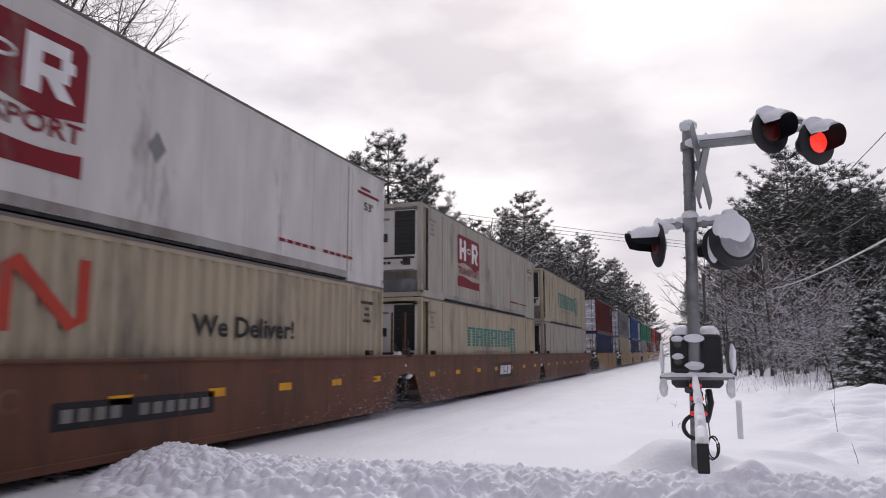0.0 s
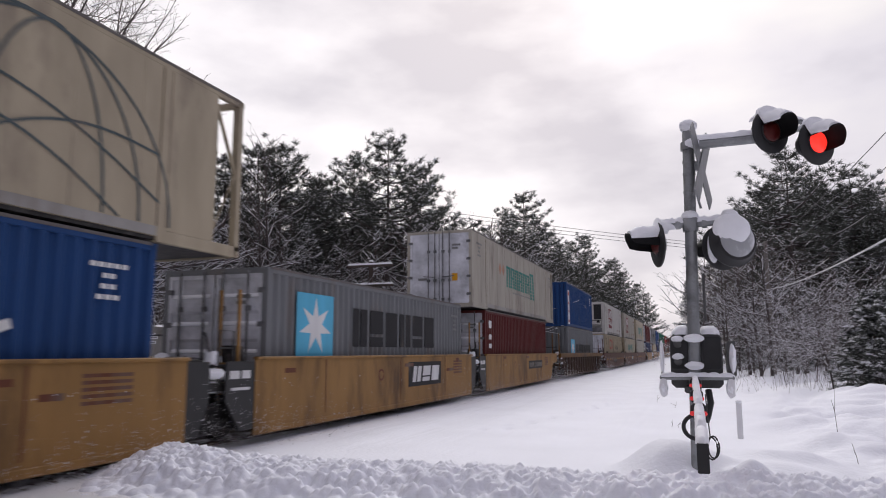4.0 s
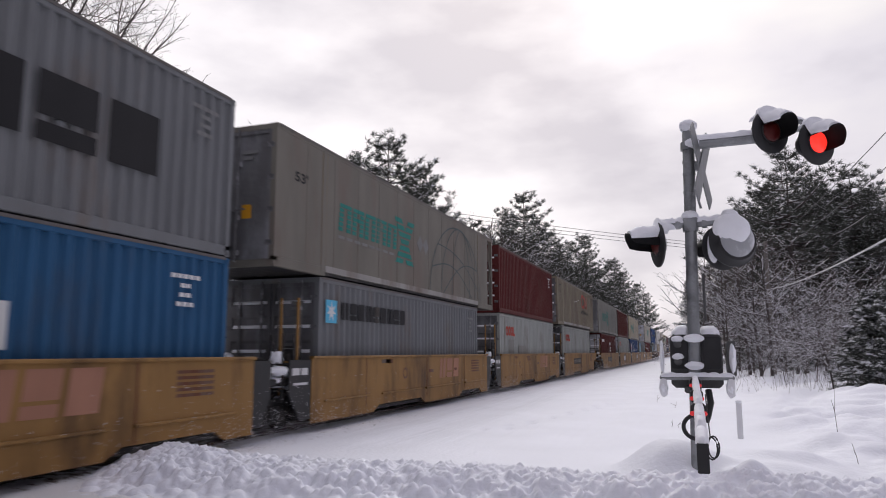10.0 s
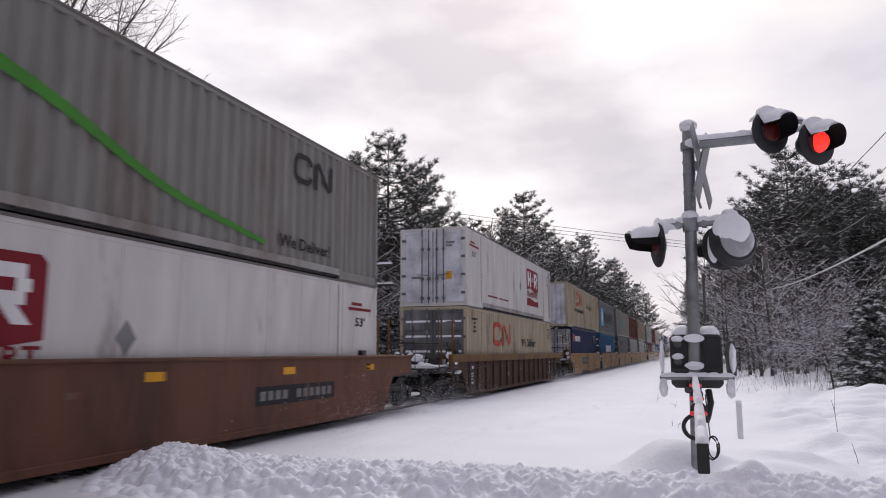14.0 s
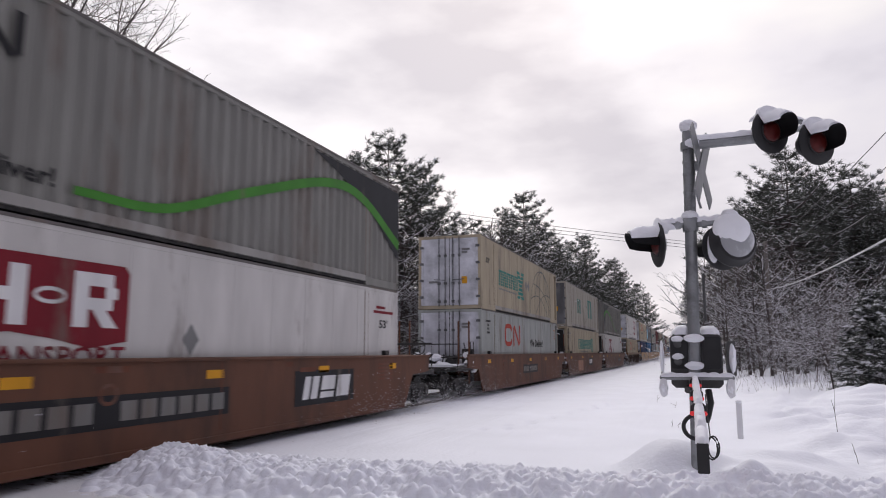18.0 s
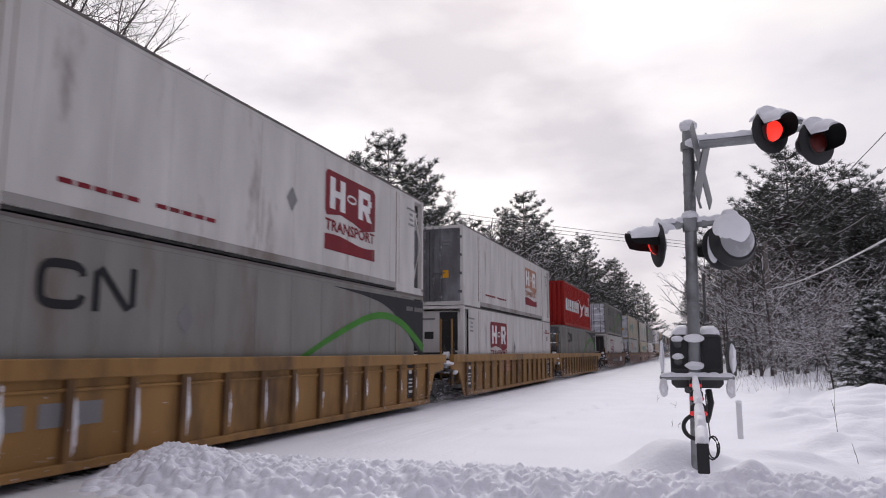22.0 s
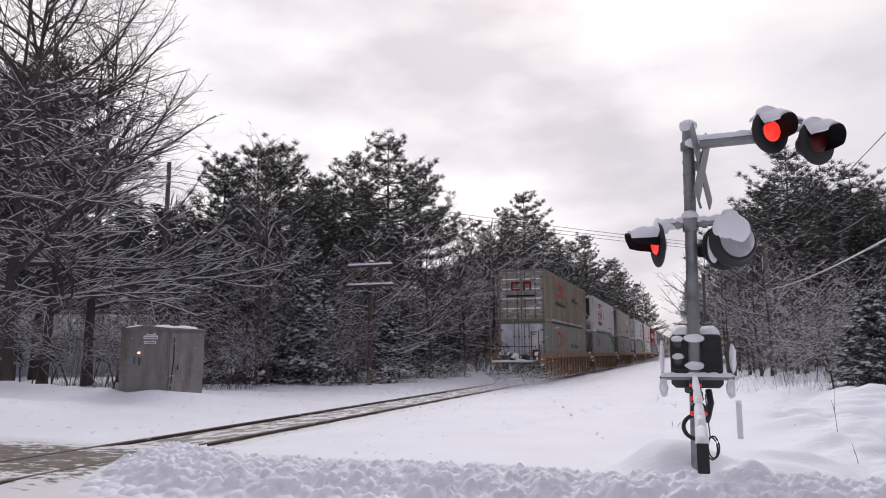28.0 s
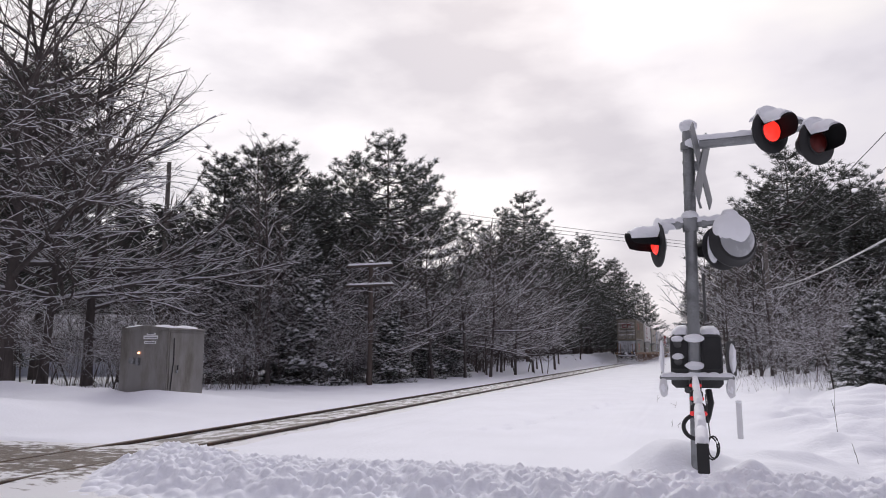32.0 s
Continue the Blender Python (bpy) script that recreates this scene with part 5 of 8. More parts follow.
GREY_WOOD = mat("silvered_pole_wood", (0.20, 0.185, 0.17), 0.9, var=0.2, scale=6, stretch=(1, 1, 0.1), bump=0.3)
pr = utility_pole(4.3, 46, 7.7, "slim grey utility pole carrying wires at the wood's edge")
part("crossarm", Shape().tube([(-1.35, 0, 7.25), (0.1, 0, 7.55)], 0.05, 8), GREY_WOOD, pr)
snow_cap(pr, (-0.6, 0, 7.47), (0.6, 0.06, 0.05), 12)
utility_pole(-26.2, 30.4, 11.6, "tall wooden utility pole behind the trees")
utility_pole(5.3, -14, 7.9, "wooden utility pole beside the road")


def wire(a, b, sag, r=0.012, material=None, label="thin dark overhead wire between poles"):
    path = []
    for k in range(25):
        t = k / 24
        path.append((a[0] + (b[0] - a[0]) * t, a[1] + (b[1] - a[1]) * t, a[2] + (b[2] - a[2]) * t - sag * 4 * t * (1 - t)))
    return tagged(new("overhead_wire", Shape().tube(path, r, 5).mesh("overhead_wire", material or WIRE)), label, "wire", "overhead wires")


for dz in (0.0, -0.35, -0.7):
    wire((-26.2, 30.4, 11.4 + dz), (4.3, 46, 7.6 + dz * 0.5), 0.35 + 0.1 * dz, 0.014)
wire((4.3, 46, 7.65), (5.15, -14, 7.55), 0.75)
wire((4.3, 46, 7.0), (5.6, -14, 6.9), 0.75)
wire((4.2, 46, 5.2), (4.5, -14, 5.2), 1.05, 0.026, mat("snowy_cable", (0.55, 0.55, 0.57), 0.7), "thick overhead cable crusted with snow")
for dz in (0.0, -0.3, -0.6):
    wire((4.3, 46, 7.5 + dz), (34, 62, 8.2 + dz), 0.6, 0.016)

# ---- house beyond the trees ----
SIDING = mat("pale_siding", (0.56, 0.60, 0.68), 0.7, var=0.06, scale=3, stretch=(1, 1, 8))
house = thing("house", "low pale house with a snow-covered roof behind trees", "house", m=pose(-39.5, 39.0, 0.1, 0, 0, 22))
part("wall", Shape().box(-5, 3.6, -3, 3, -0.3, 2.3), SIDING, house)
part("roof", Shape().prism_x([(-3.5, 2.25), (3.5, 2.25), (3.5, 2.4), (0, 3.9), (-3.5, 2.4)], -5.4, 4.0), SIG_GREY, house)
part("roof_snow", Shape().prism_x([(-3.55, 2.42), (0, 3.93), (3.55, 2.42), (3.5, 2.60), (0, 4.12), (-3.5, 2.60)], -5.45, 4.05), SNOW_SOFT, house, "thick snow on the roof")
for x in (-3.5, -1.0, 1.8):
    w = part("window", Shape().box(x - 0.5, x + 0.5, -3.03, -2.98, 0.9, 1.9), SIG_BLACK, house)
    part("frame", Shape().box(x - 0.56, x + 0.56, -3.05, -3.031, 1.9, 1.98), STRIPE_WHITE, w)


# ---- the train ----
def paint(name, color, rough=0.55, dirt=(0.16, 0.13, 0.11), amt=0.35, var=0.07):
    return mat(name, color, rough, 0.0, var=var * 1.8, scale=1.7, dirt=dirt, dirt_amt=amt, dirt_scale=1.1, stretch=(1, 1, 0.28), bump=0.06, bscale=24, spec=0.18)


WHITE = paint("white_panel", (0.535, 0.52, 0.50), amt=0.04)
OFFWHITE = paint("off_white_panel", (0.345, 0.322, 0.275), amt=0.2)
CREAM = paint("cream_panel", (0.37, 0.318, 0.23), amt=0.25)
CREAM_OLD = paint("weathered_cream_steel", (0.215, 0.190, 0.142), amt=0.48)
GREY = paint("light_grey_steel", (0.212, 0.209, 0.194), amt=0.28)
GRIMY = paint("grimy_off_white_steel", (0.165, 0.155, 0.132), amt=0.4)
GREY_GREEN = paint("grey_green_steel", (0.182, 0.184, 0.157), amt=0.3)
SILVER = paint("silver_grey_steel", (0.165, 0.172, 0.180), amt=0.2)
PALE = paint("pale_grey_white_steel", (0.315, 0.33, 0.312), amt=0.2)
MAROON = paint("maroon_steel", (0.0893, 0.0179, 0.0168), amt=0.25, dirt=(0.08, 0.03, 0.025))
RED = paint("bright_red_steel", (0.306, 0.0187, 0.0153), amt=0.18, dirt=(0.2, 0.03, 0.03))
BLUE = paint("deep_blue_steel", (0.015, 0.053, 0.165), amt=0.2, dirt=(0.03, 0.05, 0.11))
BLUE_MID = paint("mid_blue_steel", (0.0255, 0.0935, 0.1997), amt=0.25, dirt=(0.05, 0.08, 0.13))
NAVY = paint("navy_steel", (0.0255, 0.0382, 0.0892), amt=0.25, dirt=(0.05, 0.05, 0.07))
GREEN = paint("green_steel", (0.02, 0.13, 0.08), amt=0.25, dirt=(0.04, 0.08, 0.06))
YELLOW = paint("yellow_ochre_car_paint", (0.285, 0.160, 0.056), amt=0.42, dirt=(0.105, 0.06, 0.03), rough=0.55)
TAN = paint("rust_orange_car_paint", (0.19, 0.098, 0.042), amt=0.5, dirt=(0.13, 0.075, 0.045), rough=0.6)
BROWN = paint("rust_brown_car_paint", (0.128, 0.058, 0.036), amt=0.5, dirt=(0.075, 0.04, 0.028), rough=0.6)
FADED = paint("faded_brown_car_paint", (0.066, 0.033, 0.021), amt=0.5, dirt=(0.065, 0.045, 0.036), rough=0.65)
MUSTARD = paint("mustard_edge_paint", (0.16, 0.078, 0.02), amt=0.6, dirt=(0.075, 0.042, 0.026), rough=0.55)
DOOR_SNOW = mat("snow_blown_door", (0.42, 0.43, 0.465), 0.7, var=0.2, scale=1.6, dirt=(0.66, 0.67, 0.72), dirt_amt=0.75, dirt_scale=1.4, bump=0.3, bscale=9)
DOOR_GREY = mat("grubby_grey_door", (0.115, 0.115, 0.12), 0.6, var=0.3, scale=1.5, dirt=(0.24, 0.245, 0.265), dirt_amt=0.45, dirt_scale=1.3, stretch=(1, 1, 0.4), bump=0.2, bscale=9)
DOOR_IRON = mat("dull_door_iron", (0.11, 0.11, 0.115), 0.55, 0.2, var=0.3, scale=4, dirt=(0.5, 0.5, 0.54), dirt_amt=0.25, dirt_scale=3)
TAIL_DOOR = mat("snow_streaked_cream_door", (0.26, 0.235, 0.19), 0.6, var=0.12, scale=2, dirt=(0.66, 0.67, 0.70), dirt_amt=0.35, dirt_scale=2.2, stretch=(1, 1, 3))
ROOF = paint("dull_roof", (0.20, 0.19, 0.18), amt=0.4)
RAIL_LOW = paint("dull_bottom_rail", (0.30, 0.29, 0.275), amt=0.45)
RAIL_EDGE = paint("dull_top_edge", (0.13, 0.12, 0.115), amt=0.4)
POST = paint("stained_post_joint", (0.20, 0.155, 0.10), amt=0.5)
M_RED = paint("red_marking", (0.175, 0.012, 0.021), amt=0.05)
M_ORANGE = paint("orange_red_marking", (0.39, 0.05, 0.032), amt=0.08)
M_FADED = paint("faded_red_marking", (0.36, 0.18, 0.12), amt=0.2)
M_BLACK = paint("black_marking", (0.018, 0.018, 0.02), amt=0.05)
M_CHAR = paint("charcoal_field", (0.022, 0.023, 0.027), amt=0.08)
M_WHITE = paint("white_marking", (0.648, 0.648, 0.648), amt=0.08)
M_TEAL = paint("teal_marking", (0.02, 0.19, 0.165), amt=0.08)
M_GREEN = paint("green_stripe", (0.055, 0.21, 0.03), amt=0.05)
M_SKY = paint("sky_blue_field", (0.10, 0.42, 0.62), amt=0.08)
M_GREYLINE = paint("grey_blue_line", (0.075, 0.095, 0.10), amt=0.1)
M_AMBER = paint("amber_reflector", (0.62, 0.30, 0.02), amt=0.15)
M_PLATE = paint("dull_number_paint", (0.18, 0.177, 0.168), amt=0.45)
M_DIM = paint("dim_grey_marking", (0.20, 0.20, 0.20), amt=0.1)

MESHES = {}


def cached(key, build):
    if key not in MESHES:
        MESHES[key] = build()
    return MESHES[key]


def corrugation(y0, y1, z0, z1, x, depth, period, sgn):
    """A ribbed sheet standing along y, its troughs towards the inside."""
    n = max(1, round((y1 - y0) / period))
    p = (y1 - y0) / n
    prof = []
    for i in range(n):
        a = y0 + i * p
        prof += [(a, 0.0), (a + 0.26 * p, 0.0), (a + 0.5 * p, -depth), (a + 0.76 * p, -depth)]
    prof.append((y1, 0.0))
    s = Shape()
    pts = [(x + sgn * d, y, z) for y, d in prof for z in (z0, z1)]
    fs = [(2 * i, 2 * i + 2, 2 * i + 3, 2 * i + 1) if sgn > 0 else (2 * i, 2 * i + 1, 2 * i + 3, 2 * i + 2) for i in range(len(prof) - 1)]
    return s.add(pts, fs)


def flat_sheet(L, W, H, sgn, back=0.05, fore=0.05):
    s = Shape()
    s.box(*sorted((sgn * (W / 2 - 0.030), sgn * (W / 2 - 0.006))), -L / 2 + back, L / 2 - fore, 0.20, H - 0.10)
    return s


def frame_shape(L, W, H, posts):
    s = Shape()
    for sg in (-1, 1):
        a, b = sorted((sg * (W / 2), sg * (W / 2 - 0.10)))
        s.box(a, b, -L / 2, L / 2, H - 0.11, H, 0.012)
        if posts:
            for y0, y1, zl in ((-L / 2, posts[0], 0.0), (posts[0], posts[1], 0.085), (posts[1], L / 2, 0.0)):
                s.box(a, b, y0, y1, zl, 0.20, 0.012)
        else:
            s.box(a, b, -L / 2, L / 2, 0.02, 0.20, 0.012)
        for e in (-1, 1):
            y = e * (L / 2 - 0.06)
            s.box(*sorted((sg * (W / 2), sg * (W / 2 - 0.13))), y - 0.06, y + 0.06, 0.0, H)
            for zz in (0.0, H - 0.118):
                s.box(*sorted((sg * (W / 2 + 0.006), sg * (W / 2 - 0.16))), e * L / 2 - 0.085 if e > 0 else e * L / 2 - 0.006, e * L / 2 + 0.006 if e > 0 else e * L / 2 + 0.085, zz, zz + 0.118)
        for y in posts:
            s.box(*sorted((sg * (W / 2 + 0.004), sg * (W / 2 - 0.10))), y - 0.085, y + 0.085, 0.0, H + 0.003)
    for e in (-1, 1):
        y = e * (L / 2 - 0.06)
        s.box(-W / 2 + 0.1, W / 2 - 0.1, y - 0.05, y + 0.05, H - 0.11, H)
        s.box(-W / 2 + 0.1, W / 2 - 0.1, y - 0.05, y + 0.05, 0.0, 0.14)
    return s


def door_leaf(W, H, sgn, flat):
    """One leaf of the rear doors: a pressed sheet, or a smooth one."""
    x0, x1 = sorted((sgn * 0.018, sgn * (W / 2 - 0.12)))
    ring = [(0.045, 0.14), (0.0, 0.14)]
    if not flat:
        for k in range(4):
            z = 0.36 + k * (H - 0.72) / 4
            ring += [(0.0, z), (-0.034, z + 0.06), (-0.034, z + 0.30), (0.0, z + 0.36)]
    ring += [(0.0, H - 0.11), (0.045, H - 0.11)]
    return Shape().prism_x(ring[::-1], x0, x1)


def door_rim(W, H, sgn):
    """The rolled edge round a leaf, one closed frame."""
    x0, x1 = sorted((sgn * 0.018, sgn * (W / 2 - 0.12)))
    loops = []
    for y, d in ((0.0, 0.0), (-0.036, 0.0), (-0.036, 0.075), (0.0, 0.075)):
        loops.append([(x0 + d, y, 0.15 + d), (x1 - d, y, 0.15 + d), (x1 - d, y, H - 0.12 - d), (x0 + d, y, H - 0.12 - d)])
    fs = [(j * 4 + k, j * 4 + (k + 1) % 4, ((j + 1) % 4) * 4 + (k + 1) % 4, ((j + 1) % 4) * 4 + k) for j in range(4) for k in range(4)]
    return Shape().add([p for q in loops for p in q], fs)


def bars(rows):
    """Plain upright or lying bars: (y0, y1, z0, z1)."""
    s = Shape()
    for y0, y1, z0, z1 in rows:
        s.box(0, 0.003, y0, y1, z0, z1)
    return s


def poly(ring, x0=0.0, x1=0.003):
    return Shape().prism_x(ring, x0, x1)


def band(path, w, x1=0.003):
    """A ribbon of width w along a path of (y, z)."""
    s = Shape()
    L, R = [], []
    for i, (y, z) in enumerate(path):
        a, b = path[max(i - 1, 0)], path[min(i + 1, len(path) - 1)]
        d = Vector((b[0] - a[0], b[1] - a[1])).normalized()
        ww = w[i] if isinstance(w, list) else w
        L.append((y - d.y * ww / 2, z + d.x * ww / 2))
        R.append((y + d.y * ww / 2, z - d.x * ww / 2))
    n = len(path)
    pts = [(x1, *q) for q in L] + [(x1, *q) for q in R]
    return s.add(pts, [(n + i, n + i + 1, i + 1, i) for i in range(n - 1)])


def ring_band(y0, y1, z0, z1, w, n=28, power=4.0, gap=0):
    """A closed rounded frame."""
    path = []
    for k in range(gap, n + 1 - gap):
        a = 2 * math.pi * k / n
        c, s = math.cos(a), math.sin(a)
        q = (abs(c) ** power + abs(s) ** power) ** (-1 / power)
        path.append(((y0 + y1) / 2 + (y1 - y0 - w) / 2 * c * q, (z0 + z1) / 2 + (z1 - z0 - w) / 2 * s * q))
    return band(path, w)


def words(text, y0, y1, z0, z1):
    """Lettering that can be read, lying on the +x side between y0 and y1."""
    cu = bpy.data.curves.new("lettering", "FONT")
    cu.body = text
    cu.size = 1.0
    cu.resolution_u = 2
    cu.offset = 0.022
    tmp = bpy.data.objects.new("lettering", cu)
    me = bpy.data.meshes.new_from_object(tmp)
    v = np.array([p.co[:] for p in me.vertices])
    lo, hi = v.min(0), v.max(0)
    sh = Shape()
    sh.add([(0.003, y0 + (p[0] - lo[0]) / (hi[0] - lo[0]) * (y1 - y0), z0 + (p[1] - lo[1]) / (hi[1] - lo[1]) * (z1 - z0)) for p in v], [tuple(q.vertices) for q in me.polygons])
    bpy.data.objects.remove(tmp)
    return sh


FORMS = [
    [((0, 0), (0.38, 0), (0.38, 1), (0, 1)), ((0.52, 0), (0.95, 0), (0.95, 1), (0.52, 1))],
    [((0, 0), (0.95, 0), (0.95, 1), (0, 1))],
    [((0, 0.36), (0.95, 0.36), (0.95, 1), (0, 1)), ((0, 0), (0.95, 0), (0.95, 0.27), (0, 0.27))],
]


def blocks(y0, y1, z0, z1, n, slant=0.0):
    """A brand word as n plain blocks, some parted by a level gap."""
    s = Shape()
    p, h = (y1 - y0) / n, z1 - z0
    for i in range(n):
        a, w = y0 + i * p + 0.07 * p, 0.86 * p
        for quad in FORMS[(i * 2 + n) % 3]:
            s.prism_x([(a + u * w + slant * v * h, z0 + v * h) for u, v in quad], 0, 0.003)
    return s


def stripes(y0, y1, z0, z1, n, slant, rows=6, heavy=True):
    """A striped brand word: blocks cut by level gaps."""
    s = Shape()
    p = (y1 - y0) / n
    h = (z1 - z0) / rows
    for i in range(n):
        a, b = y0 + i * p + 0.06 * p, y0 + (i + 1) * p - 0.06 * p
        t = (b - a) * 0.36
        for k in range(rows):
            lo, hi = z0 + k * h + 0.14 * h, z0 + (k + 1) * h - 0.06 * h
            for c, d in (((a, b),) if k == rows - 1 or (k == rows // 2 and i % 2) else ((a, a + t), (b - t, b))):
                s.prism_x([(c + slant * (lo - z0), lo), (d + slant * (lo - z0), lo), (d + slant * (hi - z0), hi), (c + slant * (hi - z0), hi)], 0, 0.003)
    return s


# brand and other markings; each returns rows of (part name, shape, material, depth)
def mark_panel(c, v0=0.62):
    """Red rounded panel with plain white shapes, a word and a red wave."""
    a, b = c - 1.33, c + 1.33
    rows = [("logo_panel", poly([(a + 0.08, 1.40), (a + 0.75, 1.50), (a + 1.4, 1.42), (a + 2.0, 1.30), (b, 1.40), (b, 2.36), (b - 0.10, 2.46), (a + 0.1, 2.46), (a, 2.36), (a, 1.50)]), M_RED, 0)]
    s = Shape()
    for y in (a + 0.22, a + 0.72):
        s.box(0, 0.003, y, y + 0.25, 1.58, 2.32)
    s.box(0, 0.003, a + 0.47, a + 0.72, 1.87, 2.03)
    s.box(0, 0.003, b - 0.98, b - 0.73, 1.58, 2.32)
    s.box(0, 0.003, b - 0.73, b - 0.30, 2.14, 2.32)
    s.box(0, 0.003, b - 0.73, b - 0.30, 1.82, 1.98)
    s.box(0, 0.003, b - 0.44, b - 0.22, 1.98, 2.14)
    s.prism_x([(b - 0.66, 1.82), (b - 0.42, 1.82), (b - 0.20, 1.58), (b - 0.46, 1.58)], 0, 0.003)
    rows.append(("logo", s, M_WHITE, 0.003))
    rows.append(("logo_ring", ring_band(c - 0.26, c + 0.24, 1.86, 2.08, 0.05, power=2.0), M_WHITE, 0.003))
    rows.append(("lettering", words("TRANSPORT", a + 0.02, b - 0.02, 1.06, 1.33), M_RED, 0))
    top = [(a + (b - a) * t, 0.95 + 0.05 * math.sin(t * 6.0 + 0.3) - 0.02 * t) for t in np.linspace(0, 1, 13)]
    rows.append(("logo_wave", poly([(a, v0), (b, v0)] + [(y, z) for y, z in reversed(top)]), M_RED, 0))
    return rows


def mark_diamond(y, z=1.45, m=None):
    return [("diamond", poly([(y - 0.2, z), (y, z - 0.26), (y + 0.2, z), (y, z + 0.26)]), m or M_DIM, 0)]


def mark_panel_faded(c):
    return [(n, s, M_FADED if m is M_RED and n != "logo_wave" else m, d) for n, s, m, d in mark_panel(c)]


def mark_striped(seed=0):
    rows = [("logo", stripes(-5.45, -1.95, 1.12, 1.80, 5, 0.10), M_TEAL, 0)]
    x = Shape()
    for k in range(7):
        z = 0.80 + k * 0.19
        for sg in (-1, 1):
            y = -1.35 + sg * (z - 1.38) * 0.72
            x.prism_x([(y - 0.26, z), (y + 0.26, z), (y + 0.26 + sg * 0.09, z + 0.13), (y - 0.26 + sg * 0.09, z + 0.13)], 0, 0.003 + 0.0004 * (sg + 1))
    rows.append(("logo_cross", x, M_TEAL, 0.001))
    rows.append(("small_print", bars([(-5.4 + k * 0.42, -5.08 + k * 0.42, 0.95, 1.02) for k in range(8)]), M_DIM, 0))
    for y in (-0.15, 0.35):
        rows.append(("diamond", poly([(y - 0.24, 1.55), (y, 1.28), (y + 0.24, 1.55), (y, 1.82)]), M_DIM, 0))
    return rows


def mark_globe():
    """Arcs of a large globe, cut off by the bottom rail."""
    rows = []
    for rx, off in ((2.75, 0.0), (1.9, 0.5), (1.0, 1.0)):
        path = [(3.5 + off * 0.4 + rx * math.cos(t), 0.25 + 2.35 * math.sin(t)) for t in np.linspace(0.0, math.pi, 25)]
        rows.append(("globe_arc", band(path, 0.045), M_GREYLINE, 0.001 * rx))
    for a, b, bow in (((0.9, 1.0), (5.2, 0.25), 0.55), ((1.4, 1.8), (6.0, 0.6), 0.35), ((5.9, 1.35), (2.0, 0.25), 0.5)):
        path = [(a[0] + (b[0] - a[0]) * t, a[1] + (b[1] - a[1]) * t + bow * math.sin(math.pi * t)) for t in np.linspace(0, 1, 15)]
        rows.append(("globe_arc", band(path, 0.04), M_GREYLINE, 0.004 + 0.001 * bow))
    return rows


def mark_green_word(y0, y1, z0, z1):
    return [("logo", stripes(y0, y1 - 1.1, z0 + 0.1, z1, 6, 0.0, 7), M_TEAL, 0), ("logo_cross", stripes(y1 - 1.0, y1, z0 - 0.15, z1 + 0.15, 1, -0.1, 8), M_TEAL, 0),
            ("small_print", bars([(y0 + 1.2 + k * 0.4, y0 + 1.5 + k * 0.4, z0 - 0.1, z0 - 0.04) for k in range(9)]), M_DIM, 0)]


def mark_loop(y0, y1, z0, z1, w, m):
    """The two-part logo: an open loop and a bent band, in one stroke width."""
    k = y0 + (y1 - y0) * 0.46
    p = [(y0 + (y1 - y0) * 0.56, z0), (y0 + (y1 - y0) * 0.56, z1 - w), (y0 + (y1 - y0) * 0.60, z1 - w * 0.5), (y0 + (y1 - y0) * 0.90, z0 + w * 0.5), (y0 + (y1 - y0) * 0.96, z0 + w), (y0 + (y1 - y0) * 0.96, z1)]
    return [("logo_loop", ring_band(y0, k, z0, z1, w, gap=2), m, 0), ("logo_band", band(p, w), m, 0.001)]


def mark_red_loop(y0=-4.5, y1=-1.6, z0=1.50, z1=2.47, m=None):
    return mark_loop(y0, y1, z0, z1, 0.19, m or M_ORANGE)


def mark_deliver(y0=0.5, y1=3.65, z0=1.50, z1=1.88):
    return [("lettering", words("We Deliver!", y0, y1, z0, z1), M_BLACK, 0)]


def mark_intermodal(y0=-5.3, y1=-1.0, z0=1.08, z1=1.32):
    return [("lettering", words("INTERMODAL", y0, y1, z0, z1), M_BLACK, 0)]


def curve(points, n=30):
    """A smooth line through a few points."""
    p = [np.array(q, float) for q in points]
    p = [2 * p[0] - p[1]] + p + [2 * p[-1] - p[-2]]
    out = []
    for u in np.linspace(0, len(points) - 1, n):
        i = min(int(u), len(points) - 2)
        t = u - i
        a, b, c, d = p[i:i + 4]
        out.append(tuple(0.5 * (2 * b + (c - a) * t + (2 * a - 5 * b + 4 * c - d) * t * t + (3 * b - a - 3 * c + d) * t ** 3)))
    return out


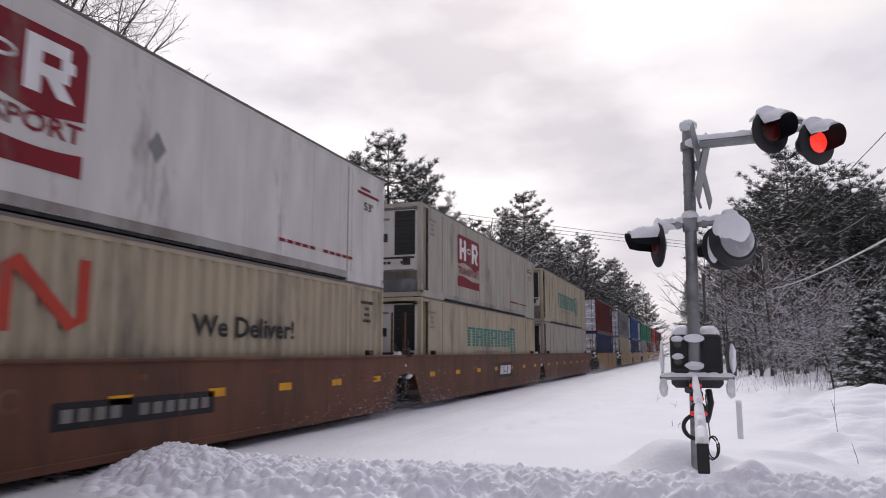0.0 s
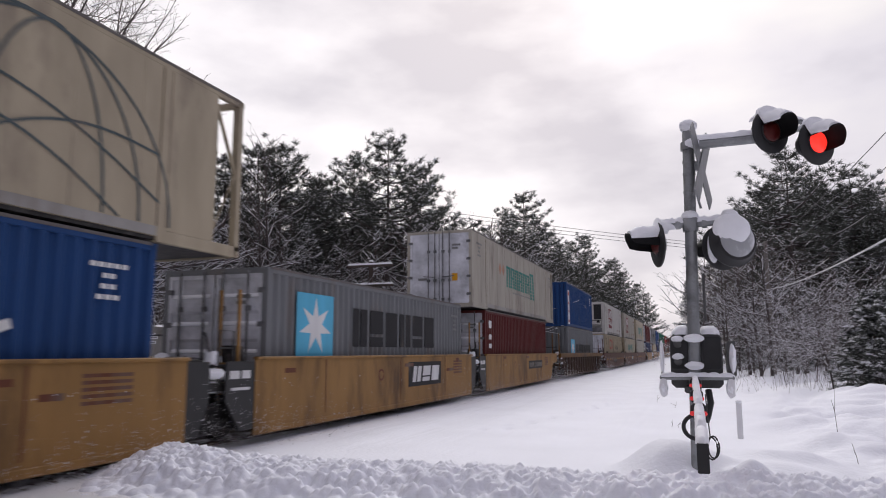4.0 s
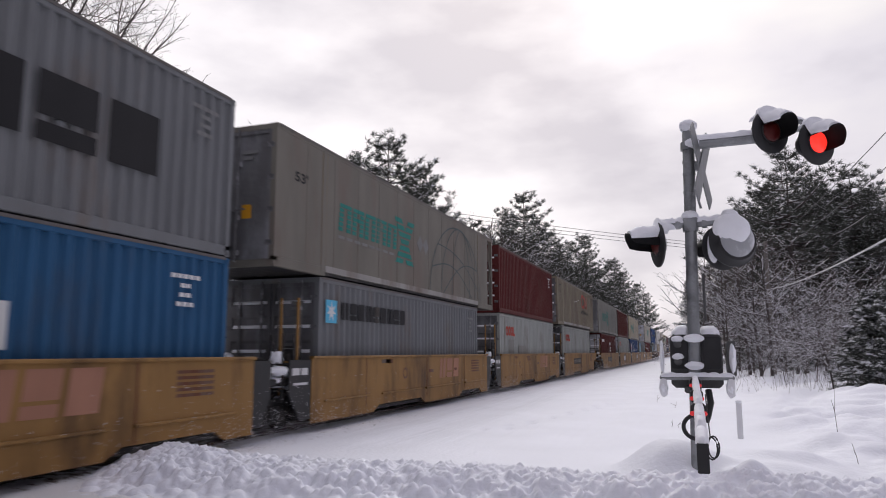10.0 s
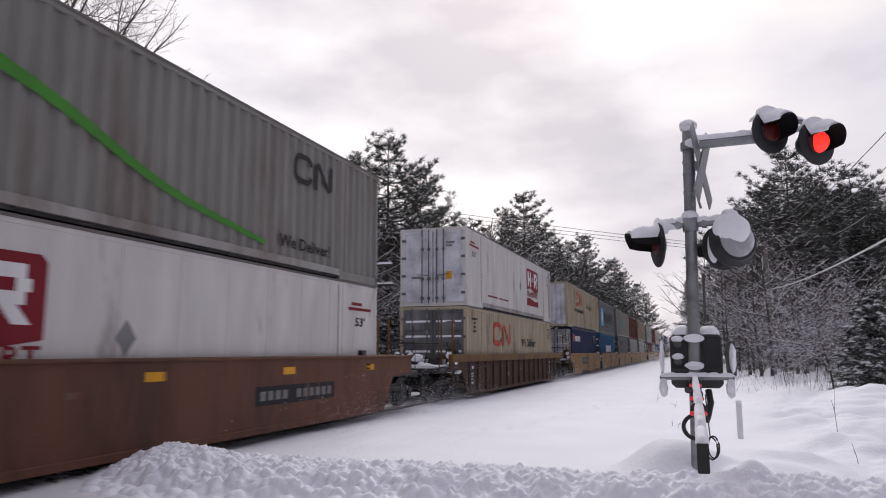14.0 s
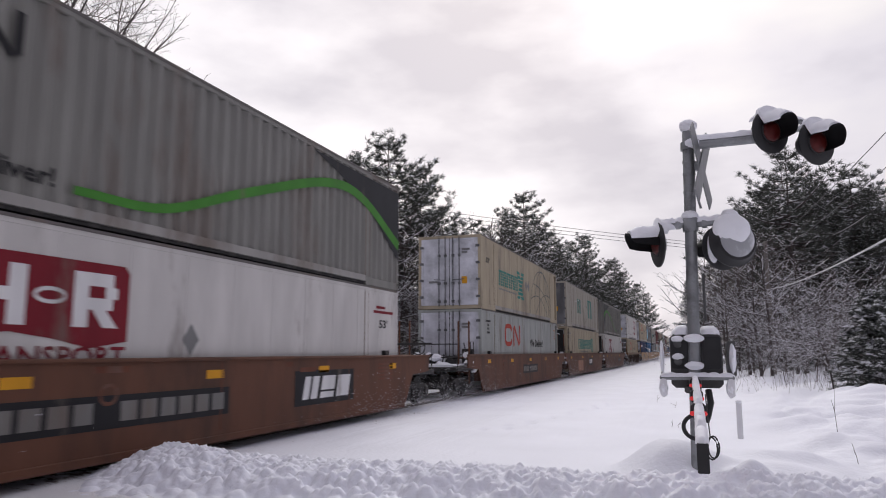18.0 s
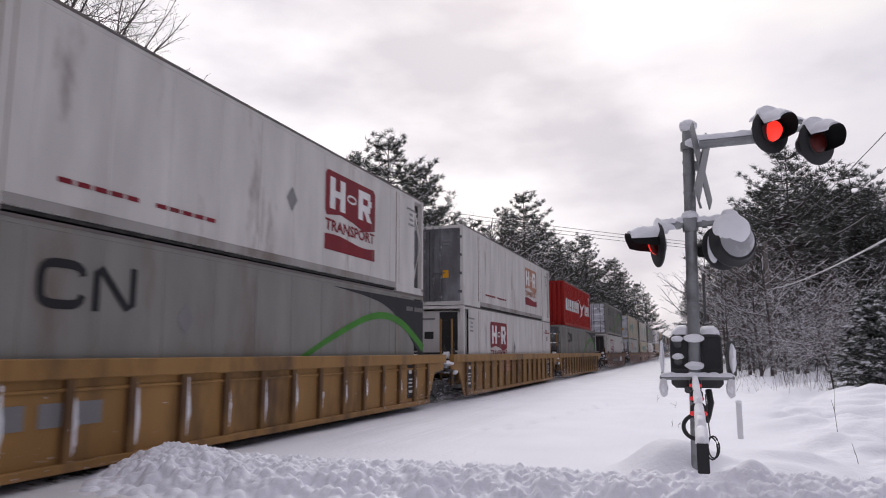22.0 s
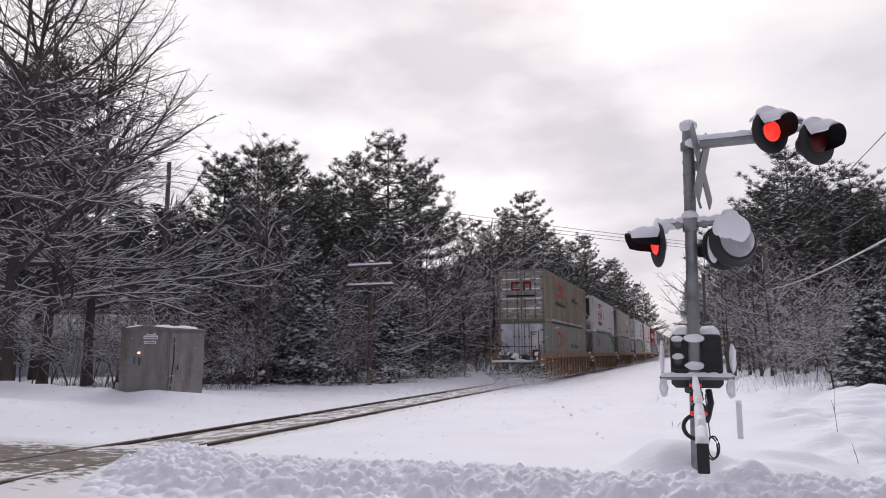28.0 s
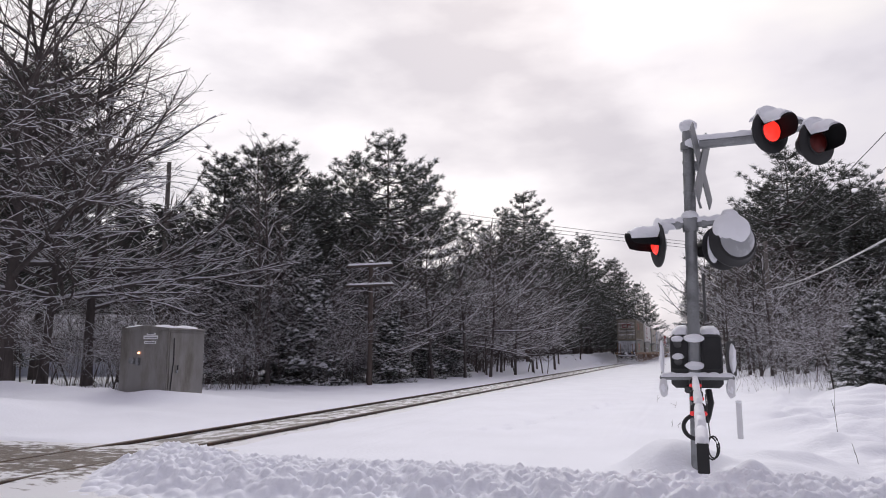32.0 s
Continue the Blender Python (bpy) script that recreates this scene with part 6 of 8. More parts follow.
def mark_wave(flip, tall):
    """Charcoal corner with a green sweep, as on the newer grey boxes; flip puts the corner at the rear."""
    if flip:
        line = curve([(-8.05, 1.50), (-7.1, 1.88), (-5.67, 2.11), (-4.28, 2.05), (-2.15, 1.62), (0.18, 0.86), (2.9, 0.41)])
        edge = curve([(-8.05, 0.27), (-7.58, 0.91), (-7.06, 1.41), (-6.47, 1.82), (-4.9, 2.42), (-3.0, 2.74)])
        ring = edge + [(-8.05, 2.74)]
        wide = np.linspace(0.34, 0.10, 30)
    elif tall:
        line = curve([(-3.0, 0.46), (-1.25, 0.54), (0.8, 1.22), (3.8, 2.11), (5.7, 2.14), (8.05, 1.25)])
        edge = curve([(3.3, 2.74), (4.76, 2.40), (6.27, 1.87), (8.05, 0.82)])
        ring = edge + [(8.05, 2.74)]
        wide = np.linspace(0.12, 0.26, 30)
    else:
        line = curve([(1.0, 1.12), (2.4, 1.6), (4.1, 2.08), (5.3, 2.20), (6.4, 2.04), (7.3, 1.70), (8.05, 1.36)])
        edge = curve([(2.3, 2.74), (4.2, 2.62), (5.4, 2.44), (6.5, 2.0), (7.4, 1.42), (8.05, 1.02)])
        ring = edge + [(8.05, 2.74)]
        wide = np.linspace(0.12, 0.24, 30)
    rows = [("dark_corner", poly(ring), M_CHAR, 0), ("green_sweep", band(line, list(wide), 0.003), M_GREEN, 0.004)]
    if not flip and not tall:
        rows.append(("code_mark", bars([(6.75 + k * 0.125, 6.85 + k * 0.125, 2.42, 2.54) for k in range(11) if k != 4]), M_PLATE, 0.003))
        rows += mark_diamond(-2.6, 1.78)
    return rows


def mark_star(y0, y1, z0, z1):
    c, d = (y0 + y1) / 2, (z0 + z1) / 2
    ring = []
    for k in range(14):
        r = (0.44 if k % 2 == 0 else 0.17)
        a = math.pi / 2 + k * math.pi / 7
        ring.append((c + (y1 - y0) * r * math.cos(a), d + (z1 - z0) * r * math.sin(a)))
    return [("logo_field", bars([(y0, y1, z0, z1)]), M_SKY, 0), ("logo_star", poly(ring), M_WHITE, 0.003)]


def mark_word(y0, y1, z0, z1, n, m, slant=0.0):
    return [("logo", blocks(y0, y1, z0, z1, n, slant), m, 0)]


def mark_rings():
    """Red brand mark of three rings and a hooked bar."""
    rows = [("logo_ring", ring_band(y, y + 0.42, 1.95, 2.38, 0.115, power=2.4), M_ORANGE, 0) for y in (-5.05, -4.62, -4.19)]
    rows.append(("logo_bar", bars([(-3.75, -3.64, 1.95, 2.38), (-3.64, -3.42, 1.95, 2.07)]), M_ORANGE, 0))
    return rows


def mark_codes(y, m=None, z=2.05):
    """Small code lines at a box's end, as plain bars."""
    rows = []
    for k, (w, n) in enumerate(((0.72, 5), (0.26, 2), (0.30, 2), (0.44, 3))):
        for i in range(n):
            rows.append((y - w / 2 + i * w / n, y - w / 2 + (i + 0.78) * w / n, z + 0.38 - 0.15 * k, z + 0.45 - 0.15 * k))
    return [("code_mark", bars(rows), m or M_DIM, 0)]


def mark_red_bars(y0):
    return [("slogan_mark", bars([(y0 + k * 0.30, y0 + k * 0.30 + 0.24, 0.52, 0.59) for k in range(11) if k != 5]), M_RED, 0)]


LEN = {40: 12.19, 53: 16.15}
container_count = {}


def container(kind, material, marks, rear, label, zbase, unit="", door_mat=None):
    """A freight container. kind: iso40, corr53 or flat53; rear: doors, plain or unit; its base centre is its origin."""
    L = LEN[40] if kind == "iso40" else LEN[53]
    W, H = (2.438, 2.896) if kind == "iso40" else (2.591, 2.896)
    posts = [] if kind == "iso40" else [-6.08, 6.08]
    ob = thing("freight_container", label, "container", "containers on the train")
    edge = material
    part("frame", cached(("frame", kind, edge.name), lambda: frame_shape(L, W, H, posts).mesh("frame", edge)), None, ob)
    for sg in (-1, 1):
        if kind == "flat53":
            bk, fo = (0.62 if rear == "unit" else 0.05), (0.72 if unit == "front" else 0.05)
            me = cached(("flat", sg, material.name, bk, fo), lambda: flat_sheet(L, W, H, sg, bk, fo).mesh("side_panel", material))
        else:
            per, dep = (0.278, 0.062) if kind == "iso40" else (0.34, 0.065)
            me = cached(("corr", kind, sg, material.name), lambda: corrugation(-L / 2 + 0.1, L / 2 - 0.1, 0.19, H - 0.1, sg * (W / 2 - 0.006), dep, per, sg).mesh("side_panel", material))
        part("side_panel", me, None, ob)
    if kind == "flat53":
        for i in range(1, 13):
            if (i == 1 and rear == "unit") or (i == 12 and unit == "front"):
                continue
            part("batten", cached(("batten", material.name), lambda: Shape().box(W / 2 - 0.007, W / 2 - 0.001, -0.022, 0.022, 0.24, H - 0.12).mesh("batten", material)), None, ob, m=pose(0, -L / 2 + i * L / 13, 0))
    part("roof", cached(("roof", kind), lambda: Shape().box(-W / 2 + 0.05, W / 2 - 0.05, -L / 2 + (0.06 if kind != "flat53" else 0.6), L / 2 - (0.06 if kind != "flat53" else 0.7), H - 0.05, H - 0.012).mesh("roof", ROOF)), None, ob)
    part("top_edge", cached(("edge", kind), lambda: Shape().box(W / 2 - 0.06, W / 2 + 0.010, -L / 2 + 0.1, L / 2 - 0.1, H - 0.035, H + 0.012).mesh("top_edge", RAIL_EDGE)), None, ob, "dull dark top rail")
    if kind != "iso40":
        part("bottom_rail", cached(("brail", kind), lambda: Shape().box(W / 2 - 0.04, W / 2 + 0.003, -5.98, 5.98, 0.09, 0.235).mesh("bottom_rail", RAIL_LOW)), None, ob, "dull grey bottom rail")
    part("floor", cached(("floor", kind), lambda: Shape().box(-W / 2 + 0.05, W / 2 - 0.05, -L / 2 + 0.1, L / 2 - 0.1, 0.03, 0.16).mesh("floor", DARK)), None, ob)
    for yp in posts:
        for dy in (-0.095, 0.095):
            part("post_seam", cached("seam", lambda: Shape().box(W / 2 - 0.03, W / 2 + 0.0015, -0.016, 0.016, 0.24, H - 0.12).mesh("post_seam", POST)), None, ob, m=pose(0, yp + dy, 0))
    # front wall, facing ahead
    fi = 0.72 if unit == "front" else 0.05
    part("front_wall", cached(("front", kind, material.name, fi), lambda: Shape().box(-W / 2 + 0.02, W / 2 - 0.02, L / 2 - fi - 0.04, L / 2 - fi, 0.12, H - 0.1).mesh("front_wall", material)), None, ob)
    if unit == "front":
        part("cooling_unit", cached("unit_front", lambda: Shape().box(-0.98, 0.98, L / 2 - 0.72, L / 2 - 0.30, 0.9, 2.6, 0.06).mesh("cooling_unit", DOOR_GREY)), None, ob)
    dm = door_mat or DOOR_SNOW
    yr = -L / 2
    if rear == "doors":
        flat = kind == "flat53"
        for sg in (-1, 1):
            leaf = part("door", cached(("leaf", kind, sg, dm.name), lambda: door_leaf(W, H, sg, flat).mesh("door", dm)), None, ob, "snow-blown steel door leaf" if dm is DOOR_SNOW else "", m=pose(0, yr + 0.035, 0))
            part("door_rim", cached(("rim", kind, sg, dm.name), lambda: door_rim(W, H, sg).mesh("door_rim", dm)), None, leaf)
            for q in (0.22, 0.80) if not flat else (0.16, 0.42):
                part("lock_rod", cached(("rod", kind, sg, q), lambda: Shape().tube([(sg * q, -0.07, 0.1), (sg * q, -0.07, H - 0.06)], 0.024, 6).mesh("lock_rod", DOOR_IRON)), None, leaf)
                for zb in (0.24, 0.95, 2.05):
                    part("rod_bracket", cached(("rodb", kind, sg, q), lambda: Shape().box(sg * q - 0.06, sg * q + 0.06, -0.06, -0.028, 0.0, 0.10).mesh("rod_bracket", DOOR_IRON)), None, leaf, m=pose(0, 0, zb))
            part("lock_handle", cached(("handle", kind, sg), lambda: Shape().tube([(sg * 0.16, -0.085, 1.12), (sg * 0.62, -0.085, 1.16)], 0.02, 6).mesh("lock_handle", DOOR_IRON)), None, leaf)
            if not flat:
                for k in range(4):
                    z = 0.36 + k * (H - 0.72) / 4 + 0.33
                    part("ledge_snow", cached(("ledge", kind, sg), lambda: Shape().prism_x([(-0.036, 0.0), (-0.034, 0.03), (0.0, 0.075), (0.0, 0.02)], *sorted((sg * 0.12, sg * (W / 2 - 0.22)))).mesh("ledge_snow", SNOW_SOFT)), None, leaf, "", m=pose(0, 0, z))
            for k in range(4):
                part("hinge", cached(("hinge", kind, sg), lambda: Shape().box(*sorted((sg * (W / 2 - 0.21), sg * (W / 2 - 0.05))), -0.05, 0.0, 0.0, 0.10, 0.01).mesh("hinge", DOOR_IRON)), None, leaf, m=pose(0, 0, 0.42 + k * 0.66))
        if flat:
            part("placard", cached("placard", lambda: Shape().box(0.50, 0.72, -0.004, 0.0, 0.98, 1.26).mesh("placard", M_AMBER)), None, ob, "small yellow notice", m=pose(0, yr + 0.035, 0))
        part("door_print", cached("doorprint", lambda: Shape().box(0.52, 0.84, -0.036, -0.002, 2.30, 2.37).box(0.52, 0.74, -0.036, -0.002, 2.18, 2.25).box(-0.85, -0.5, -0.036, -0.002, 1.02, 1.10).mesh("door_print", M_DIM)), None, ob, m=pose(0, yr + 0.033, 0))["kind"] = "stuff"
        part("door_gap", cached(("gap", kind), lambda: Shape().box(-0.017, 0.017, 0.02, 0.06, 0.14, H - 0.11).mesh("door_gap", BLACK)), None, ob, m=pose(0, yr, 0))
    elif rear == "plain":
        def wall():
            n, s, prof = 7, Shape(), [(-W / 2 + 0.1, 0.09)]
            for i in range(n):
                x = -W / 2 + 0.32 + i * (W - 0.64) / (n - 1)
                prof += [(x - 0.12, 0.09), (x - 0.09, 0.02), (x + 0.09, 0.02), (x + 0.12, 0.09)]
            prof += [(W / 2 - 0.1, 0.09), (W / 2 - 0.1, 0.13), (-W / 2 + 0.1, 0.13)]
            k = len(prof)
            s.add([(x, y, z) for z in (0.12, H - 0.1) for x, y in prof], [(i, (i + 1) % k, k + (i + 1) % k, k + i) for i in range(k)])
            return s.mesh("end_wall", dm)
        part("end_wall", cached(("wall", kind, dm.name), wall), None, ob, "ribbed end wall dusted with snow", m=pose(0, yr, 0))
    else:
        part("end_wall", cached(("uwall", material.name), lambda: Shape().box(-W / 2 + 0.1, W / 2 - 0.1, 0.62, 0.68, 0.1, H - 0.08).mesh("end_wall", material)), None, ob, m=pose(0, yr, 0))
        un = part("cooling_unit", cached("unit", lambda: Shape().box(-0.98, 0.98, 0.16, 0.62, 0.85, 2.72, 0.06).mesh("cooling_unit", WHITE)), None, ob, "white refrigeration unit with black grilles", m=pose(0, yr, 0))
        part("base_tank", cached("unit_base", lambda: Shape().box(-1.0, 1.0, 0.12, 0.62, 0.12, 0.55, 0.05).mesh("base_tank", DOOR_GREY)), None, un)

        def grille(x0, x1):
            s = Shape()
            s.box(x0, x1, 0.145, 0.165, 1.30, 2.68)
            for k in range(9):
                z = 1.38 + k * 0.142
                s.box(x0 + 0.03, x1 - 0.03, 0.120, 0.146, z, z + 0.05)
            return s
        part("grille", cached("grille_r", lambda: grille(0.34, 1.02).mesh("grille", BLACK)), None, un, "black louvred grille")
        part("grille", cached("grille_l", lambda: grille(-1.02, -0.46).mesh("grille", BLACK)), None, un, "black louvred grille")
        part("screen", cached("screen", lambda: Shape().box(-0.24, 0.10, 0.135, 0.16, 1.72, 1.98).mesh("screen", BLACK)), None, un)
        part("notice", cached("unotice", lambda: Shape().box(-0.30, 0.16, 0.140, 0.16, 2.40, 2.47).mesh("notice", M_DIM)), None, un, "grey printed strip")
        part("panel_gap", cached("gap", lambda: Shape().box(-1.0, 1.0, 0.14, 0.165, 1.18, 1.24).mesh("panel_gap", BLACK)), None, un)
        part("latch_row", cached("latch_row", lambda: bars_back().mesh("latch_row", DARK)), None, un)
    if unit == "front":
        def brace():
            s = Shape()
            for sg in (-1, 1):
                s.tube([(sg * (W / 2 - 0.05), L / 2 - 0.75, 0.3), (sg * (W / 2 - 0.05), L / 2 - 0.12, 1.5), (sg * (W / 2 - 0.05), L / 2 - 0.75, 2.7)], 0.035, 6)
            return s.mesh("brace", material)
        part("brace", cached(("brace", material.name), brace), None, ob)
    for nm, shp, m, dep in marks:
        q = part(nm, shp if not isinstance(shp, Shape) else shp.mesh(nm, m), None, ob, m=pose(W / 2 + (0.0015 if kind == "flat53" else 0.004) + dep, 0, 0))
        if nm.endswith("bars") or nm in ("small_print", "code_mark", "logo", "slogan_mark", "notice_mark"):
            tagged(q, kind="stuff")
    ob.matrix_world = pose(0, 0, zbase)
    return ob


def bars_back():
    s = Shape()
    for x in (-0.7, -0.45, -0.05, 0.1, 0.55):
        s.box(x, x + 0.11, 0.135, 0.163, 1.02, 1.10)
    s.box(0.62, 0.86, 0.13, 0.163, 0.98, 1.2)
    return s


# ---- well cars ----
def wheel_mesh():
    s = Shape()
    s.lathe([(-0.07, 0.40), (-0.068, 0.445), (-0.03, 0.445), (-0.028, 0.42), (0.06, 0.415), (0.062, 0.36), (0.02, 0.30), (0.02, 0.16), (0.07, 0.13), (0.075, 0.0)], (0, 0, 0), (1, 0, 0), 18)
    return s.mesh("wheel", DARK, True)


def side_frame_mesh():
    s = Shape()
    s.prism_x([(-1.15, 0.36), (-1.15, 0.54), (-0.75, 0.66), (0.75, 0.66), (1.15, 0.54), (1.15, 0.36), (0.72, 0.36), (0.40, 0.18), (-0.40, 0.18), (-0.72, 0.36)], 0, 0.12)
    for y in (-0.19, 0.0, 0.19):
        s.tube([(0.13, y, 0.22), (0.13, y, 0.52)], 0.075, 8)
    for y in (-0.89, 0.89):
        s.lathe([(0.0, 0.13), (0.16, 0.13), (0.17, 0.10)], (0.02, y, 0.42), (1, 0, 0), 10)
    return s.mesh("side_frame", DARK)


SPRAY = mat("blown_snow", (0.78, 0.78, 0.80), 0.9, var=0.02, spec=0.0)


def flecks(seed, n, size, place):
    """Powder in the air: many loose specks, placed by a rule."""
    r = np.random.RandomState(seed)
    c = place(r, n)
    v = c[:, None, :] + r.normal(size=(n, 3, 3)) * size
    return array_mesh("blown_snow", v.reshape(-1, 3), np.arange(n * 3).reshape(n, 3), SPRAY)


def by_wheels(r, n):
    return np.stack([0.3 + r.rand(n) * 2.1, r.normal(size=n) * 2.6 - 1.2, np.minimum(r.exponential(0.26, n), 1.1) - 0.02], 1)


def behind_tail(r, n):
    d = r.exponential(6.0, n)
    return np.stack([r.normal(size=n) * (1.3 + 0.10 * d), -d, r.exponential(0.75, n) * (0.35 + 0.03 * d)], 1)


def spray(parent, y, size, seed):
    """Powder whirled up low beside the wheels."""
    q = part("blown_snow", cached(("puff", seed % 2), lambda: flecks(900 + seed % 2, 6000, 0.008, by_wheels)), None, parent, m=pose(0, y, 0))
    tagged(q, kind="stuff")


def truck(parent, y):
    """A two-axle bogie at y under a car."""
    t = part("truck", cached("bolster", lambda: Shape().box(-1.0, 1.0, -0.22, 0.22, 0.42, 0.74, 0.04).mesh("truck", DARK)), None, parent, "dark snow-dusted bogie", m=pose(0, y, 0))
    for sg in (-1, 1):
        part("side_frame", cached("sframe", side_frame_mesh), None, t, m=pose(0.96, 0, 0) if sg > 0 else pose(-0.96, 0, 0, 0, 0, 180))
        for yy in (-0.89, 0.89):
            part("wheel", cached("wheel", wheel_mesh), None, t, m=pose(0.76, yy, 0.445) if sg > 0 else pose(-0.76, yy, 0.445, 0, 0, 180))
    for yy in (-0.89, 0.89):
        part("axle", cached("axle", lambda: Shape().tube([(-0.8, 0, 0), (0.8, 0, 0)], 0.075, 8).mesh("axle", DARK)), None, t, m=pose(0, yy, 0.445))


def side_plate(half, top, bot, notch, arch_r, arch_f):
    """Outline of a car's side in (y, z): full depth along the well, cut up towards the ends where a bogie stands."""
    r = []
    yr, yf = -half - arch_r, half + arch_f
    r += [(yr, top)]
    r += [(yr, 1.02), (-half - 0.45, 0.95), (-half + 0.15, bot)] if arch_r > 0.3 else [(yr, bot)]
    if notch:
        r += [(-half * 0.55, bot), (-half * 0.50, bot + 0.16), (-half * 0.05, bot + 0.16), (0.0, bot), (half * 0.5, bot), (half * 0.55, bot + 0.16), (half * 0.86, bot + 0.16), (half * 0.9, bot)]
    r += [(half - 0.15, bot), (half + 0.45, 0.95), (yf, 1.02)] if arch_f > 0.3 else [(yf, bot)]
    r += [(yf, top)]
    return r


def well_car(style, body, half, front, rear, marks, label, trim=None):
    """One unit of a well car. half: half the side's length; front/rear: 'joint' or 'end' of the set."""
    trim = trim or body
    ob = thing("well_car", label, "railway car", "cars of the train")
    top = 1.50
    bot = {"smooth": 0.10, "notch": 0.12, "ribbed": 0.08}[style]
    af = 1.75 if front == "end" else (0.15 if half < 7 else 1.25)
    ar = 1.75 if rear == "end" else (0.15 if half < 7 else 1.25)
    for sg in (-1, 1):
        x0, x1 = (1.335, 1.375) if style == "ribbed" else (1.38, 1.42)
        ring = side_plate(half, top, bot, style == "notch", ar, af)

        def plate():
            s = Shape()
            s.prism_x(ring, *sorted((sg * x0, sg * x1)))
            return s.mesh("side_sill", body)
        sill = part("side_sill", cached(("sill", style, body.name, half, af, ar, sg), plate), None, ob)

        def chord():
            s = Shape()
            xa, xb = sorted((sg * (x0 - 0.02), sg * 1.475))
            s.box(xa, xb, -half - ar, half + af, top - (0.26 if style == "ribbed" else 0.06), top, 0.015)
            return s.mesh("top_chord", trim)
        part("top_chord", cached(("chord", style, trim.name, half, af, ar, sg), chord), None, sill)

        def low():
            s = Shape()
            xa, xb = sorted((sg * (x0 - 0.02), sg * (1.46 if style == "ribbed" else 1.44)))
            s.box(xa, xb, -half + 0.25, half - 0.25, bot, bot + 0.12, 0.012)
            return s.mesh("bottom_chord", body)
        if style != "notch":
            part("bottom_chord", cached(("low", style, body.name, half, sg), low), None, sill)
        else:
            def lip():
                s = Shape()
                xa, xb = sorted((sg * 1.40, sg * 1.475))
                for a, b in ((-half + 0.4, -half * 0.60), (-half * 0.48, -half * 0.06), (0.0, half * 0.5), (half * 0.58, half - 0.4)):
                    s.box(xa, xb, a, b, 0.52, 0.565, 0.01)
                return s.mesh("ledge", body)
            part("ledge", cached(("lip", body.name, half, sg), lip), None, sill)
        if style == "ribbed":
            part("mid_ledge", cached(("mid", body.name, half, sg), lambda: Shape().box(*sorted((sg * 1.37, sg * 1.415)), -half + 0.2, half - 0.2, 1.08, 1.13, 0.01).mesh("mid_ledge", body)), None, sill)
            n = round(2 * half / 1.12)
            for i in range(n + 1):
                y = -half + 0.3 + i * (2 * half - 0.6) / n

                def rib():
                    s = Shape()
                    xa, xb = sorted((sg * 1.375, sg * 1.455))
                    s.prism_y([(xa, 0.2), (xb, 0.2), (xb, top - 0.26), (xa, top - 0.26)], -0.065, 0.065)
                    return s.mesh("rib", body)
                part("rib", cached(("rib", body.name, sg), rib), None, sill, m=pose(0, y, 0))
                if sg > 0 and (body is YELLOW or i % 4 == 1):
                    part("rib_snow", cached(("ribsnow", i % 3), lambda: Shape().lump((1.385, 0.0, 0.62 + 0.05 * (i % 3)), (0.055, 0.085, 0.36 + 0.06 * (i % 3)), 700 + i, 9, 9, 0.55).mesh("rib_snow", SNOW_SOFT, True)), None, sill, m=pose(0, y + 0.10, 0))
        if style == "smooth" and half > 7:
            def hooks():
                s = Shape()
                for y in (-half + 1.3, half - 1.3):
                    s.box(*sorted((sg * 1.28, sg * 1.40)), y - 0.11, y + 0.11, top, top + 0.12)
                return s.mesh("corner_guide", DARK)
            part("corner_guide", cached(("hook", half, sg), hooks), None, ob)
    part("well_floor", cached(("floor", half), lambda: Shape().box(-1.3, 1.3, -half + 0.1, half - 0.1, 0.16, 0.24).mesh("well_floor", DARK)), None, ob)
    for e, kind in ((1, front), (-1, rear)):
        yb, ln = half - 0.05, 2.6 if kind == "end" else (1.15 if half < 7 else 1.9)
        part("bulkhead", cached(("bulk", body.name), lambda: Shape().box(-1.34, 1.34, -0.06, 0.06, 0.5, 1.34).mesh("bulkhead", body)), None, ob, m=pose(0, e * yb, 0))
        pl = part("end_platform", cached(("plat", ln, body.name), lambda: Shape().box(-1.30, 1.30, 0, ln, 0.92, 1.06, 0.03).mesh("end_platform", DARK)), None, ob, m=pose(0, yb, 0) if e > 0 else pose(0, -yb, 0, 0, 0, 180))
        part("platform_snow", cached(("psnow", ln), lambda: Shape().box(-1.1, 1.0, 0.15, ln - 0.15, 1.06, 1.15, 0.05).mesh("platform_snow", SNOW_SOFT)), None, pl)
        if e < 0:
            def ladder(x):
                s = Shape()
                for dx in (-0.2, 0.2):
                    s.tube([(x + dx, 0, 0.5), (x + dx, 0, 2.75)], 0.034, 6)
                for k in range(4):
                    s.tube([(x - 0.2, 0, 0.62 + 0.27 * k), (x + 0.2, 0, 0.62 + 0.27 * k)], 0.018, 5)
                return s.mesh("ladder", trim)
            part("ladder", cached(("lad", trim.name), lambda: ladder(1.05)), None, ob, m=pose(0, -yb - ln * 0.45, -0.05))
            part("ladder", cached(("lad2", trim.name), lambda: ladder(-0.9)), None, ob, m=pose(0, -yb - ln * 0.8, -0.05))

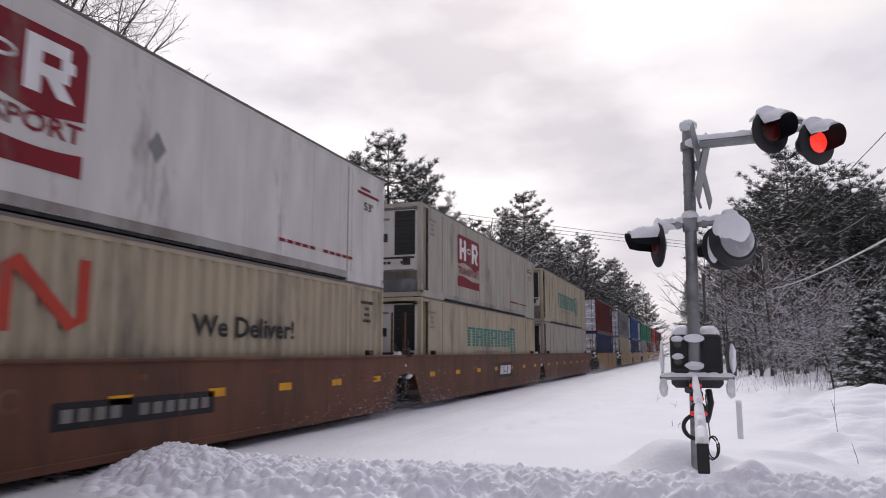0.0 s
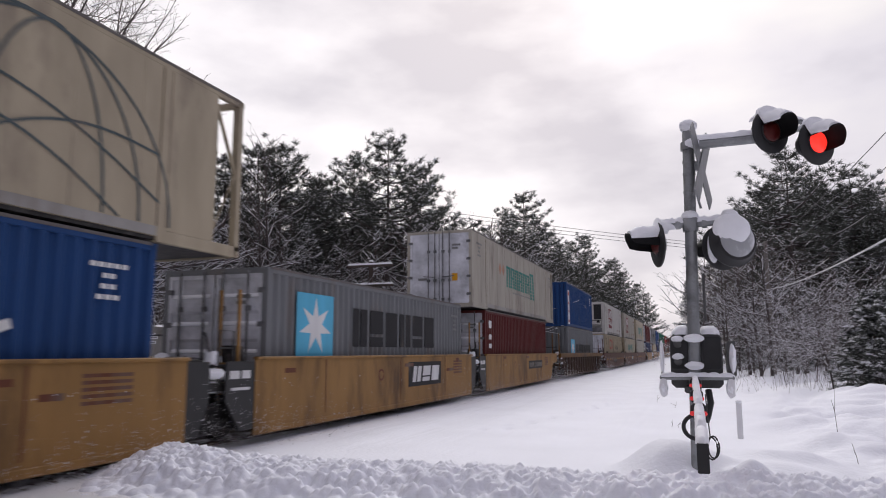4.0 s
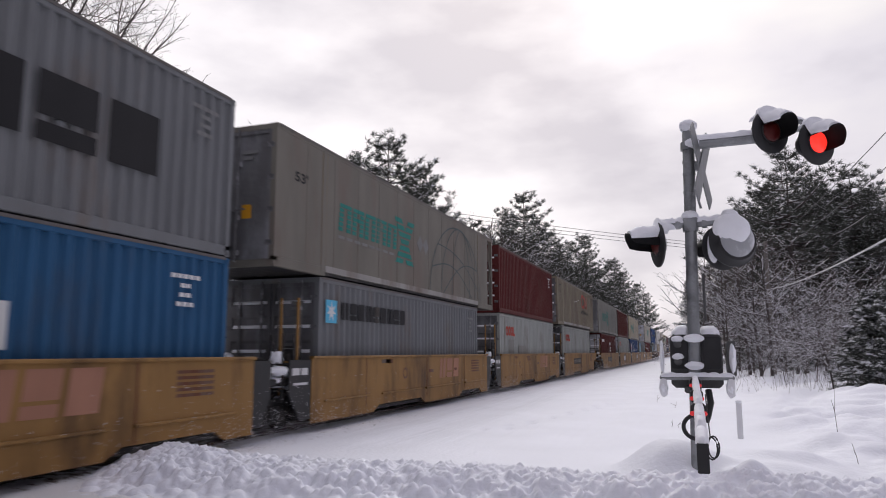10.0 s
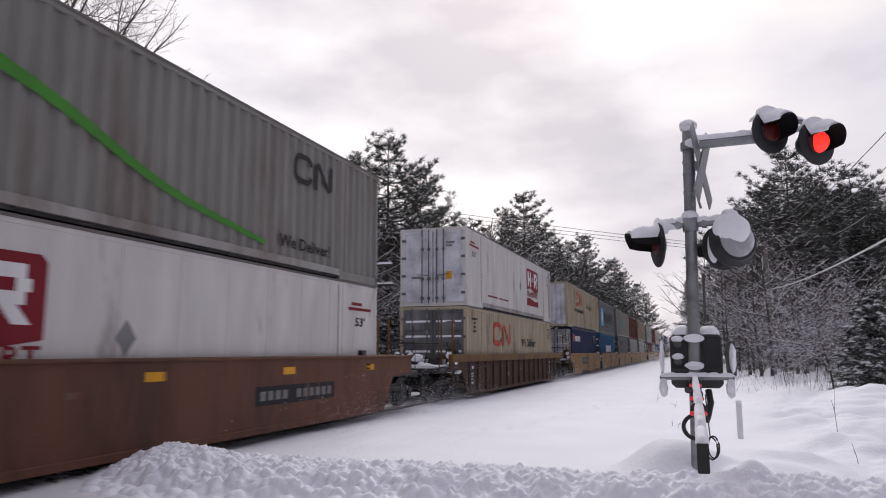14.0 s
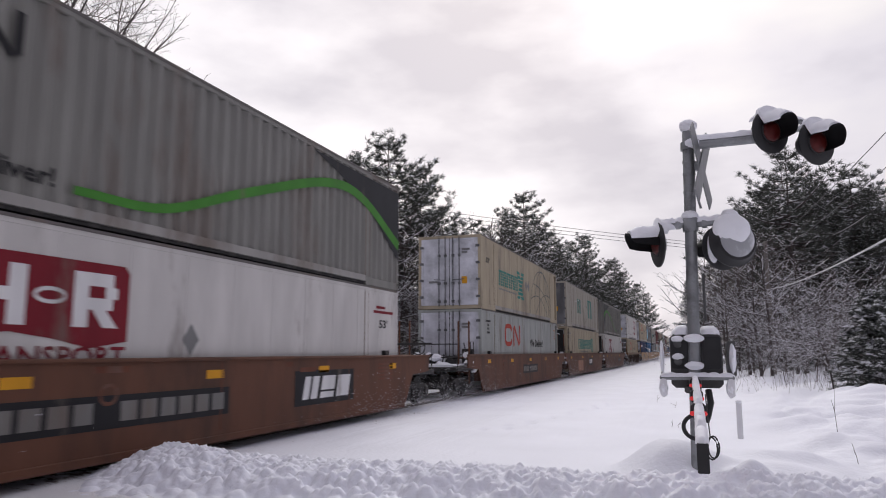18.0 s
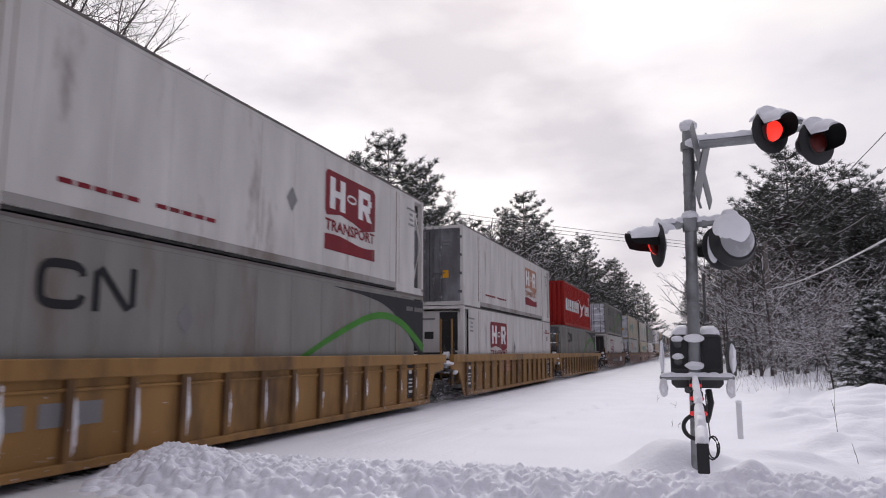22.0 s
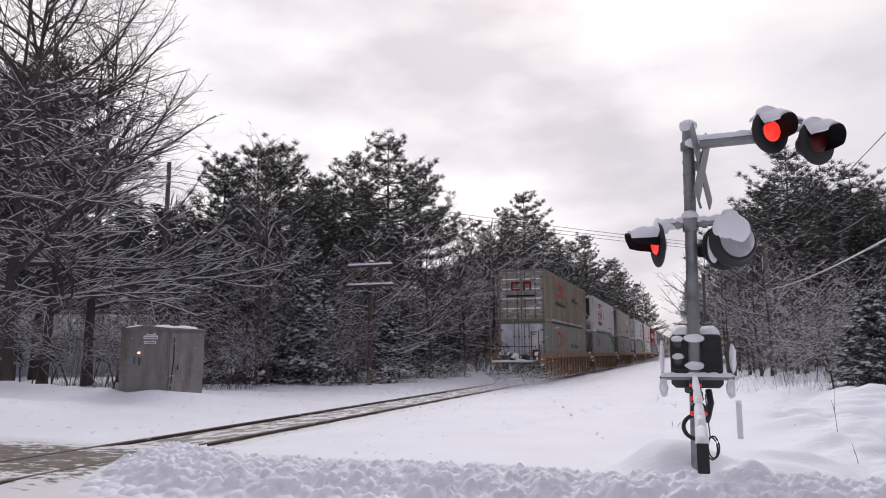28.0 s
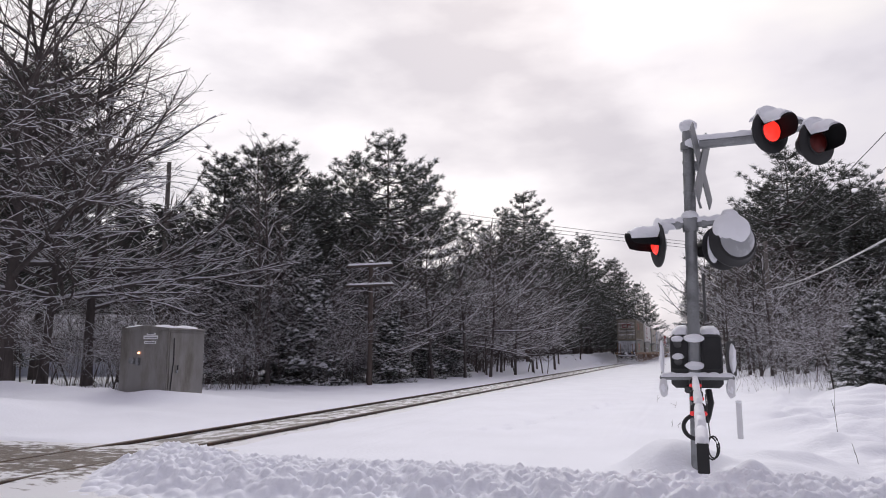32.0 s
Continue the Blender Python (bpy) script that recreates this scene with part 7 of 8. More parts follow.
            def gear():
                s = Shape()
                s.lathe([(0, 0.14), (0.5, 0.14), (0.52, 0.08)], (0.1, -0.3, 1.3), (1, 0, 0), 10)
                s.lathe([(0, 0.10), (0.35, 0.10), (0.37, 0.05)], (-0.8, -0.4, 1.28), (1, 0, 0), 10)
                s.box(-0.5, -0.2, -0.5, -0.2, 1.1, 1.5, 0.04)
                s.box(0.75, 1.15, -0.25, 0.0, 1.06, 1.7, 0.03)
                s.tube([(-1.2, -0.5, 1.35), (0.2, -0.55, 1.38), (1.2, -0.45, 1.33)], 0.03, 6)
                s.tube([(-1.25, -0.15, 1.06), (-1.25, -0.15, 1.9), (-0.6, -0.15, 1.9)], 0.02, 6)
                s.tube([(1.28, -0.9, 0.6), (1.28, -0.9, 1.95), (1.28, -0.5, 1.95), (1.28, -0.5, 0.6)], 0.02, 6)
                for k in range(4):
                    s.tube([(1.28, -0.9, 0.75 + 0.3 * k), (1.28, -0.5, 0.75 + 0.3 * k)], 0.016, 5)
                s.tube([(1.2, -0.2, 0.62), (1.25, -0.7, 0.40), (0.9, -1.0, 0.55)], 0.03, 6)
                s.box(0.3, 0.7, -0.8, -0.5, 1.06, 1.32, 0.04)
                rg = random.Random(44)
                for k in range(12):
                    x, y, z = rg.uniform(-1.25, 1.2), rg.uniform(-1.0, 0.0), rg.uniform(0.35, 1.25)
                    s.box(x, x + rg.uniform(0.06, 0.3), y, y + rg.uniform(0.06, 0.3), z, z + rg.uniform(0.06, 0.35), 0.02)
                for k in range(8):
                    x, y, z = rg.uniform(-1.25, 1.25), rg.uniform(-1.0, 0.0), rg.uniform(0.4, 1.2)
                    s.tube([(x, y, z), (x + rg.uniform(-0.3, 0.3), y, z + rg.uniform(0.1, 0.3)), (x + rg.uniform(-0.5, 0.5), y - 0.1, z + rg.uniform(0.3, 0.9))], 0.022, 6)
                return s.mesh("brake_gear", DARK)
            part("brake_gear", cached("gear", gear), None, ob, m=pose(0, -yb - 0.2, 0))

            def heaps():
                s = Shape()
                for k in range(26):
                    rr = random.Random(k + 50)
                    s.lump((rr.uniform(-1.2, 1.3), rr.uniform(-1.05, 0.0), rr.uniform(0.45, 1.5)), (rr.uniform(0.1, 0.28), rr.uniform(0.1, 0.25), rr.uniform(0.06, 0.14)), k, 5, 8, 0.4)
                return s.mesh("gear_snow", SNOW_SOFT, True)
            tagged(part("gear_snow", cached("gearsnow", heaps), None, ob, m=pose(0, -yb - 0.2, 0)), kind="stuff")
            if kind == "end":
                def brake_wheel():
                    s = Shape()
                    path = [(0.26 * math.cos(a), 0, 0.26 * math.sin(a)) for a in np.linspace(0, 2 * math.pi, 19)]
                    s.tube(path, 0.022, 6, False)
                    for a in (0.3, 1.87, 3.44, 5.0):
                        s.tube([(0, 0, 0), (0.26 * math.cos(a), 0, 0.26 * math.sin(a))], 0.016, 5)
                    return s.mesh("brake_wheel", DARK)
                part("brake_wheel", cached("bw", brake_wheel), None, ob, m=pose(-0.55, -yb - 1.6, 1.75))
        if kind == "end":
            truck(ob, e * (half + 1.45))
            spray(ob, e * (half + 1.2), 0.8, int(half * 10) + e)
            part("coupler", cached("coupler", lambda: Shape().box(-0.13, 0.13, 0, 1.0, 0.70, 0.98, 0.04).mesh("coupler", DARK)), None, ob, m=pose(0, half + 2.2, 0) if e > 0 else pose(0, -half - 2.2, 0, 0, 0, 180))
            part("end_rail", cached("endrail", lambda: Shape().tube([(-1.25, 0, 1.0), (-1.25, 0, 1.85), (1.25, 0, 1.85), (1.25, 0, 1.0)], 0.022, 6).mesh("end_rail", DARK)), None, ob, m=pose(0, e * (half + 2.45), 0))
        elif e < 0:
            truck(ob, -(10.0 if half > 7 else 7.72))
            spray(ob, -(9.4 if half > 7 else 7.4), 0.8, int(half * 10))
    if style == "notch" or (style == "smooth" and half < 7):
        pn = part("end_panel", cached("endpanel", lambda: Shape().prism_x([(-half - 1.0, 1.42), (-half - 1.0, 0.75), (-half - 0.55, 0.22), (-half - 0.16, 0.22), (-half - 0.16, 1.42)], 1.37, 1.41).mesh("end_panel", BLACK)), None, ob, "black end panel with plain white bars")
        part("panel_bars", cached("endbars", lambda: bars([(-half - 0.9, -half - 0.62, 1.12, 1.26), (-half - 0.55, -half - 0.3, 1.12, 1.26), (-half - 0.85, -half - 0.3, 0.92, 0.97)]).mesh("panel_bars", M_WHITE)), None, pn, m=pose(1.412, 0, 0))
        if front == "joint":
            part("end_panel", cached("endpanel_front", lambda: Shape().prism_x([(half + 0.16, 1.42), (half + 0.16, 0.22), (half + 0.45, 0.22), (half + 0.72, 0.75), (half + 0.72, 1.42)], 1.37, 1.41).mesh("end_panel", BLACK)), None, ob, "black end panel")
    elif style == "ribbed":
        for y in (-half + 0.62, half - 1.45):
            pn = part("data_panel", cached("datapanel", lambda: bars([(-0.36, 0.36, 0.30, 1.22)]).mesh("data_panel", M_CHAR)), None, ob, "black panel with plain white bars", m=pose(1.379, y, 0))
            part("panel_bars", cached("databars", lambda: bars([(-0.25, -0.05, 0.98, 1.12), (0.05, 0.25, 0.98, 1.12), (-0.25, 0.25, 0.80, 0.84), (-0.25, 0.25, 0.70, 0.74), (-0.25, 0.15, 0.60, 0.64), (-0.25, 0.25, 0.45, 0.52)]).mesh("panel_bars", M_WHITE)), None, pn, m=pose(0.004, 0, 0))
    for nm, shp, m, dep in marks:
        q = part(nm, shp.mesh(nm, m), None, ob, m=pose((1.383 if style == "ribbed" else 1.423) + dep, 0, 0))
        if nm in ("number_mark", "name_sign", "data_mark", "data_plates"):
            tagged(q, kind="stuff")
    return ob


def plate_logo(y0, y1, z0, z1):
    """Black name board with plain pale blocks."""
    return [("name_board", bars([(y0, y1, z0, z1)]), M_BLACK, 0), ("name_sign", blocks(y0 + 0.25, y1 - 0.2, z0 + 0.12, z1 - 0.12, 3, 0.25), M_WHITE, 0.003)]


def plate_number(y0, y1, z0, z1):
    n = 11
    p = (y1 - y0 - 0.2) / n
    return [("number_board", bars([(y0, y1, z0, z1)]), M_BLACK, 0),
            ("number_mark", bars([(y0 + 0.1 + i * p + 0.045, y0 + 0.1 + (i + 1) * p - 0.045, z0 + 0.09, z1 - 0.09) for i in range(n) if i != 4]), M_PLATE, 0.003)]


def reflectors(half, n=6, z=0.85):
    return [("reflector", bars([(-half + 1.0 + i * (2 * half - 2) / (n - 1) - 0.22, -half + 1.0 + i * (2 * half - 2) / (n - 1) + 0.22, z, z + 0.14)]), M_AMBER, 0) for i in range(n)]


def small_plates(half, dark):
    """Stencilled data blocks along the sill, as plain bars."""
    rows = []
    for k in range(5):
        rows.append((half - 1.9, half - 1.0, 1.25 - k * 0.09, 1.30 - k * 0.09))
    return [("data_mark", bars(rows), dark, 0)]


def red_letters(y0):
    return [("name_sign", blocks(y0, y0 + 2.0, 0.78, 1.38, 3, 0.12), M_FADED, 0)]


H53, H40 = 8.45, 6.55
CODE_W = lambda y: mark_codes(y, M_WHITE)
def mark_53(y, red=True):
    rows = [("lettering", words("53'", y - 0.26, y + 0.26, 1.86, 2.08), M_BLACK, 0)]
    if red:
        rows.append(("notice_mark", bars([(y - 0.45, y + 0.1, 2.36, 2.43), (y - 0.62, y + 0.62, 2.24, 2.31)]), M_RED, 0))
    return rows


W_REAR = lambda: mark_diamond(-0.5) + mark_53(7.1) + mark_panel(-3.22) + mark_codes(-7.1) + mark_red_bars(3.0)
W_FRONT = lambda: mark_diamond(0.5) + mark_53(-7.1) + mark_panel(3.22) + mark_codes(7.1) + mark_red_bars(-5.2)
OLD_BOX = lambda: mark_red_loop() + mark_deliver() + mark_codes(-7.1, M_BLACK) + mark_codes(7.1, M_BLACK)
# from the head back: centre along the track at 0 s, car (style, body, half, front, rear, trim), marks on it, top box, bottom box
TRAIN = [
    (184, ("smooth", YELLOW, H40, "joint", "joint", None), [], ("iso40", MAROON, [], "plain"), ("iso40", GREY, [], "doors")),
    (168.5, ("smooth", YELLOW, H40, "joint", "joint", None), [], ("iso40", MAROON, [], "plain"), ("iso40", MAROON, [], "doors")),
    (153, ("smooth", YELLOW, H40, "joint", "joint", None), [], ("iso40", RED, [], "plain"), ("iso40", GREY, [], "doors")),
    (137.5, ("smooth", YELLOW, H40, "joint", "joint", None), [], ("iso40", GREEN, [], "plain"), ("iso40", MAROON, [], "doors")),
    (122, ("smooth", YELLOW, H40, "end", "joint", None), [], ("iso40", GREEN, [], "plain"), ("iso40", GREY, [], "doors")),
    (103.5, ("smooth", YELLOW, H40, "joint", "joint", None), [], ("iso40", BLUE, [], "plain"), ("iso40", NAVY, [], "doors")),
    (87.5, ("smooth", YELLOW, H40, "joint", "joint", None), [], ("iso40", SILVER, mark_word(-3, 4, 0.9, 1.9, 6, M_BLACK), "doors"), ("iso40", CREAM, [], "doors")),
    (68.2, ("smooth", YELLOW, H40, "joint", "end", None), [], ("iso40", MAROON, CODE_W(4.8), "doors"), ("iso40", NAVY, CODE_W(4.8), "doors")),
    (46.6, ("smooth", BROWN, H53, "end", "joint", None), reflectors(H53, 7), ("flat53", CREAM, mark_green_word(-3.5, 4.1, 0.9, 1.9) + mark_codes(-7.1), "unit"), ("flat53", OFFWHITE, mark_codes(7.1), "unit")),
    (28.07, ("smooth", BROWN, H53, "joint", "joint", None), reflectors(H53, 7) + plate_logo(0.3, 2.6, 0.55, 1.15), ("flat53", OFFWHITE, W_REAR(), "unit"), ("flat53", CREAM, mark_green_word(-3.5, 3.9, 1.35, 2.15) + mark_codes(-7.1), "unit")),
    (9.1, ("smooth", BROWN, H53, "joint", "end", None), reflectors(H53, 8) + plate_number(-2.2, 1.0, 0.6, 0.95), ("flat53", WHITE, W_REAR(), "unit"), ("corr53", CREAM, OLD_BOX(), "plain")),
    (-12.9, ("ribbed", FADED, H53, "end", "end", MUSTARD), [], ("iso40", BLUE, [("logo_panel", bars([(-5.71, -5.09, 0.15, 2.40)]), M_WHITE, 0), ("logo_bars", bars([(-5.62, -5.2, 2.05, 2.3), (-5.62, -5.2, 1.5, 1.6), (-5.62, -5.2, 0.95, 1.05), (-5.62, -5.2, 0.28, 0.42)]), M_ORANGE, 0.003)] + CODE_W(4.9), "plain", BLUE),
     ("iso40", SILVER, mark_star(-4.94, -3.34, 1.0, 2.09) + mark_word(-2.73, 4.44, 1.0, 1.78, 6, M_BLACK) + mark_codes(5.3), "plain", SILVER)),
    (-32.5, ("smooth", YELLOW, H40, "end", "joint", None), plate_number(0.8, 4.0, 0.78, 1.16), ("flat53", OFFWHITE, mark_green_word(-2.9, 2.95, 1.05, 2.1) + mark_diamond(-3.95, 1.85, M_FADED) + mark_diamond(-3.4, 1.85, M_FADED) + mark_codes(-7.1) + mark_codes(7.1), "doors"),
     ("iso40", MAROON, [("logo_bars", bars([(-5.58, -5.18, 2.2, 2.5), (-5.58, -5.18, 1.75, 1.95), (-5.58, -5.18, 1.4, 1.58)]), M_WHITE, 0)], "doors")),
    (-47.83, ("smooth", YELLOW, H40, "joint", "joint", None), plate_logo(0.7, 3.42, 0.62, 1.3), None, ("iso40", SILVER, mark_star(-5.0, -3.4, 1.1, 2.5) + mark_word(-2.45, 3.39, 1.38, 2.3, 6, M_BLACK) + mark_codes(5.4), "doors")),
    (-63.1, ("smooth", YELLOW, H40, "joint", "joint", None), plate_logo(0.8, 3.3, 0.62, 1.3), ("flat53", CREAM, mark_striped() + mark_globe() + mark_53(-7.1, False), "doors"),
     ("iso40", BLUE, [("logo_bear", poly([(-5.0, 1.22), (-4.7, 1.22), (-4.6, 1.6), (-4.2, 1.6), (-4.1, 1.22), (-3.7, 1.22), (-3.6, 1.9), (-3.9, 2.25), (-4.4, 2.36), (-4.9, 2.15)]), M_WHITE, 0), ("logo_patch", bars([(-4.5, -3.85, 1.65, 1.95)]), M_ORANGE, 0.003),
                      ("logo_curve", band([(-1.4, 2.45), (-2.1, 2.5), (-2.4, 2.1), (-2.2, 1.6), (-1.7, 1.35), (-1.2, 1.5), (-0.8, 1.9), (-0.6, 2.3), (-0.4, 1.5), (0.2, 1.35), (0.6, 1.7), (1.0, 1.35), (1.6, 1.75), (2.0, 1.35), (2.6, 1.7), (3.0, 1.35), (3.7, 1.6)], 0.13), M_WHITE, 0)] + CODE_W(5.2), "doors")),
    (-78.3, ("smooth", YELLOW, H40, "joint", "joint", None), plate_logo(-3.1, -0.46, 0.55, 1.28), ("iso40", MAROON, CODE_W(5.3), "doors", MAROON), ("iso40", PALE, mark_rings() + mark_codes(5.2), "doors")),
    (-93.7, ("smooth", YELLOW, H40, "joint", "end", None), plate_number(-3.04, 0.15, 0.72, 1.12), ("flat53", GREY, mark_striped() + mark_globe() + mark_53(-7.1, False), "doors", DOOR_GREY),
     ("iso40", MAROON, [("logo_bars", bars([(-5.6, -3.9, 2.15, 2.4), (0.2, 0.5, 1.9, 2.15), (0.7, 1.0, 1.9, 2.15), (1.2, 1.5, 1.9, 2.15), (0.4, 0.7, 1.55, 1.75), (0.9, 1.4, 1.55, 1.75), (0.3, 1.4, 1.3, 1.45)]), M_WHITE, 0)] + CODE_W(5.2), "doors")),
    (-113.5, ("notch", YELLOW, H40, "end", "joint", None), plate_number(-3.2, 0.0, 0.78, 1.16), ("corr53", CREAM_OLD, mark_red_loop(1.73, 4.5, 1.5, 2.5) + mark_intermodal(1.3, 5.2) + mark_codes(-7.1, M_BLACK) + mark_codes(7.1, M_BLACK), "doors", DOOR_GREY),
     ("iso40", PALE, mark_rings() + mark_codes(5.2), "doors", DOOR_GREY)),
    (-128.95, ("notch", YELLOW, H40, "joint", "joint", None), red_letters(1.2), ("iso40", MAROON, CODE_W(5.1), "doors", MAROON), ("iso40", PALE, mark_rings() + [("patch", bars([(-4.6, -3.6, 1.1, 1.8)]), GREY, 0), ("patch", bars([(-2.7, -1.2, 1.1, 1.55)]), GREY, 0)] + mark_codes(5.2), "doors", DOOR_GREY)),
    (-144.5, ("notch", YELLOW, H40, "joint", "joint", None), red_letters(1.2), ("flat53", GRIMY, mark_striped() + mark_globe() + mark_53(-7.1, False), "doors", DOOR_GREY),
     ("iso40", SILVER, mark_star(-5.79, -5.26, 1.9, 2.42) + mark_word(-5.06, -1.08, 2.0, 2.4, 9, M_BLACK) + mark_codes(5.2), "doors", DOOR_GREY)),
    (-159.98, ("notch", YELLOW, H40, "joint", "joint", None), red_letters(1.2), ("iso40", SILVER, mark_star(-5.25, -3.48, 0.66, 2.25) + mark_word(-2.88, 4.32, 1.02, 1.95, 6, M_BLACK) + mark_codes(5.3), "doors", DOOR_GREY),
     ("iso40", BLUE_MID, mark_word(-2.3, 1.89, 1.28, 1.86, 9, M_WHITE) + CODE_W(5.0), "doors", BLUE_MID)),
    (-175.6, ("notch", YELLOW, H40, "joint", "end", None), plate_number(-3.2, 0.1, 0.74, 1.18), ("corr53", CREAM, mark_red_loop(-4.54, -1.73, 1.55, 2.5) + mark_intermodal(-5.3, -1.0) + mark_deliver(0.5, 3.6, 1.6, 1.95) + mark_codes(7.0, M_BLACK), "plain"),
     ("iso40", NAVY, [("logo_square", bars([(-5.75, -5.12, 1.97, 2.47)]), M_ORANGE, 0)] + mark_word(-5.01, -2.5, 1.98, 2.36, 5, M_WHITE) + CODE_W(5.0), "doors")),
    (-197.68, ("ribbed", FADED, H53, "end", "end", MUSTARD), [], ("flat53", WHITE, W_FRONT(), "doors"), ("corr53", CREAM, OLD_BOX(), "doors", DOOR_GREY)),
    (-221.6, ("smooth", BROWN, H53, "end", "joint", None), reflectors(H53, 5, 1.15) + plate_number(2.6, 5.6, 0.6, 0.95), ("corr53", GREY, mark_loop(3.89, 5.55, 1.85, 2.5, 0.12, M_BLACK) + mark_wave(True, True) + mark_deliver(3.4, 5.5, 0.42, 0.68), "plain", GREY), ("flat53", WHITE, W_REAR(), "unit")),
    (-241.8, ("smooth", BROWN, H53, "joint", "joint", None), reflectors(H53, 4, 1.15) + plate_logo(0.6, 2.6, 0.6, 1.15) + [("faded_patch", bars([(-4.6, -2.3, 0.3, 1.0)]), M_FADED, 0.001)], ("flat53", OFFWHITE, [("logo", stripes(-3.61, -2.0, 1.05, 2.05, 2, 0, 7), M_TEAL, 0), ("logo_cross", stripes(1.6, 4.0, 0.9, 2.3, 1, -0.1, 8), M_TEAL, 0)], "doors", DOOR_GREY),
     ("flat53", CREAM, mark_green_word(-3.54, 4.1, 1.35, 2.15) + mark_codes(-7.1), "unit")),
    (-261.6, ("smooth", BROWN, H53, "joint", "end", None), reflectors(H53, 5, 1.15) + plate_number(-1.6, 1.6, 0.6, 1.0), ("flat53", CREAM, mark_striped() + mark_globe() + mark_53(-7.1, False), "doors"), ("flat53", PALE, mark_red_loop() + mark_deliver() + mark_codes(-7.1, M_BLACK) + mark_codes(7.1, M_FADED), "doors")),
    (-286.0, ("smooth", BROWN, H53, "end", "end", None), reflectors(H53, 5, 1.15) + plate_logo(2.54, 5.15, 0.5, 1.2) + plate_number(-4.2, 0.4, 0.55, 1.0), ("corr53", GREY, mark_loop(-5.5, -3.9, 1.85, 2.5, 0.12, M_BLACK) + mark_wave(False, True) + mark_deliver(-5.5, -3.3, 0.42, 0.68), "doors"), ("flat53", WHITE, W_REAR(), "unit")),
    (-310.05, ("ribbed", YELLOW, H53, "end", "joint", None), [], ("iso40", RED, mark_word(-5.56, 0.1, 1.05, 1.80, 7, M_WHITE) + [("logo_bird", poly([(0.15, 2.15), (0.9, 1.75), (1.5, 1.55), (2.9, 1.9), (1.9, 1.4), (1.6, 1.0), (0.6, 0.8), (1.2, 1.2), (0.9, 1.5)]), M_WHITE, 0)] + mark_word(2.95, 5.2, 1.05, 1.8, 3, M_WHITE) + CODE_W(5.2), "plain", RED),
     ("corr53", GREY, mark_loop(-5.5, -3.85, 1.88, 2.5, 0.12, M_BLACK) + mark_wave(False, False), "doors", DOOR_GREY)),
    (-329.65, ("ribbed", YELLOW, H53, "joint", "joint", None), red_letters(-3.2), ("flat53", WHITE, mark_panel_faded(3.22) + mark_codes(7.1) + mark_red_bars(-5.2), "doors", DOOR_GREY), ("flat53", WHITE, W_REAR(), "unit")),
    (-349.85, ("ribbed", YELLOW, H53, "joint", "end", None), [("data_plates", bars([(-6.4, -5.5, 0.65, 0.95), (-5.3, -4.3, 0.65, 0.95)]), M_DIM, 0)], ("flat53", WHITE, W_FRONT(), "doors"),
     ("flat53", GREY, mark_loop(-5.4, -3.7, 1.8, 2.45, 0.12, M_BLACK) + mark_wave(False, False), "doors")),
    (-373.55, ("ribbed", TAN, H53, "end", "joint", None), plate_number(-5.45, -2.72, 0.3, 0.62), ("flat53", OFFWHITE, mark_panel_faded(3.22) + mark_codes(7.1) + mark_red_bars(-5.2), "doors", DOOR_GREY),
     ("flat53", GREY_GREEN, mark_red_loop(-4.46, -1.54, 1.5, 2.45, M_RED) + mark_deliver(1.61, 4.75, 1.48, 1.78) + mark_intermodal(-5.4, -1.0, 1.22, 1.38), "doors", DOOR_GREY)),
    (-393.63, ("ribbed", TAN, H53, "joint", "joint", None), [("name_sign", blocks(2.2, 4.2, 0.5, 0.95, 3, 0.2), M_DIM, 0)], ("flat53", WHITE, W_REAR(), "unit"), ("flat53", GREY, mark_loop(-5.5, -3.8, 1.8, 2.42, 0.12, M_BLACK) + mark_wave(False, False), "doors", DOOR_GREY)),
    (-413.65, ("ribbed", TAN, H53, "joint", "end", None), [("data_mark", bars([(-1.0, -0.5, 0.45, 0.8), (-0.4, 0.1, 0.45, 0.8)]), M_DIM, 0)], ("corr53", CREAM_OLD, mark_red_loop(-4.47, -1.6, 1.55, 2.5) + mark_intermodal(-4.9, -1.2) + mark_deliver(1.34, 4.13, 1.62, 1.98) + mark_codes(7.1, M_BLACK), "doors", TAIL_DOOR),
     ("flat53", GREY_GREEN, mark_red_loop() + mark_deliver(0.64, 3.74, 1.48, 1.86) + mark_codes(7.1, M_FADED), "doors")),
]
COLOUR = {WHITE: "white", OFFWHITE: "off-white", GRIMY: "grimy off-white", CREAM: "cream", CREAM_OLD: "weathered cream", GREY: "light grey", GREY_GREEN: "grey-green", SILVER: "silver-grey", PALE: "pale grey-white",
          MAROON: "maroon", RED: "bright red", BLUE: "deep blue", BLUE_MID: "mid blue", NAVY: "navy blue", GREEN: "green", YELLOW: "ochre yellow", TAN: "rusty orange", BROWN: "rust brown", FADED: "faded brown"}
KIND = {"iso40": "ribbed steel container", "corr53": "long ribbed container", "flat53": "long smooth container"}
END = {"doors": "with closed rear doors", "plain": "with a ribbed end wall", "unit": "with a cooling unit"}
M_RUST = paint("rust_red_plate", (0.13, 0.045, 0.025), amt=0.4)


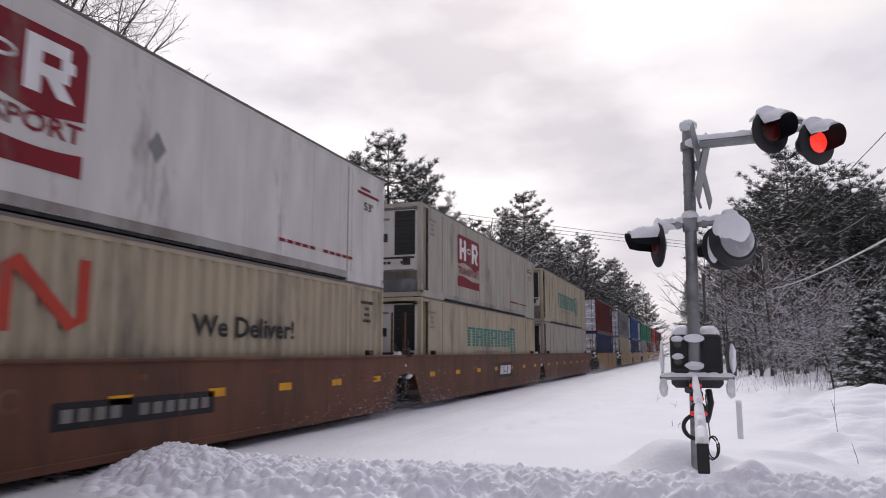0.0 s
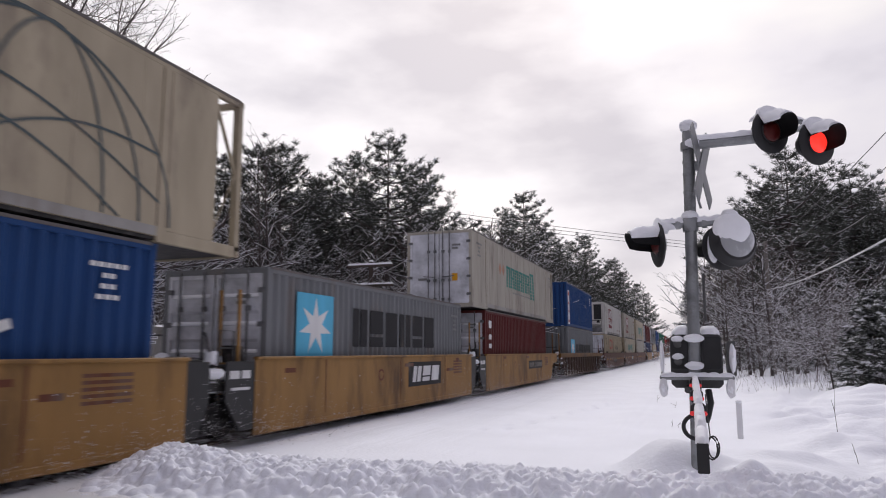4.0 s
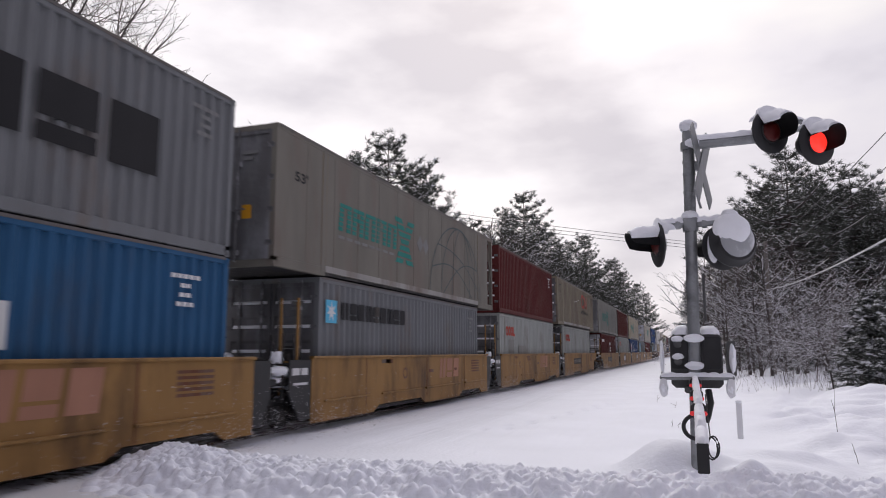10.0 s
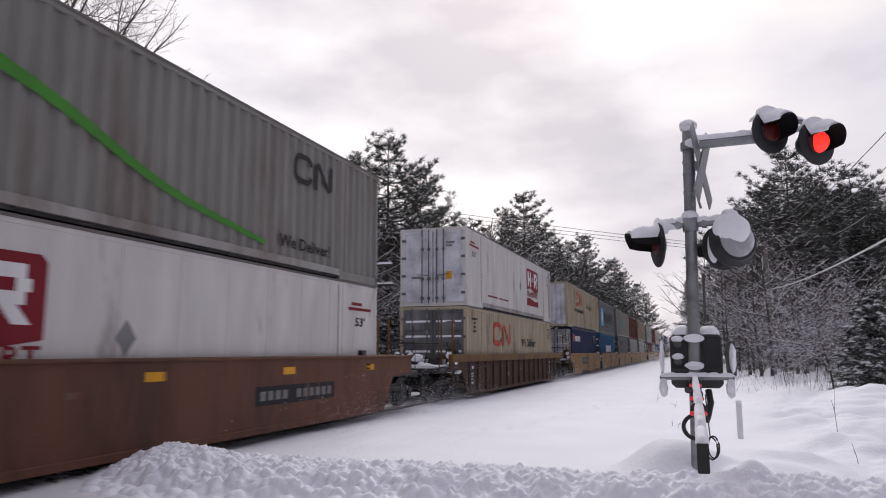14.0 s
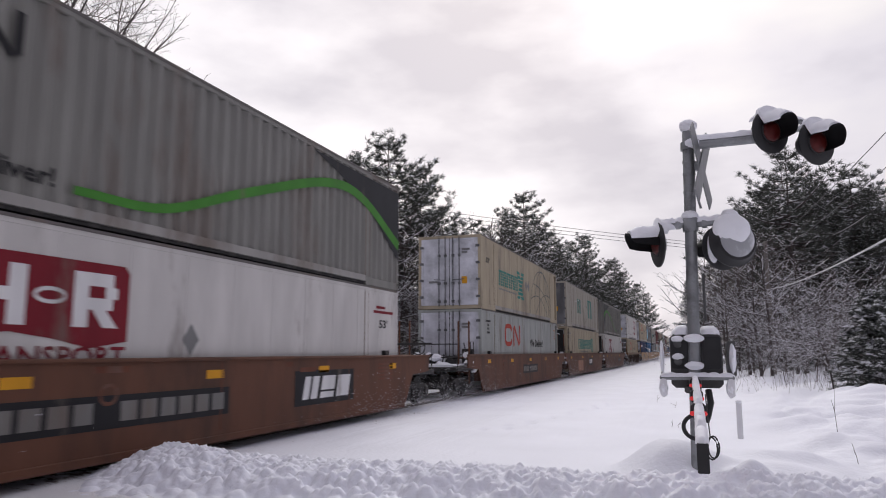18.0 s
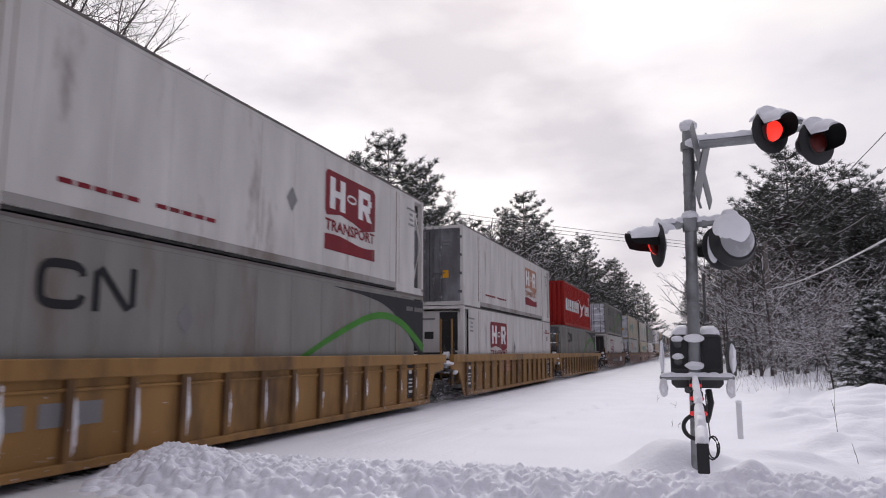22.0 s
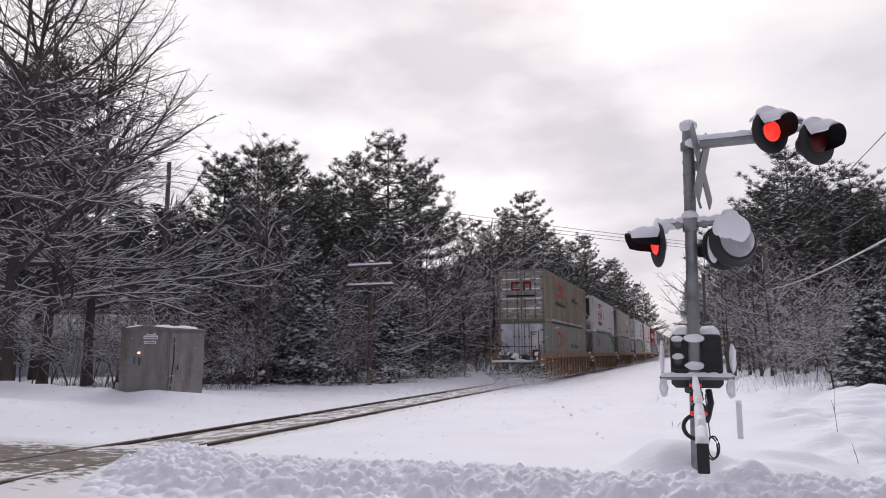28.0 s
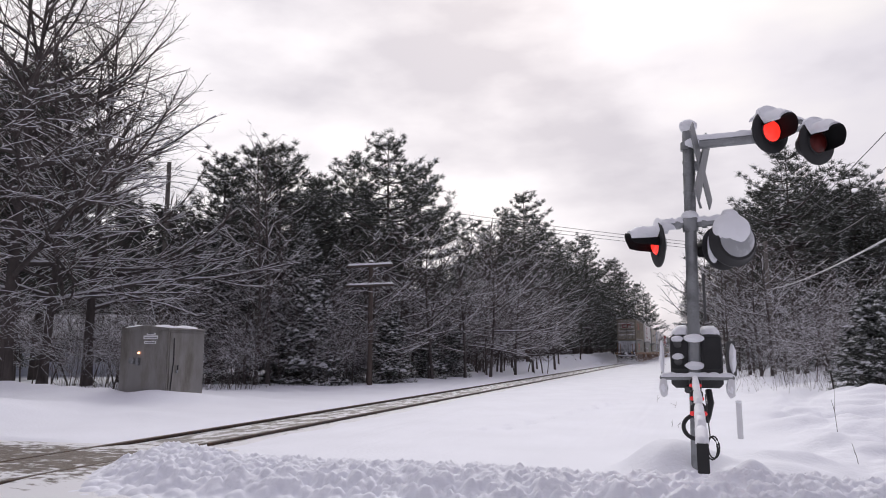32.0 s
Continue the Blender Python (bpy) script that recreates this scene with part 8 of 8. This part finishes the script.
def car_extras(style, half, seed):
    """Small rusty plates, stencils and weld seams along a smooth side."""
    rr = random.Random(seed)
    rows = []
    if style == "ribbed":
        return rows
    for k in range(4):
        y = rr.uniform(-half + 0.6, half - 1.2)
        z = rr.choice((1.30, 1.18, 0.98))
        rows.append(("rusty_plate", bars([(y, y + rr.uniform(0.25, 0.7), z, z + 0.09)]), M_RUST, 0.0005))
    y = rr.uniform(-half + 1, 0)
    rows.append(("stencil_ring", ring_band(y, y + 0.34, 0.86, 1.16, 0.05, power=2.2), M_RUST, 0.0005))
    for y in (-half * 0.62, half * 0.02, half * 0.58):
        rows.append(("weld_seam", bars([(y, y + 0.03, 0.3, 1.42)]), M_RUST, 0.0002))
    rows += small_plates(half, M_RUST)
    return rows


moving = []
for y, car, marks, top, bottom in TRAIN:
    style, body, half, fr, rr, trim = car
    if y < 60:
        marks = marks + car_extras(style, half, int(y * 10))
    lab = f"{COLOUR[body]} {'ribbed' if style == 'ribbed' else 'smooth-sided'} double-stack well car on the rails"
    c = well_car(style, body, half, fr, rr, marks, lab, trim)
    moving.append((c, y, 0.0))
    for box, zb, where in ((bottom, 0.33, "sitting in a well car"), (top, 3.25, "stacked on another container")):
        if box:
            kind, m, mk, rear = box[:4]
            dm = box[4] if len(box) > 4 else None
            unit = "front" if (kind == "flat53" and rear == "doors") else ""
            b = container(kind, m, mk, rear, f"{COLOUR[m]} {KIND[kind]} {END[rear]}", zb, unit, dm)
            moving.append((b, y, zb))

tail = [ob for ob, y, z in moving if z == 0][-1]
tagged(part("trailing_snow", flecks(920, 30000, 0.015, behind_tail), None, tail, m=pose(0, -10.5, 0)), kind="stuff")
# red marks on the last box's doors
last = [b for b, y, z in moving if z > 3][-1]
for nm, x0, x1, z0, z1 in (("door_mark", -0.55, -0.05, 1.72, 1.80), ("door_mark", -0.55, -0.05, 2.12, 2.20), ("door_mark", -0.55, -0.47, 1.80, 2.12), ("door_mark", 0.12, 0.20, 1.72, 2.20), ("door_mark", 0.50, 0.58, 1.72, 2.20), ("door_mark", 0.20, 0.50, 2.10, 2.20)):
    part(nm, Shape().box(x0, x1, -8.16, -8.095, z0, z1), M_RED, last)
part("door_mark", Shape().box(-0.8, 0.8, -8.15, -8.095, 1.38, 1.46), M_BLACK, last)


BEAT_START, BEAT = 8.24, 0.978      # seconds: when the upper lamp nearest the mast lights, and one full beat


def motions():
    """The train rolls away along the track at a steady speed; turning lenses imitate the flashing crossing lamps."""
    for ob, y, z in moving:
        walk(ob, [(t, pose(TRACK_X, y + SPEED * t, z)) for t in (0, 8, 16, 24, 32)])
    # flashing in turn, imitated by rotation: each lens shows its glowing half for a little under half of the beat
    for ob, base, phase in TURNED_LENSES:
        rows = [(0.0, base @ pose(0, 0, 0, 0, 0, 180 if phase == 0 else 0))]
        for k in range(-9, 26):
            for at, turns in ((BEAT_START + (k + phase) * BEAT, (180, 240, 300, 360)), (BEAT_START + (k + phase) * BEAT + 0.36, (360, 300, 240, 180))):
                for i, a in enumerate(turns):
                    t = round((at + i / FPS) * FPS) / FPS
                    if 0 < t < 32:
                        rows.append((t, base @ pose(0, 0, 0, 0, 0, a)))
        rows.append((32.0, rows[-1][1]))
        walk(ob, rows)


motions()
